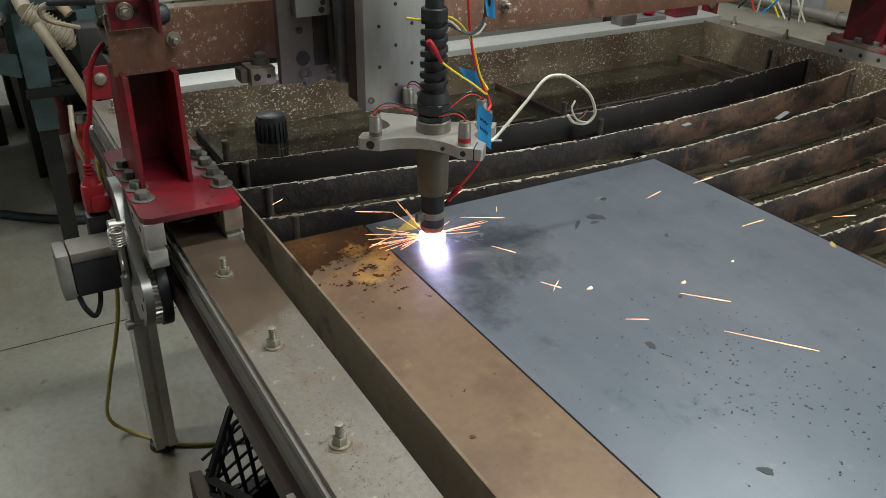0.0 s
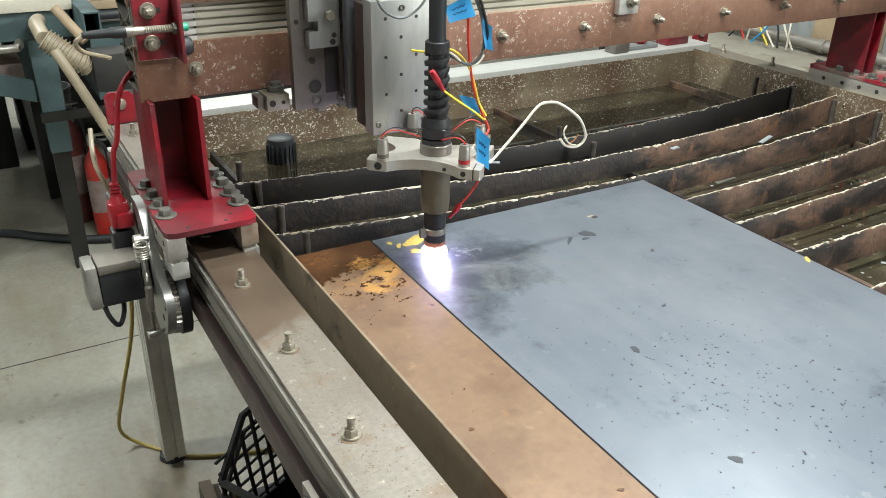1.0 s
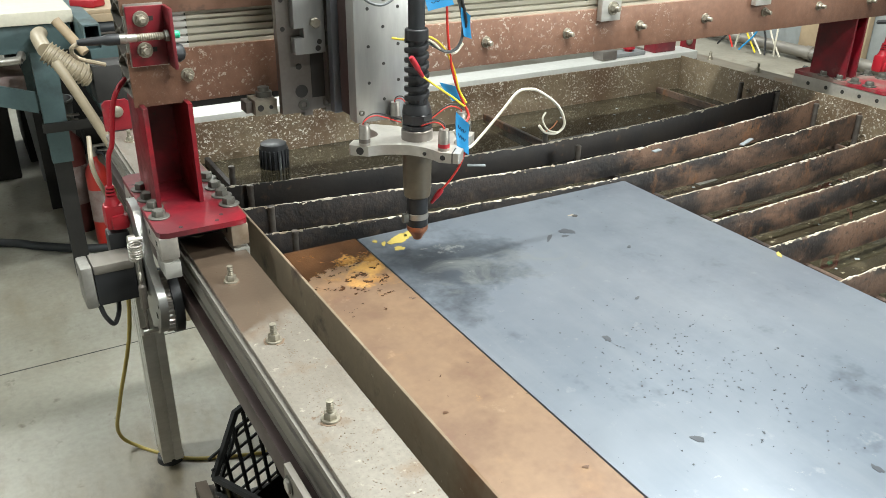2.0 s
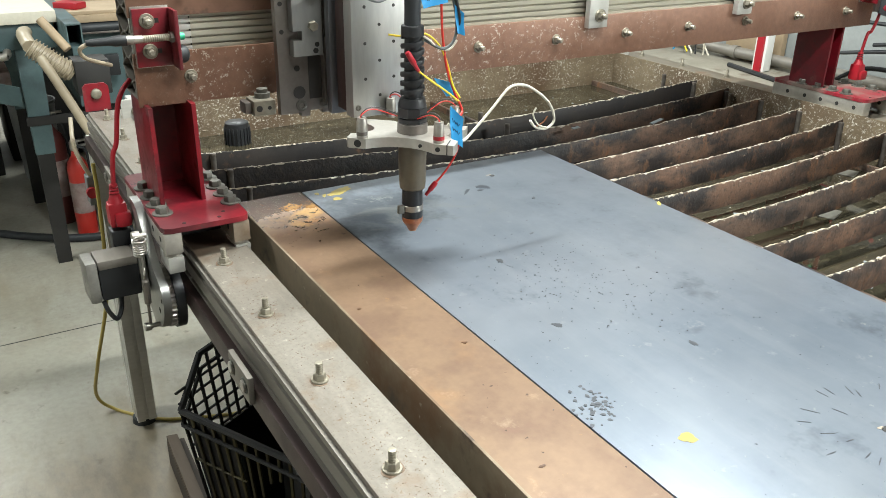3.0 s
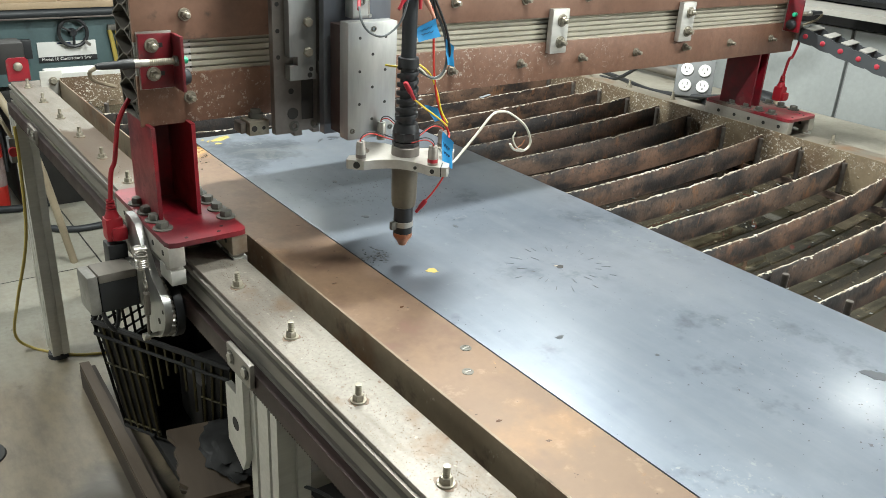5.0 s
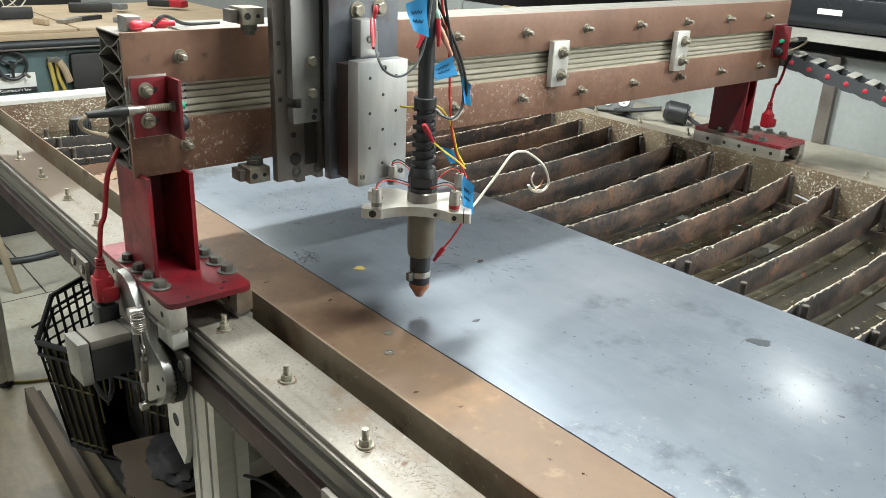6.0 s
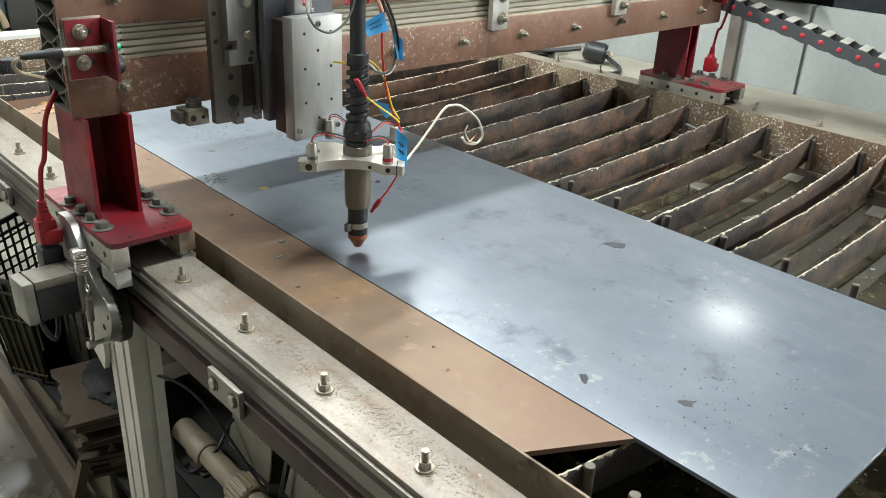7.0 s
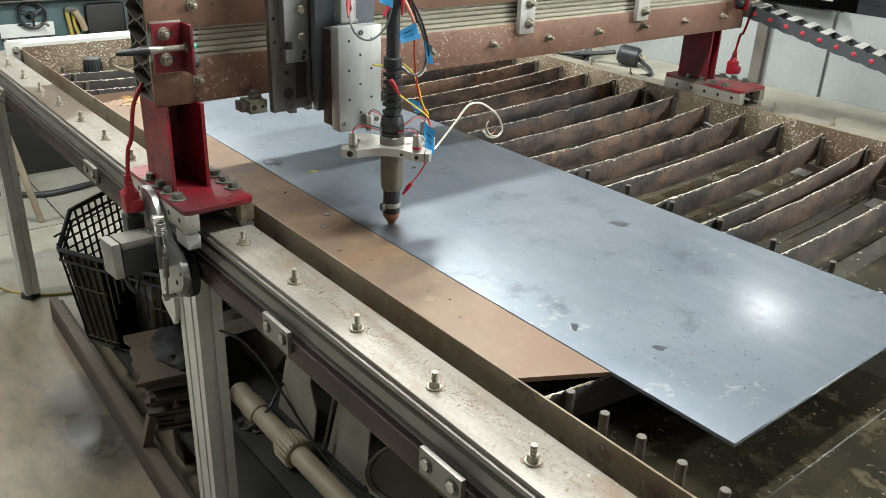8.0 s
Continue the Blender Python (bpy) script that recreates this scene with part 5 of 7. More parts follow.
for k in range(13):
    h = rnd.uniform(0.006, 0.013)
    w, l = rnd.uniform(0.085, 0.12), rnd.uniform(0.17, 0.25)
    m = pose(-0.072 + rnd.uniform(-0.010, 0.010) - 0.0015 * k, -0.265 + rnd.uniform(-0.02, 0.02) + 0.004 * k, z + h / 2, 0, 0, -14 + rnd.uniform(-9, 9))
    tagged(part("offcut_board", splinter_board(w, l, h, 60 + k), M["worn_wood" if k % 3 == 0 else "brown_board" if k % 3 == 1 else "wood"], None, "", m), "splintered brown board in a stack of offcuts", "board", "stacked offcut boards")
    z += h
# dark draped sheet lying over the stack, built as a flattened lumpy ball
drape = bm_new()
bmesh.ops.create_icosphere(drape, subdivisions=4, radius=1.0)
for v in drape.verts:
    q = v.co.copy()
    v.co = Vector((q.x * 0.058, q.y * 0.105, max(q.z, -0.5) * 0.017)) * (1 + 0.30 * noise.noise(q * 2.6) + 0.14 * noise.noise(q * 6) + 0.03 * noise.noise(q * 13))
tagged(part("draped_sheet", drape, M["crate_black"], None, "", pose(-0.040, -0.225, z + 0.006, 0, 0, -14)), "crumpled dark sheet draped over the boards", "plastic bag")
wedge = part("wood_wedge", prism(bm_new(), [(-0.198, 0.0785), (-0.176, 0.0785), (-0.158, 0.146), (-0.173, 0.156)], -0.010, 0.010, "y"), M["worn_wood"], None, "", pose(0, -0.35, 0))
tagged(wedge, "small sawn wood wedge on the skid", "wood block")
tagged(part("plywood_scrap", prism(bm_new(), [(-0.106, 0.1043), (-0.060, 0.1043), (-0.100, 0.172), (-0.112, 0.150)], -0.004, 0.004, "y"), M["worn_wood"], None, "", pose(-0.01, -0.375, 0, 0, 0, -12)), "grey triangular plywood scrap on the deck", "wood scrap")

# cream waste pipe with a ribbed union
pipe = part("waste_pipe", tube(bm_new(), [(0.05, -1.45, 0.135), (0.05, -0.44, 0.135)], 0.024, 20, 1, False), M["cream_pipe"])
tagged(pipe, "cream plastic waste pipe with a ribbed union", "pipe")
part("pipe_collar", lathe(bm_new(), (0.05, -0.475, 0.135), (0, 1, 0), [(0, 0.0275), (0.004, 0.030), (0.050, 0.030), (0.054, 0.027), (0.120, 0.027)], 24), M["cream_pipe"], pipe, "cream pipe collar")
union = part("pipe_union", lathe(bm_new(), (0.05, -0.655, 0.135), (0, 1, 0), [(0, 0.030), (0.004, 0.033), (0.052, 0.034), (0.056, 0.031), (0.064, 0.031)], 32), M["cream_pipe"], pipe, "ribbed union nut")
for k in range(22):
    a_ = 2 * math.pi * k / 22
    part("union_rib", box(bm_new(), -0.0016, 0.0016, -0.653, -0.604, 0.0335, 0.0372, 0.0006), M["cream_pipe"], union, "", Matrix.Translation((0.05, 0, 0.135)) @ pose(0, 0, 0, 0, math.degrees(a_), 0))
for k in range(3):
    tagged(part("pipe_block", box(bm_new(), 0.02, 0.08, -0.50 - 0.35 * k, -0.44 - 0.35 * k, 0.1045, 0.1106, 0.002), M["wood"]), "thin wooden packing block under the pipe", "wood block", "packing blocks")
tagged(part("black_cable", tube(bm_new(), [(-0.18, -0.775, 0.60), (-0.12, -0.83, 0.55), (-0.05, -0.95, 0.36), (0.03, -1.05, 0.26), (0.10, -1.2, 0.108)], 0.0024, 8), M["black"]), "thin black cable hanging under the table", "cable")
tagged(part("black_cable", tube(bm_new(), [(0.0, -0.40, 0.170), (-0.005, -0.43, 0.125), (0.012, -0.47, 0.108), (0.06, -0.50, 0.166), (0.12, -0.46, 0.19), (0.2, -0.4, 0.11)], 0.0045, 8), M["black"]), "black cable looped over the waste pipe", "cable")
tagged(part("leaning_board", prism(bm_new(), [(-0.10, 0.105), (-0.30, 0.105), (-0.42, 0.26), (-0.36, 0.40), (-0.20, 0.40)], 0.165, 0.175, "x"), M["brown_board"]), "brown fibre board leaning under the table", "board")
tagged(part("gusset_sheet", prism(bm_new(), [(-0.43, 0.105), (-0.60, 0.105), (-0.615, 0.20), (-0.590, 0.26), (-0.605, 0.33), (-0.560, 0.345), (-0.555, 0.28), (-0.525, 0.285), (-0.515, 0.34), (-0.500, 0.33)], 0.118, 0.122, "x"), M["beige_sheet"]), "beige metal offcut sheet with cut-outs", "metal sheet")
tagged(part("gusset_sheet", prism(bm_new(), [(-0.645, 0.105), (-0.80, 0.105), (-0.83, 0.36), (-0.725, 0.36)], 0.128, 0.132, "x"), M["beige_sheet"]), "beige metal offcut sheet standing under the table", "metal sheet")
# bright rod added where only a sheet's lit edge shows
tagged(part("lit_edge", tube(bm_new(), [(0.112, -0.650, 0.105), (0.118, -0.718, 0.36)], 0.0035, 8, 1, False), M["steel"]), "thin bright rod drawn as the lit edge of the metal sheet", "rod")
drum = part("grey_bucket", lathe(bm_new(), (0.10, -1.01, 0.1045), (0, 0, 1), [(0, 0.075), (0.185, 0.088), (0.187, 0.093), (0.197, 0.093), (0.197, 0.084)], 32), M["beige_sheet"])
tagged(drum, "pale grey plastic bucket with a black lining under the table", "bucket")
part("bucket_lining", lathe(bm_new(), (0.10, -1.01, 0.1045), (0, 0, 1), [(0.150, 0.030), (0.155, 0.080), (0.1985, 0.0838), (0.1990, 0.082), (0.158, 0.076)], 32), M["black"], drum, "black bucket lining")
for k, (x, y, h) in enumerate(((0.24, -1.15, 0.34), (0.27, -1.22, 0.30), (0.22, -1.42, 0.36))):
    tagged(part("metal_offcut", box(bm_new(), -0.004, 0.004, -0.045, 0.045, 0, h, 0.0008), M["beige_sheet"], None, "", pose(x, y, 0.1045, 0, -9, 10 * k)), "upright grey steel offcut", "metal offcut", "leaning steel offcuts")

# floor details
tagged(part("floor_joint", box(bm_new(), -3.0, 5.2, 1.290, 1.293, -0.002, 0.0008), M["dark"]), "dark saw-cut joint in the concrete", "floor joint", kind="structure")
tagged(part("floor_joint", box(bm_new(), 0.098, 0.103, 1.296, 6.4, -0.002, 0.0012), M["dark"]), "dark saw-cut joint in the concrete", "floor joint", kind="structure")
drain = part("floor_drain", lathe(bm_new(), (-0.443, 0.344, 0.0), (0, 0, 1), [(0, 0.054), (0.004, 0.052), (0.005, 0.040), (0.003, 0.034)], 30), M["dark"])
tagged(drain, "dark cast floor clean-out with a square plug", "floor drain")
part("drain_plug", box(bm_new(), -0.021, 0.021, -0.021, 0.021, 0, 0.022, 0.003), M["slot_black"], drain, "square iron plug", pose(-0.443, 0.344, 0.003, 0, 0, 25))
tagged(part("yellow_cord", tube(bm_new(), [(-0.206, 0.673, 0.70), (-0.208, 0.668, 0.60), (-0.222, 0.67, 0.40), (-0.262, 0.72, 0.20), (-0.272, 0.80, 0.06), (-0.235, 0.80, 0.006), (-0.165, 0.72, 0.0045), (-0.09, 0.675, 0.0045), (0.1, 0.62, 0.0045), (0.5, 0.6, 0.0045)], 0.0042, 8), M["yellow"]), "thin yellow extension cord down a table leg", "cord")
tagged(part("black_hose", tube(bm_new(), [(-1.6, 2.75, 0.016), (-0.9, 2.45, 0.016), (-0.43, 2.18, 0.016), (-0.32, 2.09, 0.016), (-0.17, 1.985, 0.016), (0.0, 1.94, 0.016), (0.2, 1.99, 0.016), (0.6, 2.05, 0.016)], 0.015, 12), M["rubber"]), "thick black rubber hose lying on the floor", "hose")
tagged(part("black_hose", tube(bm_new(), [(-0.05, 1.75, 0.014), (0.1, 1.62, 0.014), (0.35, 1.66, 0.014), (0.7, 1.8, 0.014)], 0.013, 12), M["rubber"]), "thick black rubber hose lying on the floor", "hose")

# junction on the far leg
jb = part("valve_block", box(bm_new(), -0.222, -0.2005, 0.690, 0.725, 0.600, 0.665, 0.003), M["grey_plastic"])
tagged(jb, "small grey valve block with a hose clip on the leg", "valve")
part("hose_clip", lathe(bm_new(), (-0.215, 0.680, 0.632), (0, 1, 0), [(0, 0.012), (0.010, 0.012)], 16), M["red_plastic"], jb, "red hose clip")
part("air_line", tube(bm_new(), [(-0.212, 0.70, 0.666), (-0.222, 0.70, 0.69), (-0.232, 0.72, 0.73), (-0.225, 0.76, 0.78)], 0.0045, 8), M["cream_pipe"], jb, "pale air line")


def extinguisher(x, y, r, h, body, label):
    e = part("fire_extinguisher", lathe(bm_new(), (x, y, 0.0), (0, 0, 1), [(0, r * 0.96), (0.012, r), (h * 0.80, r), (h * 0.87, r * 0.85), (h * 0.92, r * 0.5), (h * 0.95, r * 0.36), (h, r * 0.34)], 30), M[body])
    tagged(e, label, "fire extinguisher")
    part("paper_label", lathe(bm_new(), (x, y, h * 0.28), (0, 0, 1), [(0, r + 0.0006), (h * 0.36, r + 0.0006)], 30), M["label"], e, "scuffed pale label")
    part("valve_head", lathe(bm_new(), (x, y, h), (0, 0, 1), [(0, r * 0.42), (0.03, r * 0.42), (0.035, r * 0.25)], 14), M["steel"], e)
    part("lever_handle", box(bm_new(), x - 0.012, x + 0.055, y - 0.009, y + 0.009, h + 0.030, h + 0.037, 0.002), M["steel"], e, "bright metal lever")
    part("lever_handle", box(bm_new(), x - 0.012, x + 0.050, y - 0.009, y + 0.009, h + 0.012, h + 0.018, 0.002), M["steel"], e)
    part("discharge_hose", tube(bm_new(), [(x + 0.01, y - 0.01, h + 0.015), (x + r * 0.9, y - r * 0.6, h), (x + r * 1.15, y - r * 0.5, h * 0.75), (x + r * 1.12, y - r * 0.45, h * 0.45)], 0.006, 8), M["rubber"], e)
    return e


extinguisher(-0.092, 2.045, 0.037, 0.33, "ext_red", "small red fire extinguisher with a scuffed label on the floor")
extinguisher(-0.150, 2.22, 0.050, 0.40, "ext_dark", "dull dark red fire extinguisher standing on the floor")

# ---- far end of the tank ----
cap = part("strainer_cap", lathe(bm_new(), (0.055, 0.492, 0.735), (0, 0, 1), [(0, 0.024), (0.058, 0.0245), (0.066, 0.0235), (0.068, 0.020)], 28), M["black"])
tagged(cap, "black ribbed plastic strainer cap standing in the water", "strainer")
for k in range(20):
    a_ = 2 * math.pi * k / 20
    part("cap_rib", box(bm_new(), -0.0012, 0.0012, 0.0240, 0.0268, 0.0, 0.050, 0.0004), M["black"], cap, "", Matrix.Translation((0.055, 0.492, 0.742)) @ pose(0, 0, 0, 0, 0, math.degrees(a_)))
stop = part("stop_switch", box(bm_new(), 0.945, 1.045, 0.600, 0.640, 0.8435, 0.853, 0.002), M["grey_plastic"])
tagged(stop, "grey limit switch plate with a red button on the end beam", "switch")
part("red_button", lathe(bm_new(), (1.005, 0.618, 0.853), (0, 0, 1), [(0, 0.010), (0.006, 0.010), (0.006, 0.015), (0.013, 0.015), (0.016, 0.012)], 20), M["red_plastic"], stop, "red mushroom button")
part("switch_body", box(bm_new(), 0.90, 0.944, 0.588, 0.625, 0.8435, 0.866, 0.003), M["dark_steel"], stop)
tagged(part("red_clamp", box(bm_new(), 1.075, 1.145, 0.602, 0.640, 0.8435, 0.868, 0.002), M["red"]), "red painted steel clamp on the end beam", "clamp")
tagged(part("rail_ledge", box(bm_new(), 1.1385, 1.2045, -2.45, 0.66, 0.805, 0.8195, 0.002), M["dusty_shelf"], None), "flat brown steel ledge beside the tank", "ledge", kind="structure")
shelf = part("side_shelf", box(bm_new(), 1.290, 1.66, -2.45, 1.35, 0.745, 0.775, 0.002), M["dusty_shelf"])
tagged(shelf, "dusty beige steel shelf beside the rail", "shelf")
part("shelf_lip", box(bm_new(), 1.2905, 1.2965, -2.449, 1.349, 0.7755, 0.786, 0.001), M["rail_side"], shelf, "raised grey edge lip")
for y in (0.62, -0.18, -0.98, -1.78):
    part("lip_clip", box(bm_new(), 1.286, 1.3005, y - 0.012, y + 0.012, 0.7755, 0.7905, 0.001), M["steel"], shelf, "small steel edge clip")

# ---- right-hand side: cabinet panels, shelf, television, power ----
panel = thing("steel_partition", "grey enamelled steel partition of upright panels", "partition")
for k, y in enumerate((1.309, 0.879, 0.449, 0.019, -0.411, -0.841, -1.271, -1.701, -2.131)):
    part("partition_panel", box(bm_new(), 1.665, 1.70, y - 0.425, y - 0.005, 0.0, 1.01, 0.004), M["panel_grey"], panel)
    part("seam_post", box(bm_new(), 1.669, 1.705, y - 0.0046, y - 0.0004, 0.0, 1.01), M["grey_plastic"], panel)
part("corner_post", box(bm_new(), 1.645, 1.664, -0.655, -0.620, 0.776, 1.01, 0.002), M["dark_steel"], panel, "dark steel post")
tagged(part("white_desk_top", prism(bm_new(), [(1.605, 0.10), (1.605, -0.85), (1.80, -0.71), (2.6, -0.60), (2.6, 0.10)], 1.044, 1.060), M["shelf_grey"]), "dusty grey desk top above the partition", "desk top")
tv = part("television", box(bm_new(), 1.75, 2.30, -1.35, -0.06, 1.0605, 1.42, 0.02), M["tv_black"])
tagged(tv, "bulky black television standing on the desk", "television")
# added black box stands in for the shaded gap below the television
tagged(part("shade_box", box(bm_new(), 1.72, 2.4, -2.25, -0.862, 0.0, 1.058, 0.01), M["tv_black"]), "black box filling the shaded gap under the television", "cabinet")
part("tv_bezel", box(bm_new(), 1.738, 1.749, -1.34, -0.065, 1.078, 1.150, 0.003), M["tv_black"], tv)
part("maker_badge", box(bm_new(), 1.7365, 1.7379, -0.590, -0.520, 1.104, 1.119, 0.0003), M["white_plastic"], tv, "pale maker badge")
part("tv_screen", box(bm_new(), 1.742, 1.7495, -1.30, -0.10, 1.16, 1.40, 0.003), M["rubber"], tv)
for k, (y0, z0, y1, z1) in enumerate(((-0.30, 1.005, -0.05, 0.93), (-0.33, 1.005, 0.12, 0.88), (-0.2, 1.005, 0.2, 0.95))):
    tagged(part("black_cable", tube(bm_new(), [(1.60, y0, z0), (1.57, (y0 + y1) / 2, (z0 + z1) / 2 - 0.02), (1.55, y1, z1), (1.56, y1 + 0.15, z1 - 0.03)], 0.005, 8), M["black"]), "black cable hanging behind the rail", "cable", "hanging cables")

# steel mast that carries the television shelf
out_box = thing("outlet_box", "grey steel box with four white power sockets", "outlet box")
ox, oy, oz = 1.44, -0.10, 0.835
box_m = pose(ox, oy, oz, -18, 0, -52)
obd = part("box_body", box(bm_new(), -0.052, 0.052, -0.028, 0.028, -0.052, 0.052, 0.004), M["grey_plastic"], out_box, "", box_m)
for dx in (-0.024, 0.024):
    for dz in (-0.022, 0.022):
        f = part("socket_face", lathe(bm_new(), (dx, -0.028, dz), (0, -1, 0), [(0, 0.0172), (0.0035, 0.0172), (0.0045, 0.0160)], 22), M["white_plastic"], obd, "white socket face")
        for sx in (-0.006, 0.006):
            part("socket_slot", box(bm_new(), dx + sx - 0.001, dx + sx + 0.001, -0.0330, -0.0322, dz, dz + 0.008), M["slot_black"], f)
        part("socket_slot", lathe(bm_new(), (dx, -0.0322, dz - 0.007), (0, -1, 0), [(0, 0.0024), (0.0006, 0.0024)], 10), M["slot_black"], f)
bp = part("black_connector", lathe(bm_new(), (1.47, -0.255, 0.815), (0.55, -0.83, -0.15), [(0, 0.020), (0.01, 0.030), (0.062, 0.031), (0.066, 0.027), (0.070, 0.027)], 22), M["black"])
tagged(bp, "thick black round power connector", "connector")
part("connector_pins", lathe(bm_new(), Vector((1.47, -0.255, 0.815)) + Vector((0.55, -0.83, -0.15)).normalized() * 0.070, (0.55, -0.83, -0.15), [(0, 0.012), (0.018, 0.012)], 12), M["cream_pipe"], bp, "pale connector pins")
tagged(part("black_cable", tube(bm_new(), [(1.465, -0.248, 0.816), (1.42, -0.16, 0.800), (1.40, 0.0, 0.782), (1.45, 0.2, 0.781), (1.52, 0.5, 0.781)], 0.007, 8), M["black"]), "thick black power cable on the shelf", "cable", "shelf cables")
tagged(part("black_cable", tube(bm_new(), [(1.50, -0.32, 0.80), (1.46, -0.40, 0.785), (1.40, -0.42, 0.781), (1.36, -0.35, 0.781), (1.40, -0.2, 0.781), (1.48, -0.1, 0.781)], 0.006, 8), M["black"]), "thick black power cable on the shelf", "cable", "shelf cables")
tagged(part("black_cable", tube(bm_new(), [(1.41, -0.06, 0.88), (1.39, 0.02, 0.87), (1.37, 0.12, 0.80), (1.40, 0.22, 0.781)], 0.0055, 8), M["black"]), "thick black power cable on the shelf", "cable", "shelf cables")

cond = part("conduit_pipe", tube(bm_new(), [(1.61, 1.3, 0.80), (1.61, -0.02, 0.80)], 0.016, 14, 1, False), M["rail_side"])
tagged(cond, "grey steel conduit along the partition", "conduit")
for y in (0.25, 0.55, 0.9):
    part("conduit_clip", lathe(bm_new(), (1.61, y, 0.80), (0, 1, 0), [(0, 0.019), (0.02, 0.019)], 14), M["rail_side"], cond)
tagged(part("brown_panel", box(bm_new(), 1.635, 1.655, 0.42, 0.62, 0.776, 1.02, 0.002), M["tan"]), "brown hardboard panel behind the conduit", "panel")
rp = part("marker_post", box(bm_new(), 1.545, 1.575, 0.40, 0.44, 0.776, 0.93, 0.002), M["white_plastic"])
tagged(rp, "white post with a red stripe on the shelf", "post")
part("red_stripe", box(bm_new(), 1.538, 1.5448, 0.408, 0.430, 0.776, 0.92), M["red_plastic"], rp, "red stripe")
rnd = random.Random(11)
for k, mat in enumerate(("white_wire", "white_wire", "black", "blue_tape", "white_wire", "yellow_wire", "white_wire", "black", "red_wire")):
    y0 = 0.62 + 0.022 * k
    tagged(part("loose_wire", tube(bm_new(), [(1.55 + rnd.uniform(-0.02, 0.02), y0 + rnd.uniform(-0.05, 0.05), 0.785), (1.54, y0, 0.85), (1.55 + rnd.uniform(-0.03, 0.03), y0 + rnd.uniform(-0.03, 0.08), 0.93), (1.58, y0 + rnd.uniform(-0.05, 0.05), 0.99)], 0.0026, 8), M[mat]), "loose insulated wire standing in a bundle", "wire", "bundle of loose wires")

# red hose and cables along the back of the bridge
part("beam_hose", tube(bm_new(), [(0.98, 0.27, 0.985), (1.08, 0.285, 0.970), (1.16, 0.28, 0.972), (1.21, 0.265, 0.985)], 0.007, 10), M["red_plastic"], gantry, "red air hose")
part("beam_hose", tube(bm_new(), [(0.98, 0.275, 0.995), (1.08, 0.29, 0.982), (1.16, 0.285, 0.984), (1.21, 0.27, 0.997)], 0.006, 10), M["cream_pipe"], gantry, "pale air hose")

# cable chain, carried by the bridge
chain_dir = Vector((0.0082, -0.0417, -0.0104)).normalized()
p0 = Vector((1.3171, 0.1560, 1.0289))
u = chain_dir
side = Vector((1, 0.197, 0)).normalized()
upv = side.cross(u).normalized()
if upv.z < 0:
    upv = -upv
chain = part("cable_chain", box(bm_new(), 1.300, 1.322, 0.150, 0.185, 1.015, 1.050, 0.002), M["dark_steel"], gantry, "black plastic cable chain with red pivots")
link_bm = bm_new()
prism(link_bm, [(-0.002, -0.013), (0.020, -0.0165), (0.040, -0.015), (0.047, -0.008), (0.047, 0.008), (0.040, 0.015), (0.020, 0.0165), (-0.002, 0.013), (-0.006, 0.006), (-0.006, -0.006)], 0.0, 0.004, "z")
link_mesh = mesh_from(link_bm, "chain_link", M["chain_grey"])
boss_mesh = mesh_from(lathe(bm_new(), (0, 0, 0), (0, 0, 1), [(0, 0.0150), (0.0014, 0.0150), (0.0014, 0.0128), (0.0006, 0.0124)], 20), "link_boss", M["chain_rim"])
bar_mesh = mesh_from(box(bm_new(), 0.0, 0.019, -0.004, 0.076, 0.0, 0.0025, 0.0008), "chain_bar", M["chain_bar"])
dot_mesh = mesh_from(lathe(bm_new(), (0, 0, 0), (0, 0, 1), [(0, 0.0060), (0.0022, 0.0060), (0.003, 0.0046)], 14), "pivot_button", M["pivot_red"])
for k in range(17):
    o = p0 + u * (0.04375 * k)
    for s in (0.0, 0.072):
        R = Matrix((u, upv, -side)).transposed().to_4x4()
        lk = new("chain_link", link_mesh)
        lk.parent = chain
        lk.matrix_basis = Matrix.Translation(o + side * s) @ R
    bo = new("link_boss", boss_mesh)
    bo.parent = chain
    bo.matrix_basis = Matrix.Translation(o + u * 0.02 - side * 0.0004) @ R
    db = new("pivot_button", dot_mesh)
    db.parent = chain
    db.matrix_basis = Matrix.Translation(o + u * 0.02 - side * 0.0021) @ R
    cb = new("chain_bar", bar_mesh)
    cb.parent = chain
    cb.matrix_basis = Matrix.Translation(o + u * 0.012 + upv * 0.0162) @ Matrix((u, side, upv)).transposed().to_4x4()

# ---- behind the table: blue-green work stand ----
stand = thing("work_stand", "blue-green steel machine stand with a cream top", "stand")
part("stand_top", box(bm_new(), -1.30, -0.105, 1.78, 2.55, 0.826, 0.862, 0.003), M["white_paint"], stand, "cream laminated top")
part("apron", box(bm_new(), -1.28, -0.115, 1.80, 1.83, 0.745, 0.8255, 0.002), M["green"], stand)
part("apron", box(bm_new(), -0.145, -0.115, 1.8305, 2.53, 0.745, 0.8255, 0.002), M["green"], stand)
for x, y in ((-0.235, 1.80), (-1.20, 1.80), (-0.235, 2.46), (-1.20, 2.46)):
    part("stand_leg", prism(bm_new(), [(x, 0.40), (x + 0.060, 0.40), (x + 0.066, 0.7445), (x - 0.004, 0.7445)], y, y + 0.045, "y"), M["green"], stand, "blue-green angle leg")
    # lower legs are near black, the shade under the stand put into colour
    part("shaded_foot", prism(bm_new(), [(x + 0.004, 0.0), (x + 0.050, 0.0), (x + 0.054, 0.3995), (x + 0.003, 0.3995)], y + 0.004, y + 0.040, "y"), M["dark"], stand)
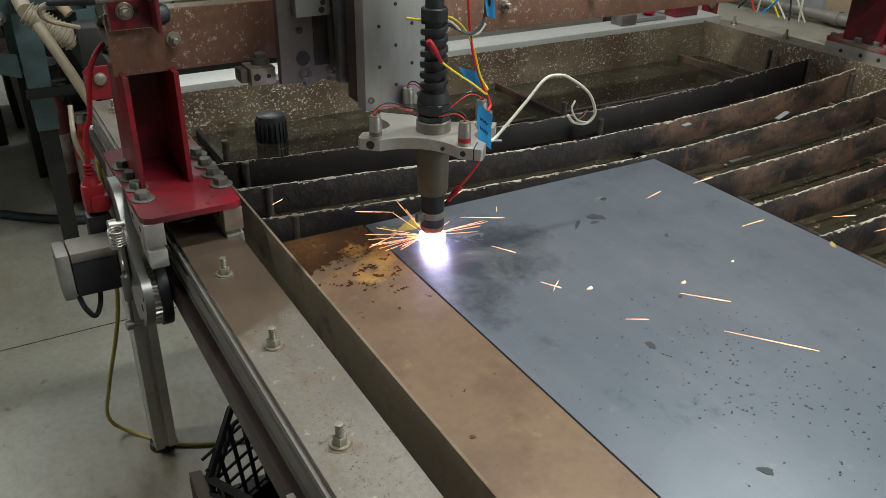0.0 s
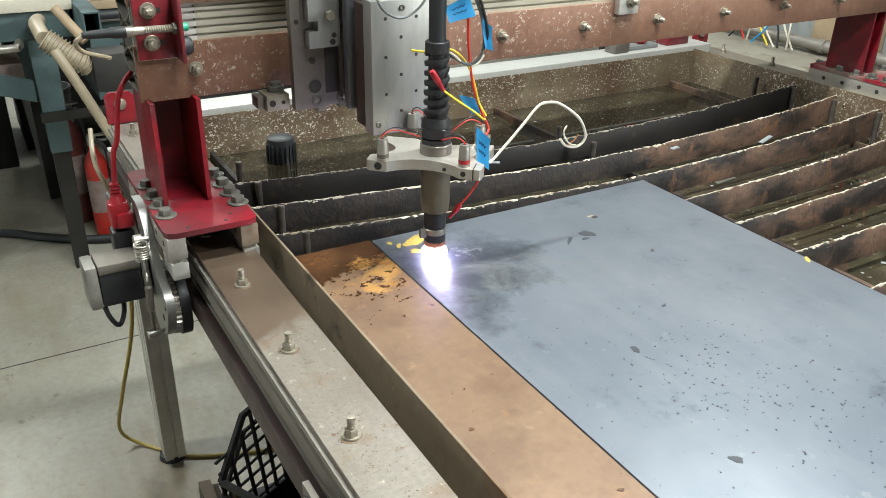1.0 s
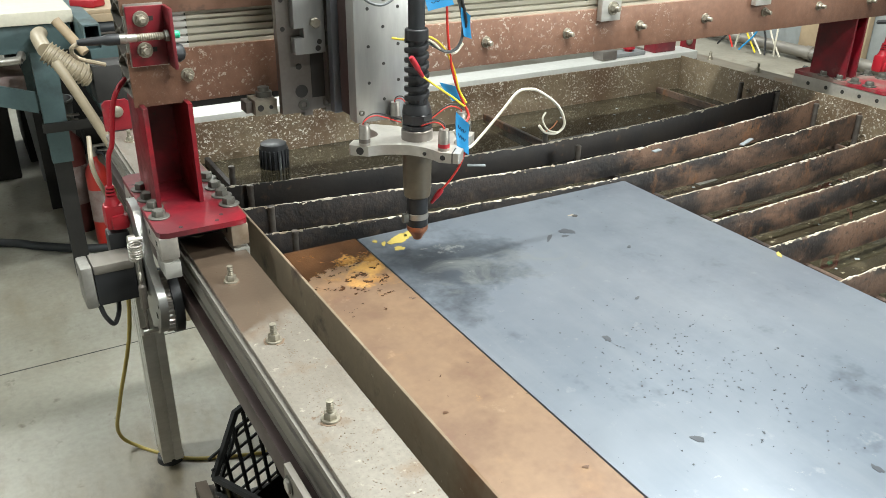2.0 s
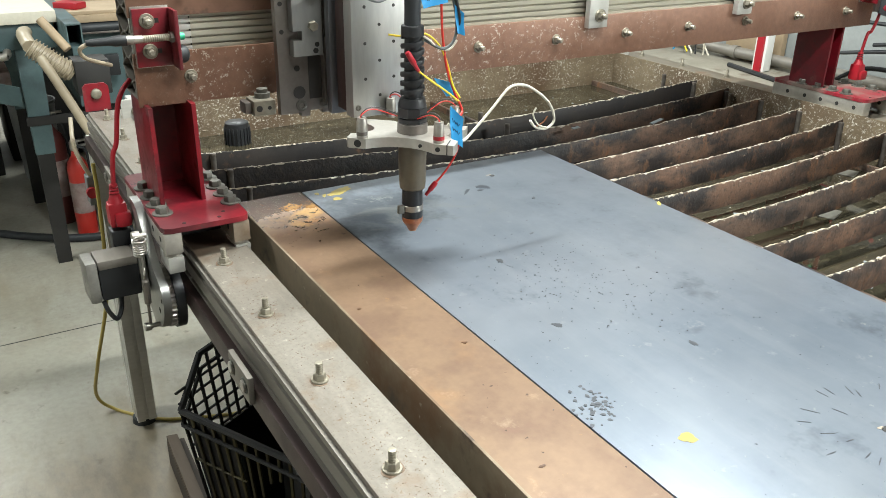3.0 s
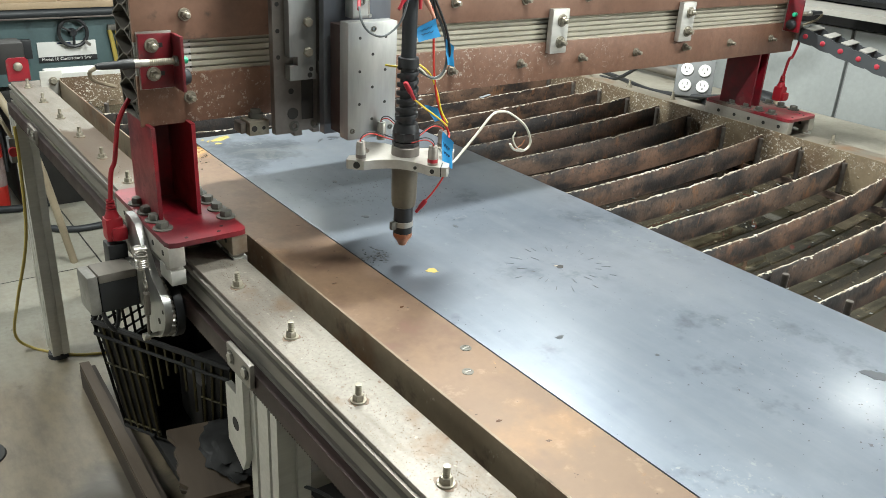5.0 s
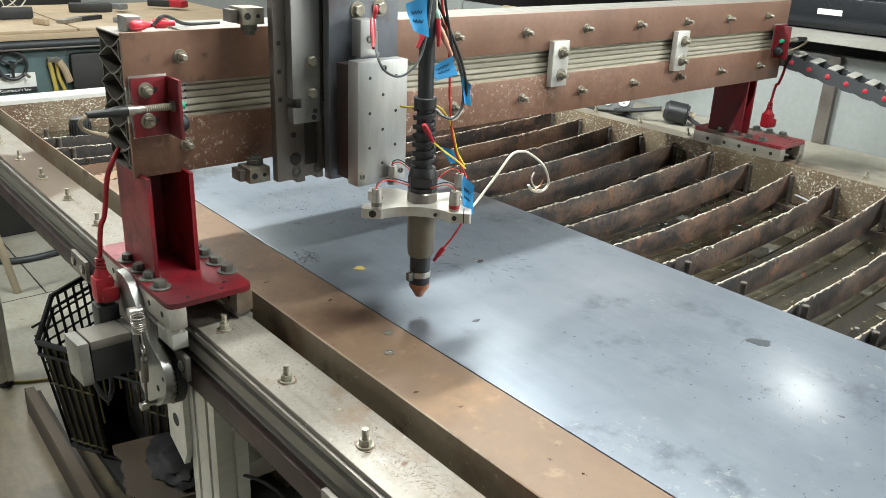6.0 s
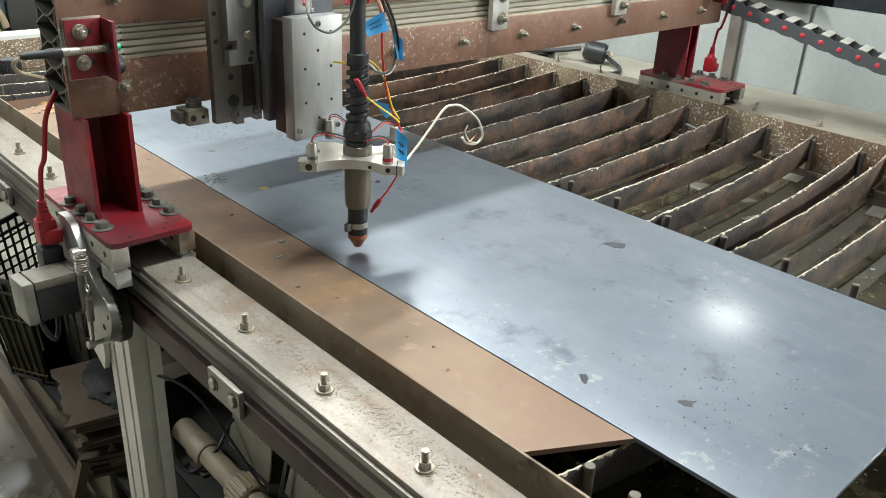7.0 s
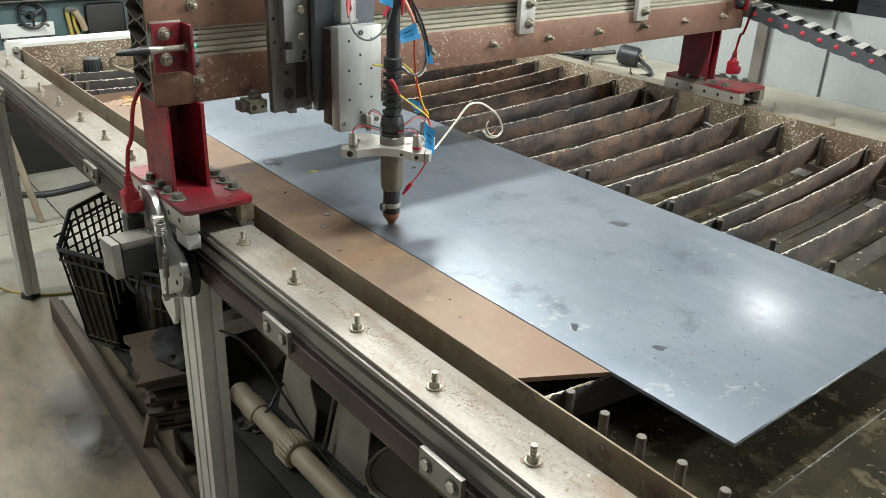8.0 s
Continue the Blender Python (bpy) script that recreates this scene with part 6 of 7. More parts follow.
part("brace", prism(bm_new(), [(-0.245, 0.56), (-0.245, 0.625), (-0.62, 0.7445), (-0.80, 0.7445)], 1.812, 1.824, "y"), M["green"], stand)
part("tie_bar", box(bm_new(), -0.245, -0.02, 1.79, 1.80, 0.50, 0.530, 0.002), M["dark"], stand)
part("grab_rail", tube(bm_new(), [(-0.75, 1.75, 0.735), (-0.32, 1.75, 0.735), (-0.27, 1.75, 0.74), (-0.262, 1.78, 0.745)], 0.012, 12), M["steel"], stand, "bright steel grab rail")
tagged(part("paper_pad", box(bm_new(), -0.40, -0.26, 1.90, 2.1, 0.60, 0.66, 0.004), M["label"]), "thick pale paper pad on the stand", "papers")
tagged(part("square_tube", prism(bm_new(), [(-0.105, 0.775), (-0.060, 0.775), (-0.060, 0.845), (-0.105, 0.845), (-0.105, 0.841), (-0.064, 0.841), (-0.064, 0.779), (-0.101, 0.779), (-0.101, 0.8405), (-0.105, 0.8405)], 1.60, 2.7, "y"), M["green"]), "open blue-green square tube beside the stand", "square tube")
bin_ = part("waste_bin", lathe(bm_new(), (-0.15, 2.84, 0.0), (0, 0, 1), [(0, 0.075), (0.33, 0.095), (0.335, 0.10), (0.345, 0.10), (0.345, 0.092), (0.02, 0.072)], 26), M["grey_plastic"])
tagged(bin_, "grey plastic bin on the floor behind the stand", "bin")
hose_pts = [(-0.215, 1.52, 0.80), (-0.185, 1.51, 0.775), (-0.155, 1.50, 0.750), (-0.118, 1.50, 0.722)]
hp = spline(hose_pts, 8)
hb = bm_new()
tube(hb, hose_pts, 0.026, 16, 8)
rh = part("ribbed_hose", hb, M["cream_pipe"])
tagged(rh, "ribbed cream dust hose hanging from the stand", "hose")
for k in range(0, len(hp) - 1, 2):
    part("hose_rib", lathe(bm_new(), hp[k], hp[k + 1] - hp[k], [(0, 0.0265), (0.0012, 0.0315), (0.0032, 0.0315), (0.0045, 0.0265)], 18), M["cream_pipe"], rh)
part("hose_hanger", tube(bm_new(), [(-0.215, 1.53, 0.80), (-0.22, 1.62, 0.82), (-0.2, 1.79, 0.80)], 0.02, 12), M["cream_pipe"], rh)
tagged(part("cream_pole", tube(bm_new(), [(-0.205, 1.42, 0.79), (-0.180, 1.40, 0.735), (-0.125, 1.38, 0.60), (-0.05, 1.36, 0.40), (0.02, 1.35, 0.0)], 0.013, 14), M["cream_pipe"]), "cream plastic pipe bent down to the floor", "pipe")
part("hose_handle", tube(bm_new(), [(-0.175, 1.55, 0.872), (-0.120, 1.50, 0.79)], 0.013, 14, 1, False), M["tan"], rh, "tan wooden handle")
part("hose_box", box(bm_new(), -0.115, -0.02, 1.46, 1.56, 0.66, 0.76, 0.004), M["dark"], rh)
tagged(part("switch_box", box(bm_new(), 0.02, 0.075, 1.84, 1.868, 0.63, 0.70, 0.003), M["black"]), "black switch box with green and red buttons", "switch box")

# ---- table saw behind the end beam ----
saw = thing("table_saw", "blue-green contractor's table saw with tools on top", "table saw")
part("saw_body", box(bm_new(), -0.06, 0.95, 1.90, 2.4, 0.52, 0.770, 0.004), M["green"], saw)
part("saw_top", box(bm_new(), -0.12, 1.4, 1.86, 2.9, 0.806, 0.830, 0.003), M["tan"], saw, "tan saw table and boards")
for k in range(3):
    part("top_board", box(bm_new(), -0.10 + 0.30 * k, 0.19 + 0.30 * k, 1.87, 2.7, 0.8303, 0.842, 0.002), M["tan"], saw)
part("fence_rail", tube(bm_new(), [(-0.3, 1.87, 0.788), (1.4, 1.87, 0.788)], 0.017, 16, 1, False), M["rubber"], saw, "black tubular fence rail")
part("rail_shelf", box(bm_new(), -0.3, 1.4, 1.85, 1.90, 0.7705, 0.7765, 0.001), M["dark_steel"], saw)
part("saw_stand", box(bm_new(), -0.02, 0.9, 1.95, 2.35, 0.0, 0.5195, 0.004), M["dark"], saw)
sign = part("maker_plate", box(bm_new(), 0.104, 0.318, 1.8955, 1.8995, 0.622, 0.678, 0.0005), M["white_plastic"], saw, "white maker's plate with a black strip")
part("plate_strip", box(bm_new(), 0.104, 0.318, 1.8945, 1.8985, 0.602, 0.6215, 0.0004), M["black"], sign)
part("plate_logo", box(bm_new(), 0.175, 0.225, 1.8948, 1.8954, 0.668, 0.675, 0.0001), M["ink"], sign)


def lettering(text, size, material, parent, m, name="lettering"):
    cu = bpy.data.curves.new(name, "FONT")
    cu.body, cu.size, cu.extrude, cu.align_x = text, size, 0.0003, "LEFT"
    tmp = bpy.data.objects.new(name, cu)
    scene.collection.objects.link(tmp)
    me = bpy.data.meshes.new_from_object(tmp.evaluated_get(bpy.context.evaluated_depsgraph_get()))
    bpy.data.objects.remove(tmp)
    me.materials.clear()
    me.materials.append(material)
    ob = new(name, me)
    ob.parent = parent
    ob.matrix_basis = m
    return ob


lettering("Model 10 Contractor's Saw", 0.0162, M["white_plastic"], sign, pose(0.114, 1.8938, 0.6075, 90))
wheel = part("hand_wheel", tube(bm_new(), [(0.235 + 0.052 * math.cos(2 * math.pi * k / 24), 1.878, 0.712 + 0.052 * math.sin(2 * math.pi * k / 24)) for k in range(25)], 0.007, 8, 1, False), M["black"], saw, "black hand wheel")
part("wheel_hub", lathe(bm_new(), (0.235, 1.899, 0.712), (0, -1, 0), [(0, 0.016), (0.03, 0.012)], 14), M["black"], wheel)
for a_ in (0.5, 2.6, 4.7):
    part("wheel_spoke", tube(bm_new(), [(0.235, 1.875, 0.712), (0.235 + 0.05 * math.cos(a_), 1.878, 0.712 + 0.05 * math.sin(a_))], 0.005, 6, 1, False), M["black"], wheel)
part("wheel_handle", tube(bm_new(), [(0.275, 1.872, 0.678), (0.285, 1.85, 0.668)], 0.006, 8, 1, False), M["steel"], wheel)
pl = part("hand_pliers", tube(bm_new(), [(0.372, 1.884, 0.715), (0.380, 1.884, 0.660), (0.386, 1.884, 0.60), (0.384, 1.884, 0.565)], 0.0085, 10), M["yellow"])
tagged(pl, "yellow-handled pliers hanging on the saw", "pliers")
part("plier_handle", tube(bm_new(), [(0.400, 1.884, 0.715), (0.402, 1.884, 0.655), (0.418, 1.884, 0.60), (0.416, 1.884, 0.565)], 0.0075, 10), M["yellow"], pl)
part("plier_jaw", box(bm_new(), 0.366, 0.408, 1.878, 1.890, 0.712, 0.735, 0.002), M["bolt_dark"], pl)
gl = part("work_glove", tube(bm_new(), [(0.405, 1.870, 0.72), (0.425, 1.868, 0.68), (0.438, 1.870, 0.635)], 0.014, 10), M["tan"])
tagged(gl, "tan work glove hanging on the saw", "glove")
bag = part("dark_tool_bag", box(bm_new(), 0.45, 0.62, 1.87, 1.8985, 0.54, 0.745, 0.02), M["dark"])
tagged(bag, "dark tool bag hanging on the saw", "bag")
rnd = random.Random(5)
for k in range(16):
    x, y = rnd.uniform(-0.05, 1.2), rnd.uniform(1.92, 2.6)
    l, w, h = rnd.uniform(0.06, 0.22), rnd.uniform(0.02, 0.06), rnd.uniform(0.015, 0.05)
    mat = ("dark", "tan", "steel", "black", "grey_plastic", "red_plastic")[k % 6]
    ob = part("hand_tool", box(bm_new(), -l / 2, l / 2, -w / 2, w / 2, 0, h, min(w, h) * 0.25), M[mat], None, "", pose(x, y, 0.8423, 0, 0, rnd.uniform(0, 180)))
    tagged(ob, "loose hand tool lying on the saw table", "tool", "tools on the saw table")
fan = thing("shop_fan", "white wire-guarded workshop fan on the bench", "fan")
for r in (0.03, 0.06, 0.09, 0.12, 0.15):
    part("fan_ring", tube(bm_new(), [(0.30 + r * math.cos(2 * math.pi * k / 32), 2.30 + 0.02 * (1 - r / 0.15), 1.0 + r * math.sin(2 * math.pi * k / 32)) for k in range(33)], 0.003, 6, 1, False), M["white_wire"], fan)
for k in range(20):
    a_ = 2 * math.pi * k / 20
    part("fan_wire", tube(bm_new(), [(0.30, 2.315, 1.0), (0.30 + 0.15 * math.cos(a_), 2.30, 1.0 + 0.15 * math.sin(a_))], 0.002, 5, 1, False), M["white_wire"], fan)
part("fan_motor", lathe(bm_new(), (0.30, 2.33, 1.0), (0, 1, 0), [(0, 0.03), (0.06, 0.04), (0.10, 0.03)], 18), M["grey_plastic"], fan)
part("fan_stand", box(bm_new(), 0.22, 0.38, 2.30, 2.42, 0.8423, 0.86, 0.004), M["grey_plastic"], fan)
part("fan_neck", box(bm_new(), 0.285, 0.315, 2.35, 2.38, 0.86, 0.99, 0.003), M["grey_plastic"], fan)

# plain dark boxes added as a backdrop for the dark mass at the back
for k, (x0, x1, y0, y1, h, lab) in enumerate(((-1.6, -0.3, 2.9, 3.5, 1.5, "tall plain dark box at the back"), (-0.25, 0.9, 3.1, 3.6, 1.1, "low plain dark box at the back"), (1.72, 3.0, 0.9, 1.6, 1.7, "plain dark box beyond the partition"), (2.7, 3.4, -2.6, 0.8, 1.9, "tall plain dark box beyond the desk"))):
    tagged(part("backdrop_box", box(bm_new(), x0, x1, y0, y1, 0.0, h, 0.01), M["dark"]), lab, "cupboard")

# ---- wires, tape flags and connectors on the torch head ----
def wire(name, pts, r, mat, parent, label=""):
    return part(name, tube(bm_new(), pts, r, 7, 6), M[mat], parent, label)


def flag(pts, parent, mat="blue_tape", ink=True):
    """A folded piece of tape, slightly curled, with pen strokes."""
    a, b, c, d = (Vector(p) for p in pts)
    nrm = (b - a).cross(d - a).normalized()
    bm = bm_new()
    grid = []
    for i in range(7):
        row = []
        for j in range(7):
            s, t_ = i / 6, j / 6
            p = a.lerp(b, s).lerp(d.lerp(c, s), t_) + nrm * (0.0022 * math.sin(3.2 * s + 1.1) + 0.0014 * math.sin(4.5 * t_))
            row.append(p)
        grid.append(row)
    for off in (0.0002, -0.0002):
        vs = [[bm.verts.new(p + nrm * off) for p in row] for row in grid]
        for i in range(6):
            for j in range(6):
                q = (vs[i][j], vs[i + 1][j], vs[i + 1][j + 1], vs[i][j + 1])
                bm.faces.new(q if off > 0 else q[::-1])
    f = part("tape_flag", bm, M[mat], parent, "blue masking tape flag")
    if ink:
        for k in range(2):
            t_ = 0.36 + 0.26 * k
            stroke = []
            for m_ in range(7):
                s = 0.22 + 0.09 * m_
                stroke.append(a.lerp(b, s).lerp(d.lerp(c, s), t_ + (0.05 if m_ % 2 else -0.05)) + nrm * (0.0022 * math.sin(3.2 * s + 1.1) + 0.0014 * math.sin(4.5 * t_)) - nrm * 0.0005)
            part("pen_stroke", tube(bm_new(), stroke, 0.0004, 4, 2), M["ink"], f)
            part("pen_stroke", tube(bm_new(), [p + nrm * 0.001 for p in stroke], 0.0004, 4, 2), M["ink"], f)
    return f


def spade(p, q, parent, mat="red_plastic"):
    p, q = Vector(p), Vector(q)
    d = q - p
    n_ = d.length
    return part("spade_connector", lathe(bm_new(), p, d, [(0, 0.0026), (n_ * 0.1, 0.0034), (n_ * 0.55, 0.0034), (n_ * 0.65, 0.0025), (n_, 0.0021)], 12), M[mat], parent, "insulated crimp connector")


spade((0.021, -0.100, 1.079), (0.036, -0.100, 1.056), head)
wire("signal_wire", [(0.036, -0.1, 1.056), (0.053, -0.1, 1.043), (0.076, -0.099, 1.027), (0.090, -0.098, 1.016), (0.098, -0.09, 1.012)], 0.0012, "yellow_wire", head, "yellow signal wire")
wire("signal_wire", [(0.050, -0.068, 1.092), (0.064, -0.07, 1.091), (0.081, -0.07, 1.077), (0.093, -0.07, 1.054), (0.1, -0.072, 1.028), (0.106, -0.08, 1.012)], 0.0012, "yellow_wire", head, "yellow signal wire")
wire("signal_wire", [(0.050, -0.066, 1.094), (0.066, -0.07, 1.085), (0.079, -0.07, 1.074), (0.095, -0.07, 1.071), (0.106, -0.07, 1.081)], 0.0015, "white_wire", head, "cream signal wire")
wire("signal_wire", [(0.020, -0.056, 1.092), (0.030, -0.058, 1.090), (0.040, -0.06, 1.089)], 0.0013, "yellow_wire", head)
wire("signal_wire", [(0.073, -0.07, 1.19), (0.082, -0.07, 1.142), (0.085, -0.07, 1.094), (0.092, -0.07, 1.05), (0.103, -0.07, 1.02), (0.112, -0.076, 0.996), (0.104, -0.084, 0.990)], 0.0015, "red_wire", head, "red signal wire")
wire("signal_wire", [(0.045, -0.072, 1.225), (0.071, -0.075, 1.176), (0.093, -0.075, 1.138), (0.102, -0.075, 1.107), (0.099, -0.075, 1.083), (0.086, -0.072, 1.073), (0.066, -0.068, 1.082), (0.05, -0.064, 1.092)], 0.0019, "grey_wire", head, "dark grey signal wire")
wire("signal_wire", [(0.047, -0.072, 1.23), (0.075, -0.078, 1.178), (0.096, -0.078, 1.138), (0.1045, -0.078, 1.107), (0.103, -0.076, 1.09)], 0.0018, "black", head)
wire("signal_wire", [(-0.031, -0.075, 1.168), (-0.035, -0.088, 1.153), (-0.025, -0.091, 1.140), (-0.006, -0.093, 1.136), (0.016, -0.094, 1.152), (0.027, -0.094, 1.185), (0.036, -0.09, 1.23)], 0.0014, "grey_wire", head, "thin grey wire loop")
spade((-0.003, -0.030, 1.190), (-0.024, -0.062, 1.163), head)
spade((0.006, -0.025, 1.204), (-0.001, -0.03, 1.191), head)
spade((0.030, -0.090, 1.190), (0.012, -0.095, 1.166), head)
spade((0.047, -0.088, 1.195), (0.044, -0.094, 1.165), head)
spade((0.052, -0.085, 1.185), (0.072, -0.085, 1.152), head, "peach")
spade((0.045, -0.085, 1.205), (0.052, -0.085, 1.186), head, "pale_green")
wire("signal_wire", [(0.042, -0.08, 1.30), (0.044, -0.085, 1.24), (0.045, -0.086, 1.205)], 0.0017, "white_wire", head)
wire("signal_wire", [(0.048, -0.08, 1.30), (0.052, -0.083, 1.25), (0.056, -0.083, 1.21), (0.073, -0.07, 1.19)], 0.0016, "red_wire", head)
wire("signal_wire", [(0.051, -0.075, 1.30), (0.058, -0.08, 1.24), (0.066, -0.08, 1.20), (0.08, -0.08, 1.15)], 0.0016, "black", head)
flag(((-0.010, -0.103, 1.214), (0.016, -0.103, 1.222), (0.019, -0.103, 1.178), (0.000, -0.103, 1.186)), head)
flag(((0.052, -0.078, 1.139), (0.078, -0.078, 1.151), (0.086, -0.078, 1.128), (0.055, -0.078, 1.122)), head)
flag(((0.097, -0.080, 1.124), (0.108, -0.080, 1.114), (0.109, -0.080, 1.088), (0.101, -0.080, 1.091)), head, "blue_tape", False)
flag(((0.079, -0.064, 1.036), (0.099, -0.064, 1.030), (0.107, -0.064, 1.013), (0.097, -0.064, 1.011)), head, "blue_tape", False)
flag(((0.068, -0.122, 1.016), (0.084, -0.122, 1.000), (0.083, -0.122, 0.964), (0.069, -0.122, 0.976)), head)
# bare cream pair with a curled end
pair = wire("loose_lead", [(0.070, -0.112, 0.992), (0.080, -0.114, 0.976), (0.092, -0.112, 0.968), (0.108, -0.11, 0.978), (0.135, -0.11, 1.003), (0.158, -0.11, 1.025), (0.175, -0.11, 1.0275), (0.192, -0.11, 1.022), (0.221, -0.11, 1.001), (0.233, -0.11, 0.977), (0.222, -0.11, 0.966), (0.203, -0.11, 0.970), (0.193, -0.111, 0.980)], 0.0017, "white_wire", head, "loose cream lead with a curled end")
wire("bare_strand", [(0.221, -0.1105, 0.967), (0.206, -0.112, 0.973), (0.197, -0.112, 0.987), (0.201, -0.112, 0.996)], 0.0011, "white_wire", pair)
wire("bare_strand", [(0.203, -0.1105, 0.970), (0.213, -0.113, 0.976), (0.219, -0.113, 0.983)], 0.0008, "copper", pair)
for a_, b_, c_ in (((-0.0255, -0.0735, 1.0015), (-0.010, -0.074, 1.012), (0.020, -0.078, 1.001)), ((0.0455, -0.132, 1.0015), (0.040, -0.122, 1.010), (0.036, -0.098, 1.000)), ((0.048, -0.006, 1.0015), (0.052, -0.02, 1.010), (0.050, -0.058, 1.000)), ((0.0985, -0.080, 1.0015), (0.082, -0.080, 1.012), (0.060, -0.078, 1.000))):
    for k, mat in enumerate(("red_wire", "black")):
        o = Vector((0.0012, 0.0012, 0.001)) * (k * 2 - 1)
        wire("magnet_wire", [Vector(a_) - Vector((0, 0, 0.004)), Vector(a_) + o + Vector((0, 0, 0.005)), Vector(b_) + o, Vector(c_) + o], 0.0007, mat, head)
wire("ground_wire", [(0.090, -0.108, 0.966), (0.086, -0.102, 0.945), (0.075, -0.096, 0.924), (0.062, -0.092, 0.909)], 0.0013, "red_wire", head, "red ground wire")
spade((0.066, -0.093, 0.913), (0.054, -0.088, 0.896), head)
part("torch_stud", lathe(bm_new(), (0.103, -0.066, 0.981), (0.74, -0.67, 0), [(0, 0.003), (0.010, 0.003), (0.010, 0.006), (0.016, 0.006)], 12), M["bolt_dark"], head)

# plasma arc under the nozzle; it draws back into the torch when the cut ends
arc_bm = bm_new()
bmesh.ops.create_icosphere(arc_bm, subdivisions=3, radius=0.0155)
bmesh.ops.scale(arc_bm, vec=(1.0, 1.0, 0.72), verts=arc_bm.verts[:])
lathe(arc_bm, (0, 0, -0.064), (0, 0, 1), [(0, 0.002), (0.006, 0.0045), (0.040, 0.005)], 12)
arc = part("plasma_arc", arc_bm, M["arc"], head, "blinding blue-white plasma arc")

# ---- marks on the sheet, the strip and the rail ----
def blotch(name, x, y, rx, ry, seed, mat, parent, z=SHEET, turn=0.0, rough=0.35, n_=22, h=0.0003, label=""):
    r_ = random.Random(seed)
    ph = [r_.uniform(0, 6.28) for _ in range(4)]
    pts = []
    for k in range(n_):
        a_ = 2 * math.pi * k / n_
        q = 1 + rough * (0.5 * math.sin(2 * a_ + ph[0]) + 0.35 * math.sin(3 * a_ + ph[1]) + 0.3 * math.sin(5 * a_ + ph[2]) + 0.2 * math.sin(9 * a_ + ph[3]))
        px, py = rx * q * math.cos(a_), ry * q * math.sin(a_)
        c, s = math.cos(radians(turn)), math.sin(radians(turn))
        pts.append((x + px * c - py * s, y + px * s + py * c))
    return part(name, prism(bm_new(), pts, z, z + h), M[mat], parent, label)


for x, y, rx, ry, sd in ((0.048, -0.026, 0.016, 0.011, 1), (0.066, -0.018, 0.009, 0.006, 2), (0.024, -0.030, 0.006, 0.003, 3), (0.036, -0.052, 0.005, 0.008, 4), (0.017, -0.018, 0.005, 0.003, 5), (0.0645, -0.733, 0.009, 0.006, 6), (0.4535, -0.30, 0.0025, 0.009, 7)):
    blotch("paint_mark", x, y, rx, ry, sd, "yellow", sheet, turn=sd * 20, label="yellow marker paint")
for x, y, rx, ry, sd in ((0.258, -0.112, 0.010, 0.008, 11), (0.247, -0.123, 0.005, 0.003, 12), (0.225, -0.118, 0.010, 0.003, 13), (0.127, -0.352, 0.0055, 0.004, 14), (0.088, -0.519, 0.006, 0.004, 15), (0.344, -1.214, 0.013, 0.011, 16), (0.086, -1.493, 0.007, 0.006, 17),
                         (0.215, -0.30, 0.004, 0.002, 18), (0.30, -0.19, 0.005, 0.002, 19), (0.19, -0.62, 0.006, 0.003, 20), (0.26, -1.36, 0.003, 0.002, 21), (0.21, -1.28, 0.002, 0.002, 22), (0.09, -0.96, 0.006, 0.003, 23), (0.16, -1.05, 0.003, 0.002, 24), (0.04, -1.40, 0.008, 0.005, 25)):
    blotch("oil_spot", x, y, rx, ry, sd, "oil", sheet, turn=sd * 31)
for x, y, rx, ry, sd in ((0.301, -0.075, 0.0045, 0.004, 31), (0.230, -0.814, 0.0055, 0.005, 32)):
    blotch("pierce_hole", x, y, rx, ry, sd, "slot_black", sheet, rough=0.2)
    blotch("bright_rim", x - 0.003, y + 0.005, 0.004, 0.0015, sd + 5, "slag", sheet)
r_ = random.Random(3)
for k in range(26):
    a_ = 2 * math.pi * k / 26 + r_.uniform(-0.1, 0.1)
    d_ = r_.uniform(0.040, 0.075)
    blotch("spatter_streak", 0.230 + d_ * math.cos(a_), -0.814 + d_ * math.sin(a_), r_.uniform(0.004, 0.008), 0.0007, 50 + k, "oil", sheet, turn=math.degrees(a_), n_=8)


def flecks(name, mat, parent, z, spots, seed, label=""):
    """Many tiny flat flecks round the given places, joined: x, y, spread x, spread y, count, size."""
    rr = random.Random(seed)
    bm = bm_new()
    for x, y, sx, sy, n_, size in spots:
        for _ in range(n_):
            px, py = x + rr.gauss(0, sx), y + rr.gauss(0, sy)
            s_ = size * rr.uniform(0.4, 1.5)
            a_ = rr.uniform(0, 6.28)
            k = rr.randint(4, 6)
            zt = z + 0.00015 + 0.0005 * rr.random()
            vs = [bm.verts.new((px + s_ * rr.uniform(0.6, 1.3) * math.cos(a_ + 6.283 * i / k), py + s_ * rr.uniform(0.6, 1.3) * math.sin(a_ + 6.283 * i / k), zt)) for i in range(k)]
            ve = [bm.verts.new((v.co.x, v.co.y, z - 0.0004)) for v in vs]
            bm.faces.new(vs)
            for i in range(k):
                bm.faces.new((vs[i], ve[i], ve[(i + 1) % k], vs[(i + 1) % k]))
    return part(name, bm, M[mat], parent, label, kind="stuff")


flecks("dark_grit", "oil", sheet, SHEET, [(0.025, -0.655, 0.010, 0.012, 60, 0.0020), (0.15, -0.40, 0.05, 0.06, 120, 0.0009), (0.20, -0.50, 0.06, 0.06, 120, 0.0009), (0.28, -1.30, 0.06, 0.12, 150, 0.0008), (0.13, -1.50, 0.05, 0.05, 110, 0.0009)], 6, "dark grit and spatter")
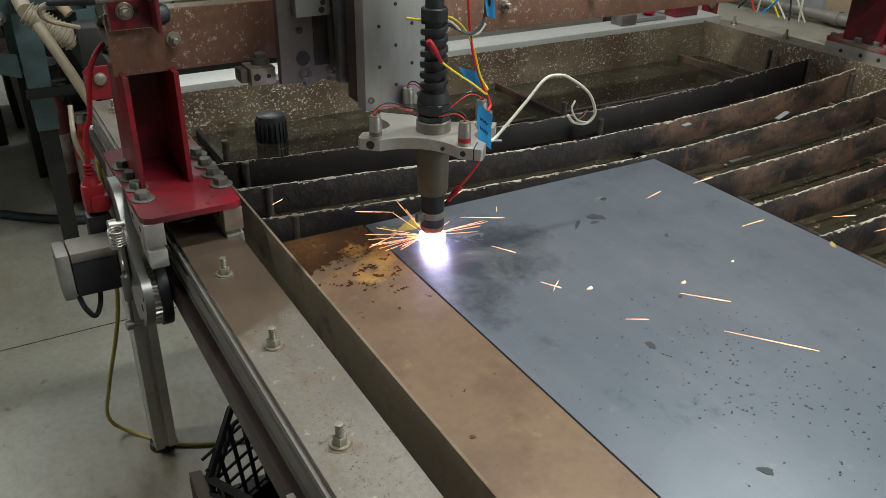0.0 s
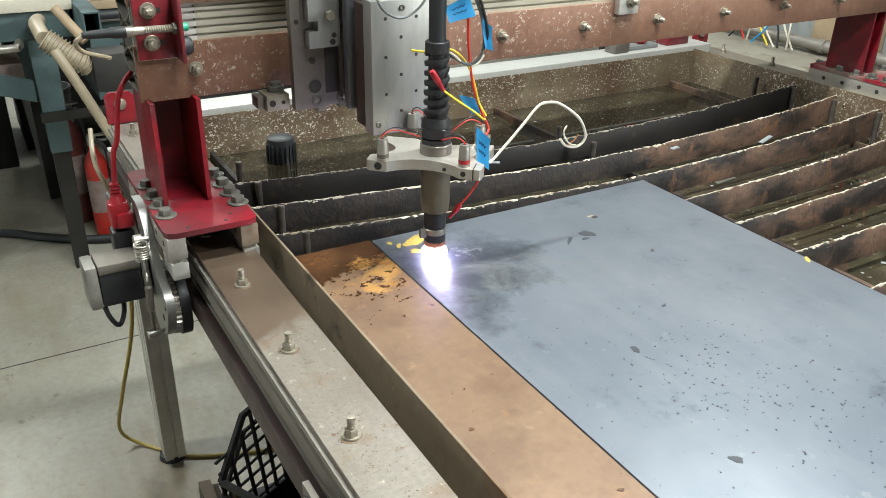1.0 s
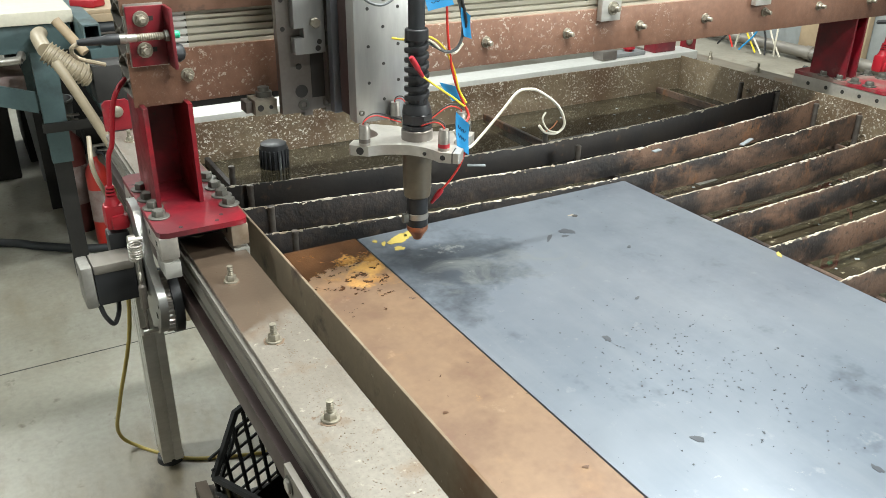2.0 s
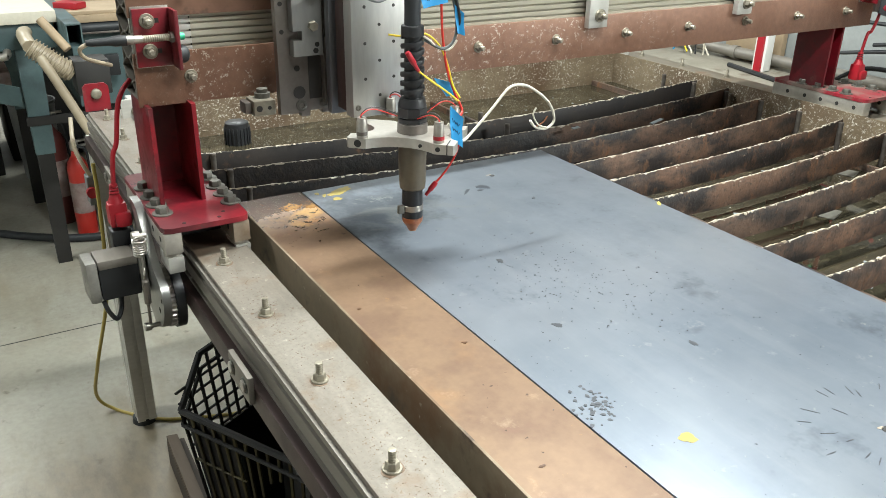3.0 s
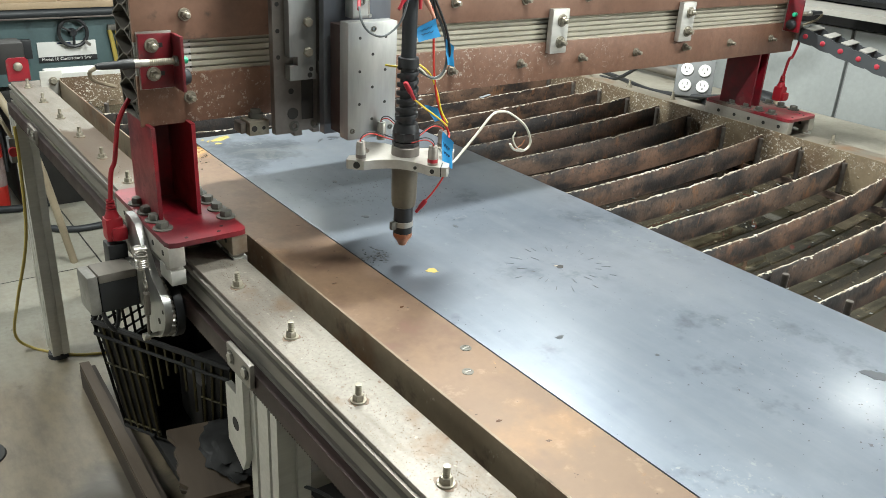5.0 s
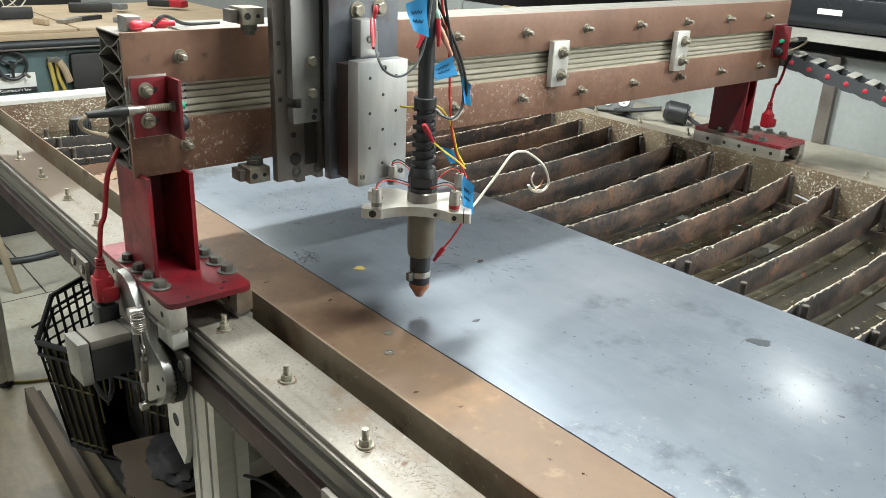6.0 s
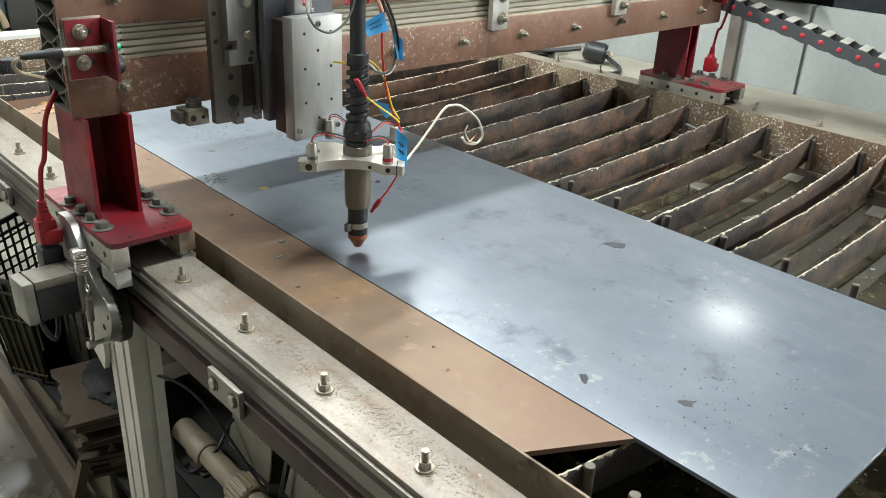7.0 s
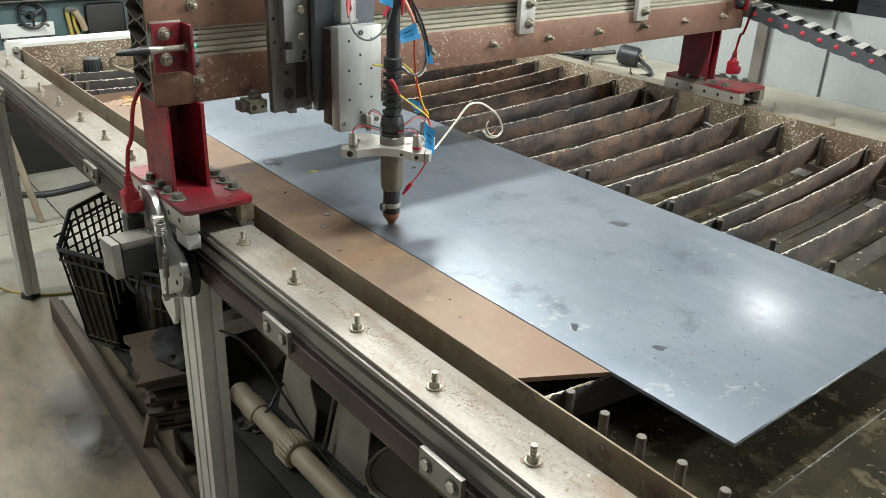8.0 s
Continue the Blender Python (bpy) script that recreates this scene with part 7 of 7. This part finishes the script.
# strip: screw heads and spots
for x, y in ((-0.022, -0.921), (-0.051, -0.962)):
    sc = part("screw_mark", lathe(bm_new(), (x, y, SHEET - 0.0004), (0, 0, 1), [(0, 0.0068), (0.0008, 0.0068), (0.0009, 0.0050), (0.0004, 0.0046)], 18), M["bolt_dark"], rust_plate, "countersunk screw head")
    part("screw_slot", box(bm_new(), x - 0.0042, x + 0.0042, y - 0.0008, y + 0.0008, SHEET + 0.00005, SHEET + 0.0006), M["steel"], sc)
for k, (x, y) in enumerate(((-0.07, -0.70), (-0.03, -0.80), (-0.08, -1.05), (-0.06, -1.30), (-0.02, -0.50), (-0.085, -0.38))):
    blotch("oil_spot", x, y, 0.003, 0.0018, 90 + k, "wet_rust", rust_plate, SHEET - 0.0001)
# rail: rust speckle
strip_a = [o for o in rail_a.children if o.name.startswith("rail_strip")][0]
flecks("rust_speckle", "wet_speck", strip_a, 0.815, [(-0.165, -1.20, 0.010, 0.12, 900, 0.0005), (-0.162, -1.42, 0.010, 0.12, 900, 0.0005), (-0.168, -0.75, 0.010, 0.14, 300, 0.0005), (-0.17, -0.30, 0.010, 0.12, 200, 0.0005)], 9, "rust speckle")

# rust stains round the rail bolts
for k in range(-4, 14):
    blotch("bolt_rust", -0.177, -0.028 - 0.1521 * k, 0.0098, 0.0105, 300 + k, "wet_speck", strip_a, 0.815, rough=0.25, n_=20)

# scale flecks on the tank walls and dross on the water
rr = random.Random(21)
bm = bm_new()
for _ in range(1500):
    side_ = rr.random()
    if side_ < 0.55:
        p = Vector((1.1348, rr.uniform(-1.6, 0.55), 0.757 + 0.078 * rr.random() ** 0.6))
    else:
        p = Vector((rr.uniform(-0.1, 1.1), 0.5668, 0.757 + 0.072 * rr.random() ** 0.6))
    r = 0.0005 + 0.0020 * rr.random() ** 3
    nugget(bm, rr, p.x, p.y, p.z, r)
part("scale_flecks", bm, M["slag"], table, "pale scale flecks", kind="stuff")
bm = bm_new()
for _ in range(260):
    x, y = rr.uniform(0.5, 1.1), rr.uniform(-1.6, 0.5)
    r = rr.uniform(0.0012, 0.0045)
    k = rr.randint(4, 6)
    vs = [bm.verts.new((x + r * rr.uniform(0.5, 1.4) * math.cos(6.283 * i / k), y + r * rr.uniform(0.5, 1.4) * math.sin(6.283 * i / k), WATER + 0.0004)) for i in range(k)]
    bm.faces.new(vs)
scum = part("floating_dross", bm, M["dust"])
tagged(scum, "pale dross specks floating on the water", "dross", kind="stuff")
for k, (x, y, l, a_) in enumerate(((0.80, 0.06, 0.05, 20), (0.30, 0.185, 0.03, -30), (0.62, 0.10, 0.02, 10), (1.0, -0.93, 0.05, 65), (0.95, -0.55, 0.03, 30))):
    tagged(part("metal_sliver", box(bm_new(), -l / 2, l / 2, -0.004, 0.004, -0.001, 0.001, 0.0005), M["dust"], None, "", pose(x, y, 0.8135, 3, 0, a_)), "pale cut-off metal sliver lying on the slats", "metal sliver", "cut-off slivers")

rp_ = random.Random(33)
for k, (x, y, l, w) in enumerate(((1.09, -0.865, 0.05, 0.03), (1.04, -1.15, 0.06, 0.035), (1.08, -1.02, 0.035, 0.03), (0.86, -0.93, 0.05, 0.03), (0.95, -0.50, 0.045, 0.03), (0.80, -0.36, 0.05, 0.025), (1.02, -0.24, 0.04, 0.03), (0.76, -1.22, 0.05, 0.03), (0.98, -1.34, 0.06, 0.03), (0.70, 0.06, 0.05, 0.03))):
    tagged(part("cut_out_plate", box(bm_new(), -l / 2, l / 2, -w / 2, w / 2, -0.0015, 0.0012, 0.0004), M["dull_plate"], None, "", pose(x, y, WATER, 0, 0, rp_.uniform(-25, 25))), "dull grey cut-out plate lying in the water", "metal offcut", "cut-outs in the tank")

# ---- flying sparks ----
SPARKS = [((0.280, -0.180, 0.872), 0.030, 15), ((0.347, -0.189, 0.880), 0.034, 4), ((0.327, -0.283, 0.870), 0.034, 0), ((0.169, -0.368, 0.868), 0.045, -48), ((0.160, -0.449, 0.872), 0.075, -52), ((0.070, -0.270, 0.858), 0.022, -60), ((0.082, -0.262, 0.850), 0.020, 40),
          ((0.409, -0.331, 0.880), 0.028, -20), ((0.108, -0.348, 0.852), 0.022, -30), ((-0.100, 0.010, 0.868), 0.018, 30), ((0.131, -0.083, 0.846), 0.016, 60), ((0.280, -0.303, 0.845), 0.004, 0), ((0.203, -0.311, 0.845), 0.006, 0), ((0.111, -0.278, 0.847), 0.007, 0), ((0.44, -0.36, 0.87), 0.03, -5),
          ((0.085, -0.055, 0.86), 0.05, 25), ((0.0, -0.03, 0.85), 0.045, 150), ((0.10, -0.10, 0.85), 0.05, -30), ((-0.02, -0.09, 0.845), 0.04, 200), ((0.09, -0.16, 0.84), 0.03, -60)]
spark_obs = []
for k, (p, l, a_) in enumerate(SPARKS):
    w_ = 0.0004 if l > 0.01 else l * 0.22
    bm = lathe(bm_new(), (-l / 2, 0, 0), (1, 0, 0), [(0, 0.0001), (l * 0.3, w_ * 0.5), (l * 0.8, w_), (l, w_ * 0.3)], 6)
    s_ = part("spark", bm, M["spark"])
    tagged(s_, "glowing orange-white spark flying off the cut", "spark", "sparks from the cut")
    spark_obs.append((s_, Vector(p), a_))

# a burst of thin sparks leaving the nozzle
rb = random.Random(77)
burst_obs = []
for k in range(26):
    l = rb.uniform(0.03, 0.075)
    bm = lathe(bm_new(), (-l / 2, 0, 0), (1, 0, 0), [(0, 0.00005), (l * 0.5, 0.00012), (l * 0.85, 0.0002), (l, 0.00005)], 5)
    s_ = part("spark", bm, M["spark"])
    tagged(s_, "glowing orange-white spark flying off the cut", "spark", "sparks from the cut")
    burst_obs.append((s_, rb.uniform(-35, 215), rb.uniform(-4, 16), l, rb.uniform(0.25, 1.0), rb.uniform(-1, 1)))


# ---- movement ----
GANTRY_Y = [(0.0, 0.0), (1.7, 0.0), (2.0, -0.004), (2.3, -0.047), (2.8, -0.1493), (3.0, -0.1945), (3.5, -0.2995), (4.0, -0.4025), (4.2, -0.4437), (5.3, -0.6775),
            (5.5, -0.7200), (6.0, -0.8246), (6.4, -0.9120), (6.6, -0.9335), (7.0, -0.9352), (8.0, -0.9350)]
HEAD = [(0.0, 0.008, -0.022), (1.7, 0.008, -0.022), (2.1, 0.005, 0.001), (2.8, 0.003, 0.003), (3.5, 0.003, 0.003), (4.2, 0.002, 0.001), (5.5, 0.002, 0.001), (6.0, 0.0, 0.0), (6.5, 0.0, -0.001), (7.0, -0.001, -0.018), (7.5, -0.002, -0.022), (8.0, -0.002, -0.025)]


def motions():
    walk(gantry, [(t, pose(0, y, 0)) for t, y in GANTRY_Y])
    walk(head, [(t, pose(x, 0, z)) for t, x, z in HEAD])
    walk(carriage, [(t, pose(x, 0, 0)) for t, x, z in HEAD])
    lit, off = pose(TX, TY, 0.8500), pose(TX, TY, 0.936)
    walk(arc, [(0.0, lit), (1.07, lit), (1.17, off), (8.0, off)])
    for k, (ob, p, a) in enumerate(spark_obs):
        left = p.x < 0.02
        fall = Vector((-0.055, 0.335 + 0.002 * k, 0.70)) if left else Vector((0.62 + 0.018 * k, p.y - 0.06 - 0.012 * k, 0.70))
        mid = p.lerp(fall, 0.45) + Vector((0, 0, 0.10))
        q = pose(0, 0, 0, 0, 0, a)
        rest = Matrix.Translation(fall) @ q
        walk(ob, [(0.0, Matrix.Translation(p) @ q), (0.1 + 0.01 * (k % 5), Matrix.Translation(mid) @ q), (0.25 + 0.012 * (k % 7), rest), (8.0, rest)])
    for k, (ob, turn, rise, l, reach, spread) in enumerate(burst_obs):
        q = pose(0, 0, 0, 0, -rise, turn)
        start = Matrix.Translation((TX, TY, 0.832)) @ q @ pose(0.006 + l * 0.5, 0, 0)
        aim = Vector((-0.62 - 0.10 * spread, -0.55 + 0.22 * spread, 0.10)).normalized()
        flight = Vector((TX, TY, 0.84)) + aim * 0.55 * reach
        fall = Vector((-0.06 + 0.03 * spread, 0.30 + 0.012 * (k % 6), 0.70))
        spin = aim.to_track_quat("X", "Z").to_matrix().to_4x4()
        rest = Matrix.Translation(fall) @ q
        walk(ob, [(0.0, start), (0.06, start), (0.1, Matrix.Translation(flight) @ spin), (0.14, Matrix.Translation(flight + aim * 0.08) @ spin), (0.24 + 0.01 * (k % 5), rest), (8.0, rest)])


motions()
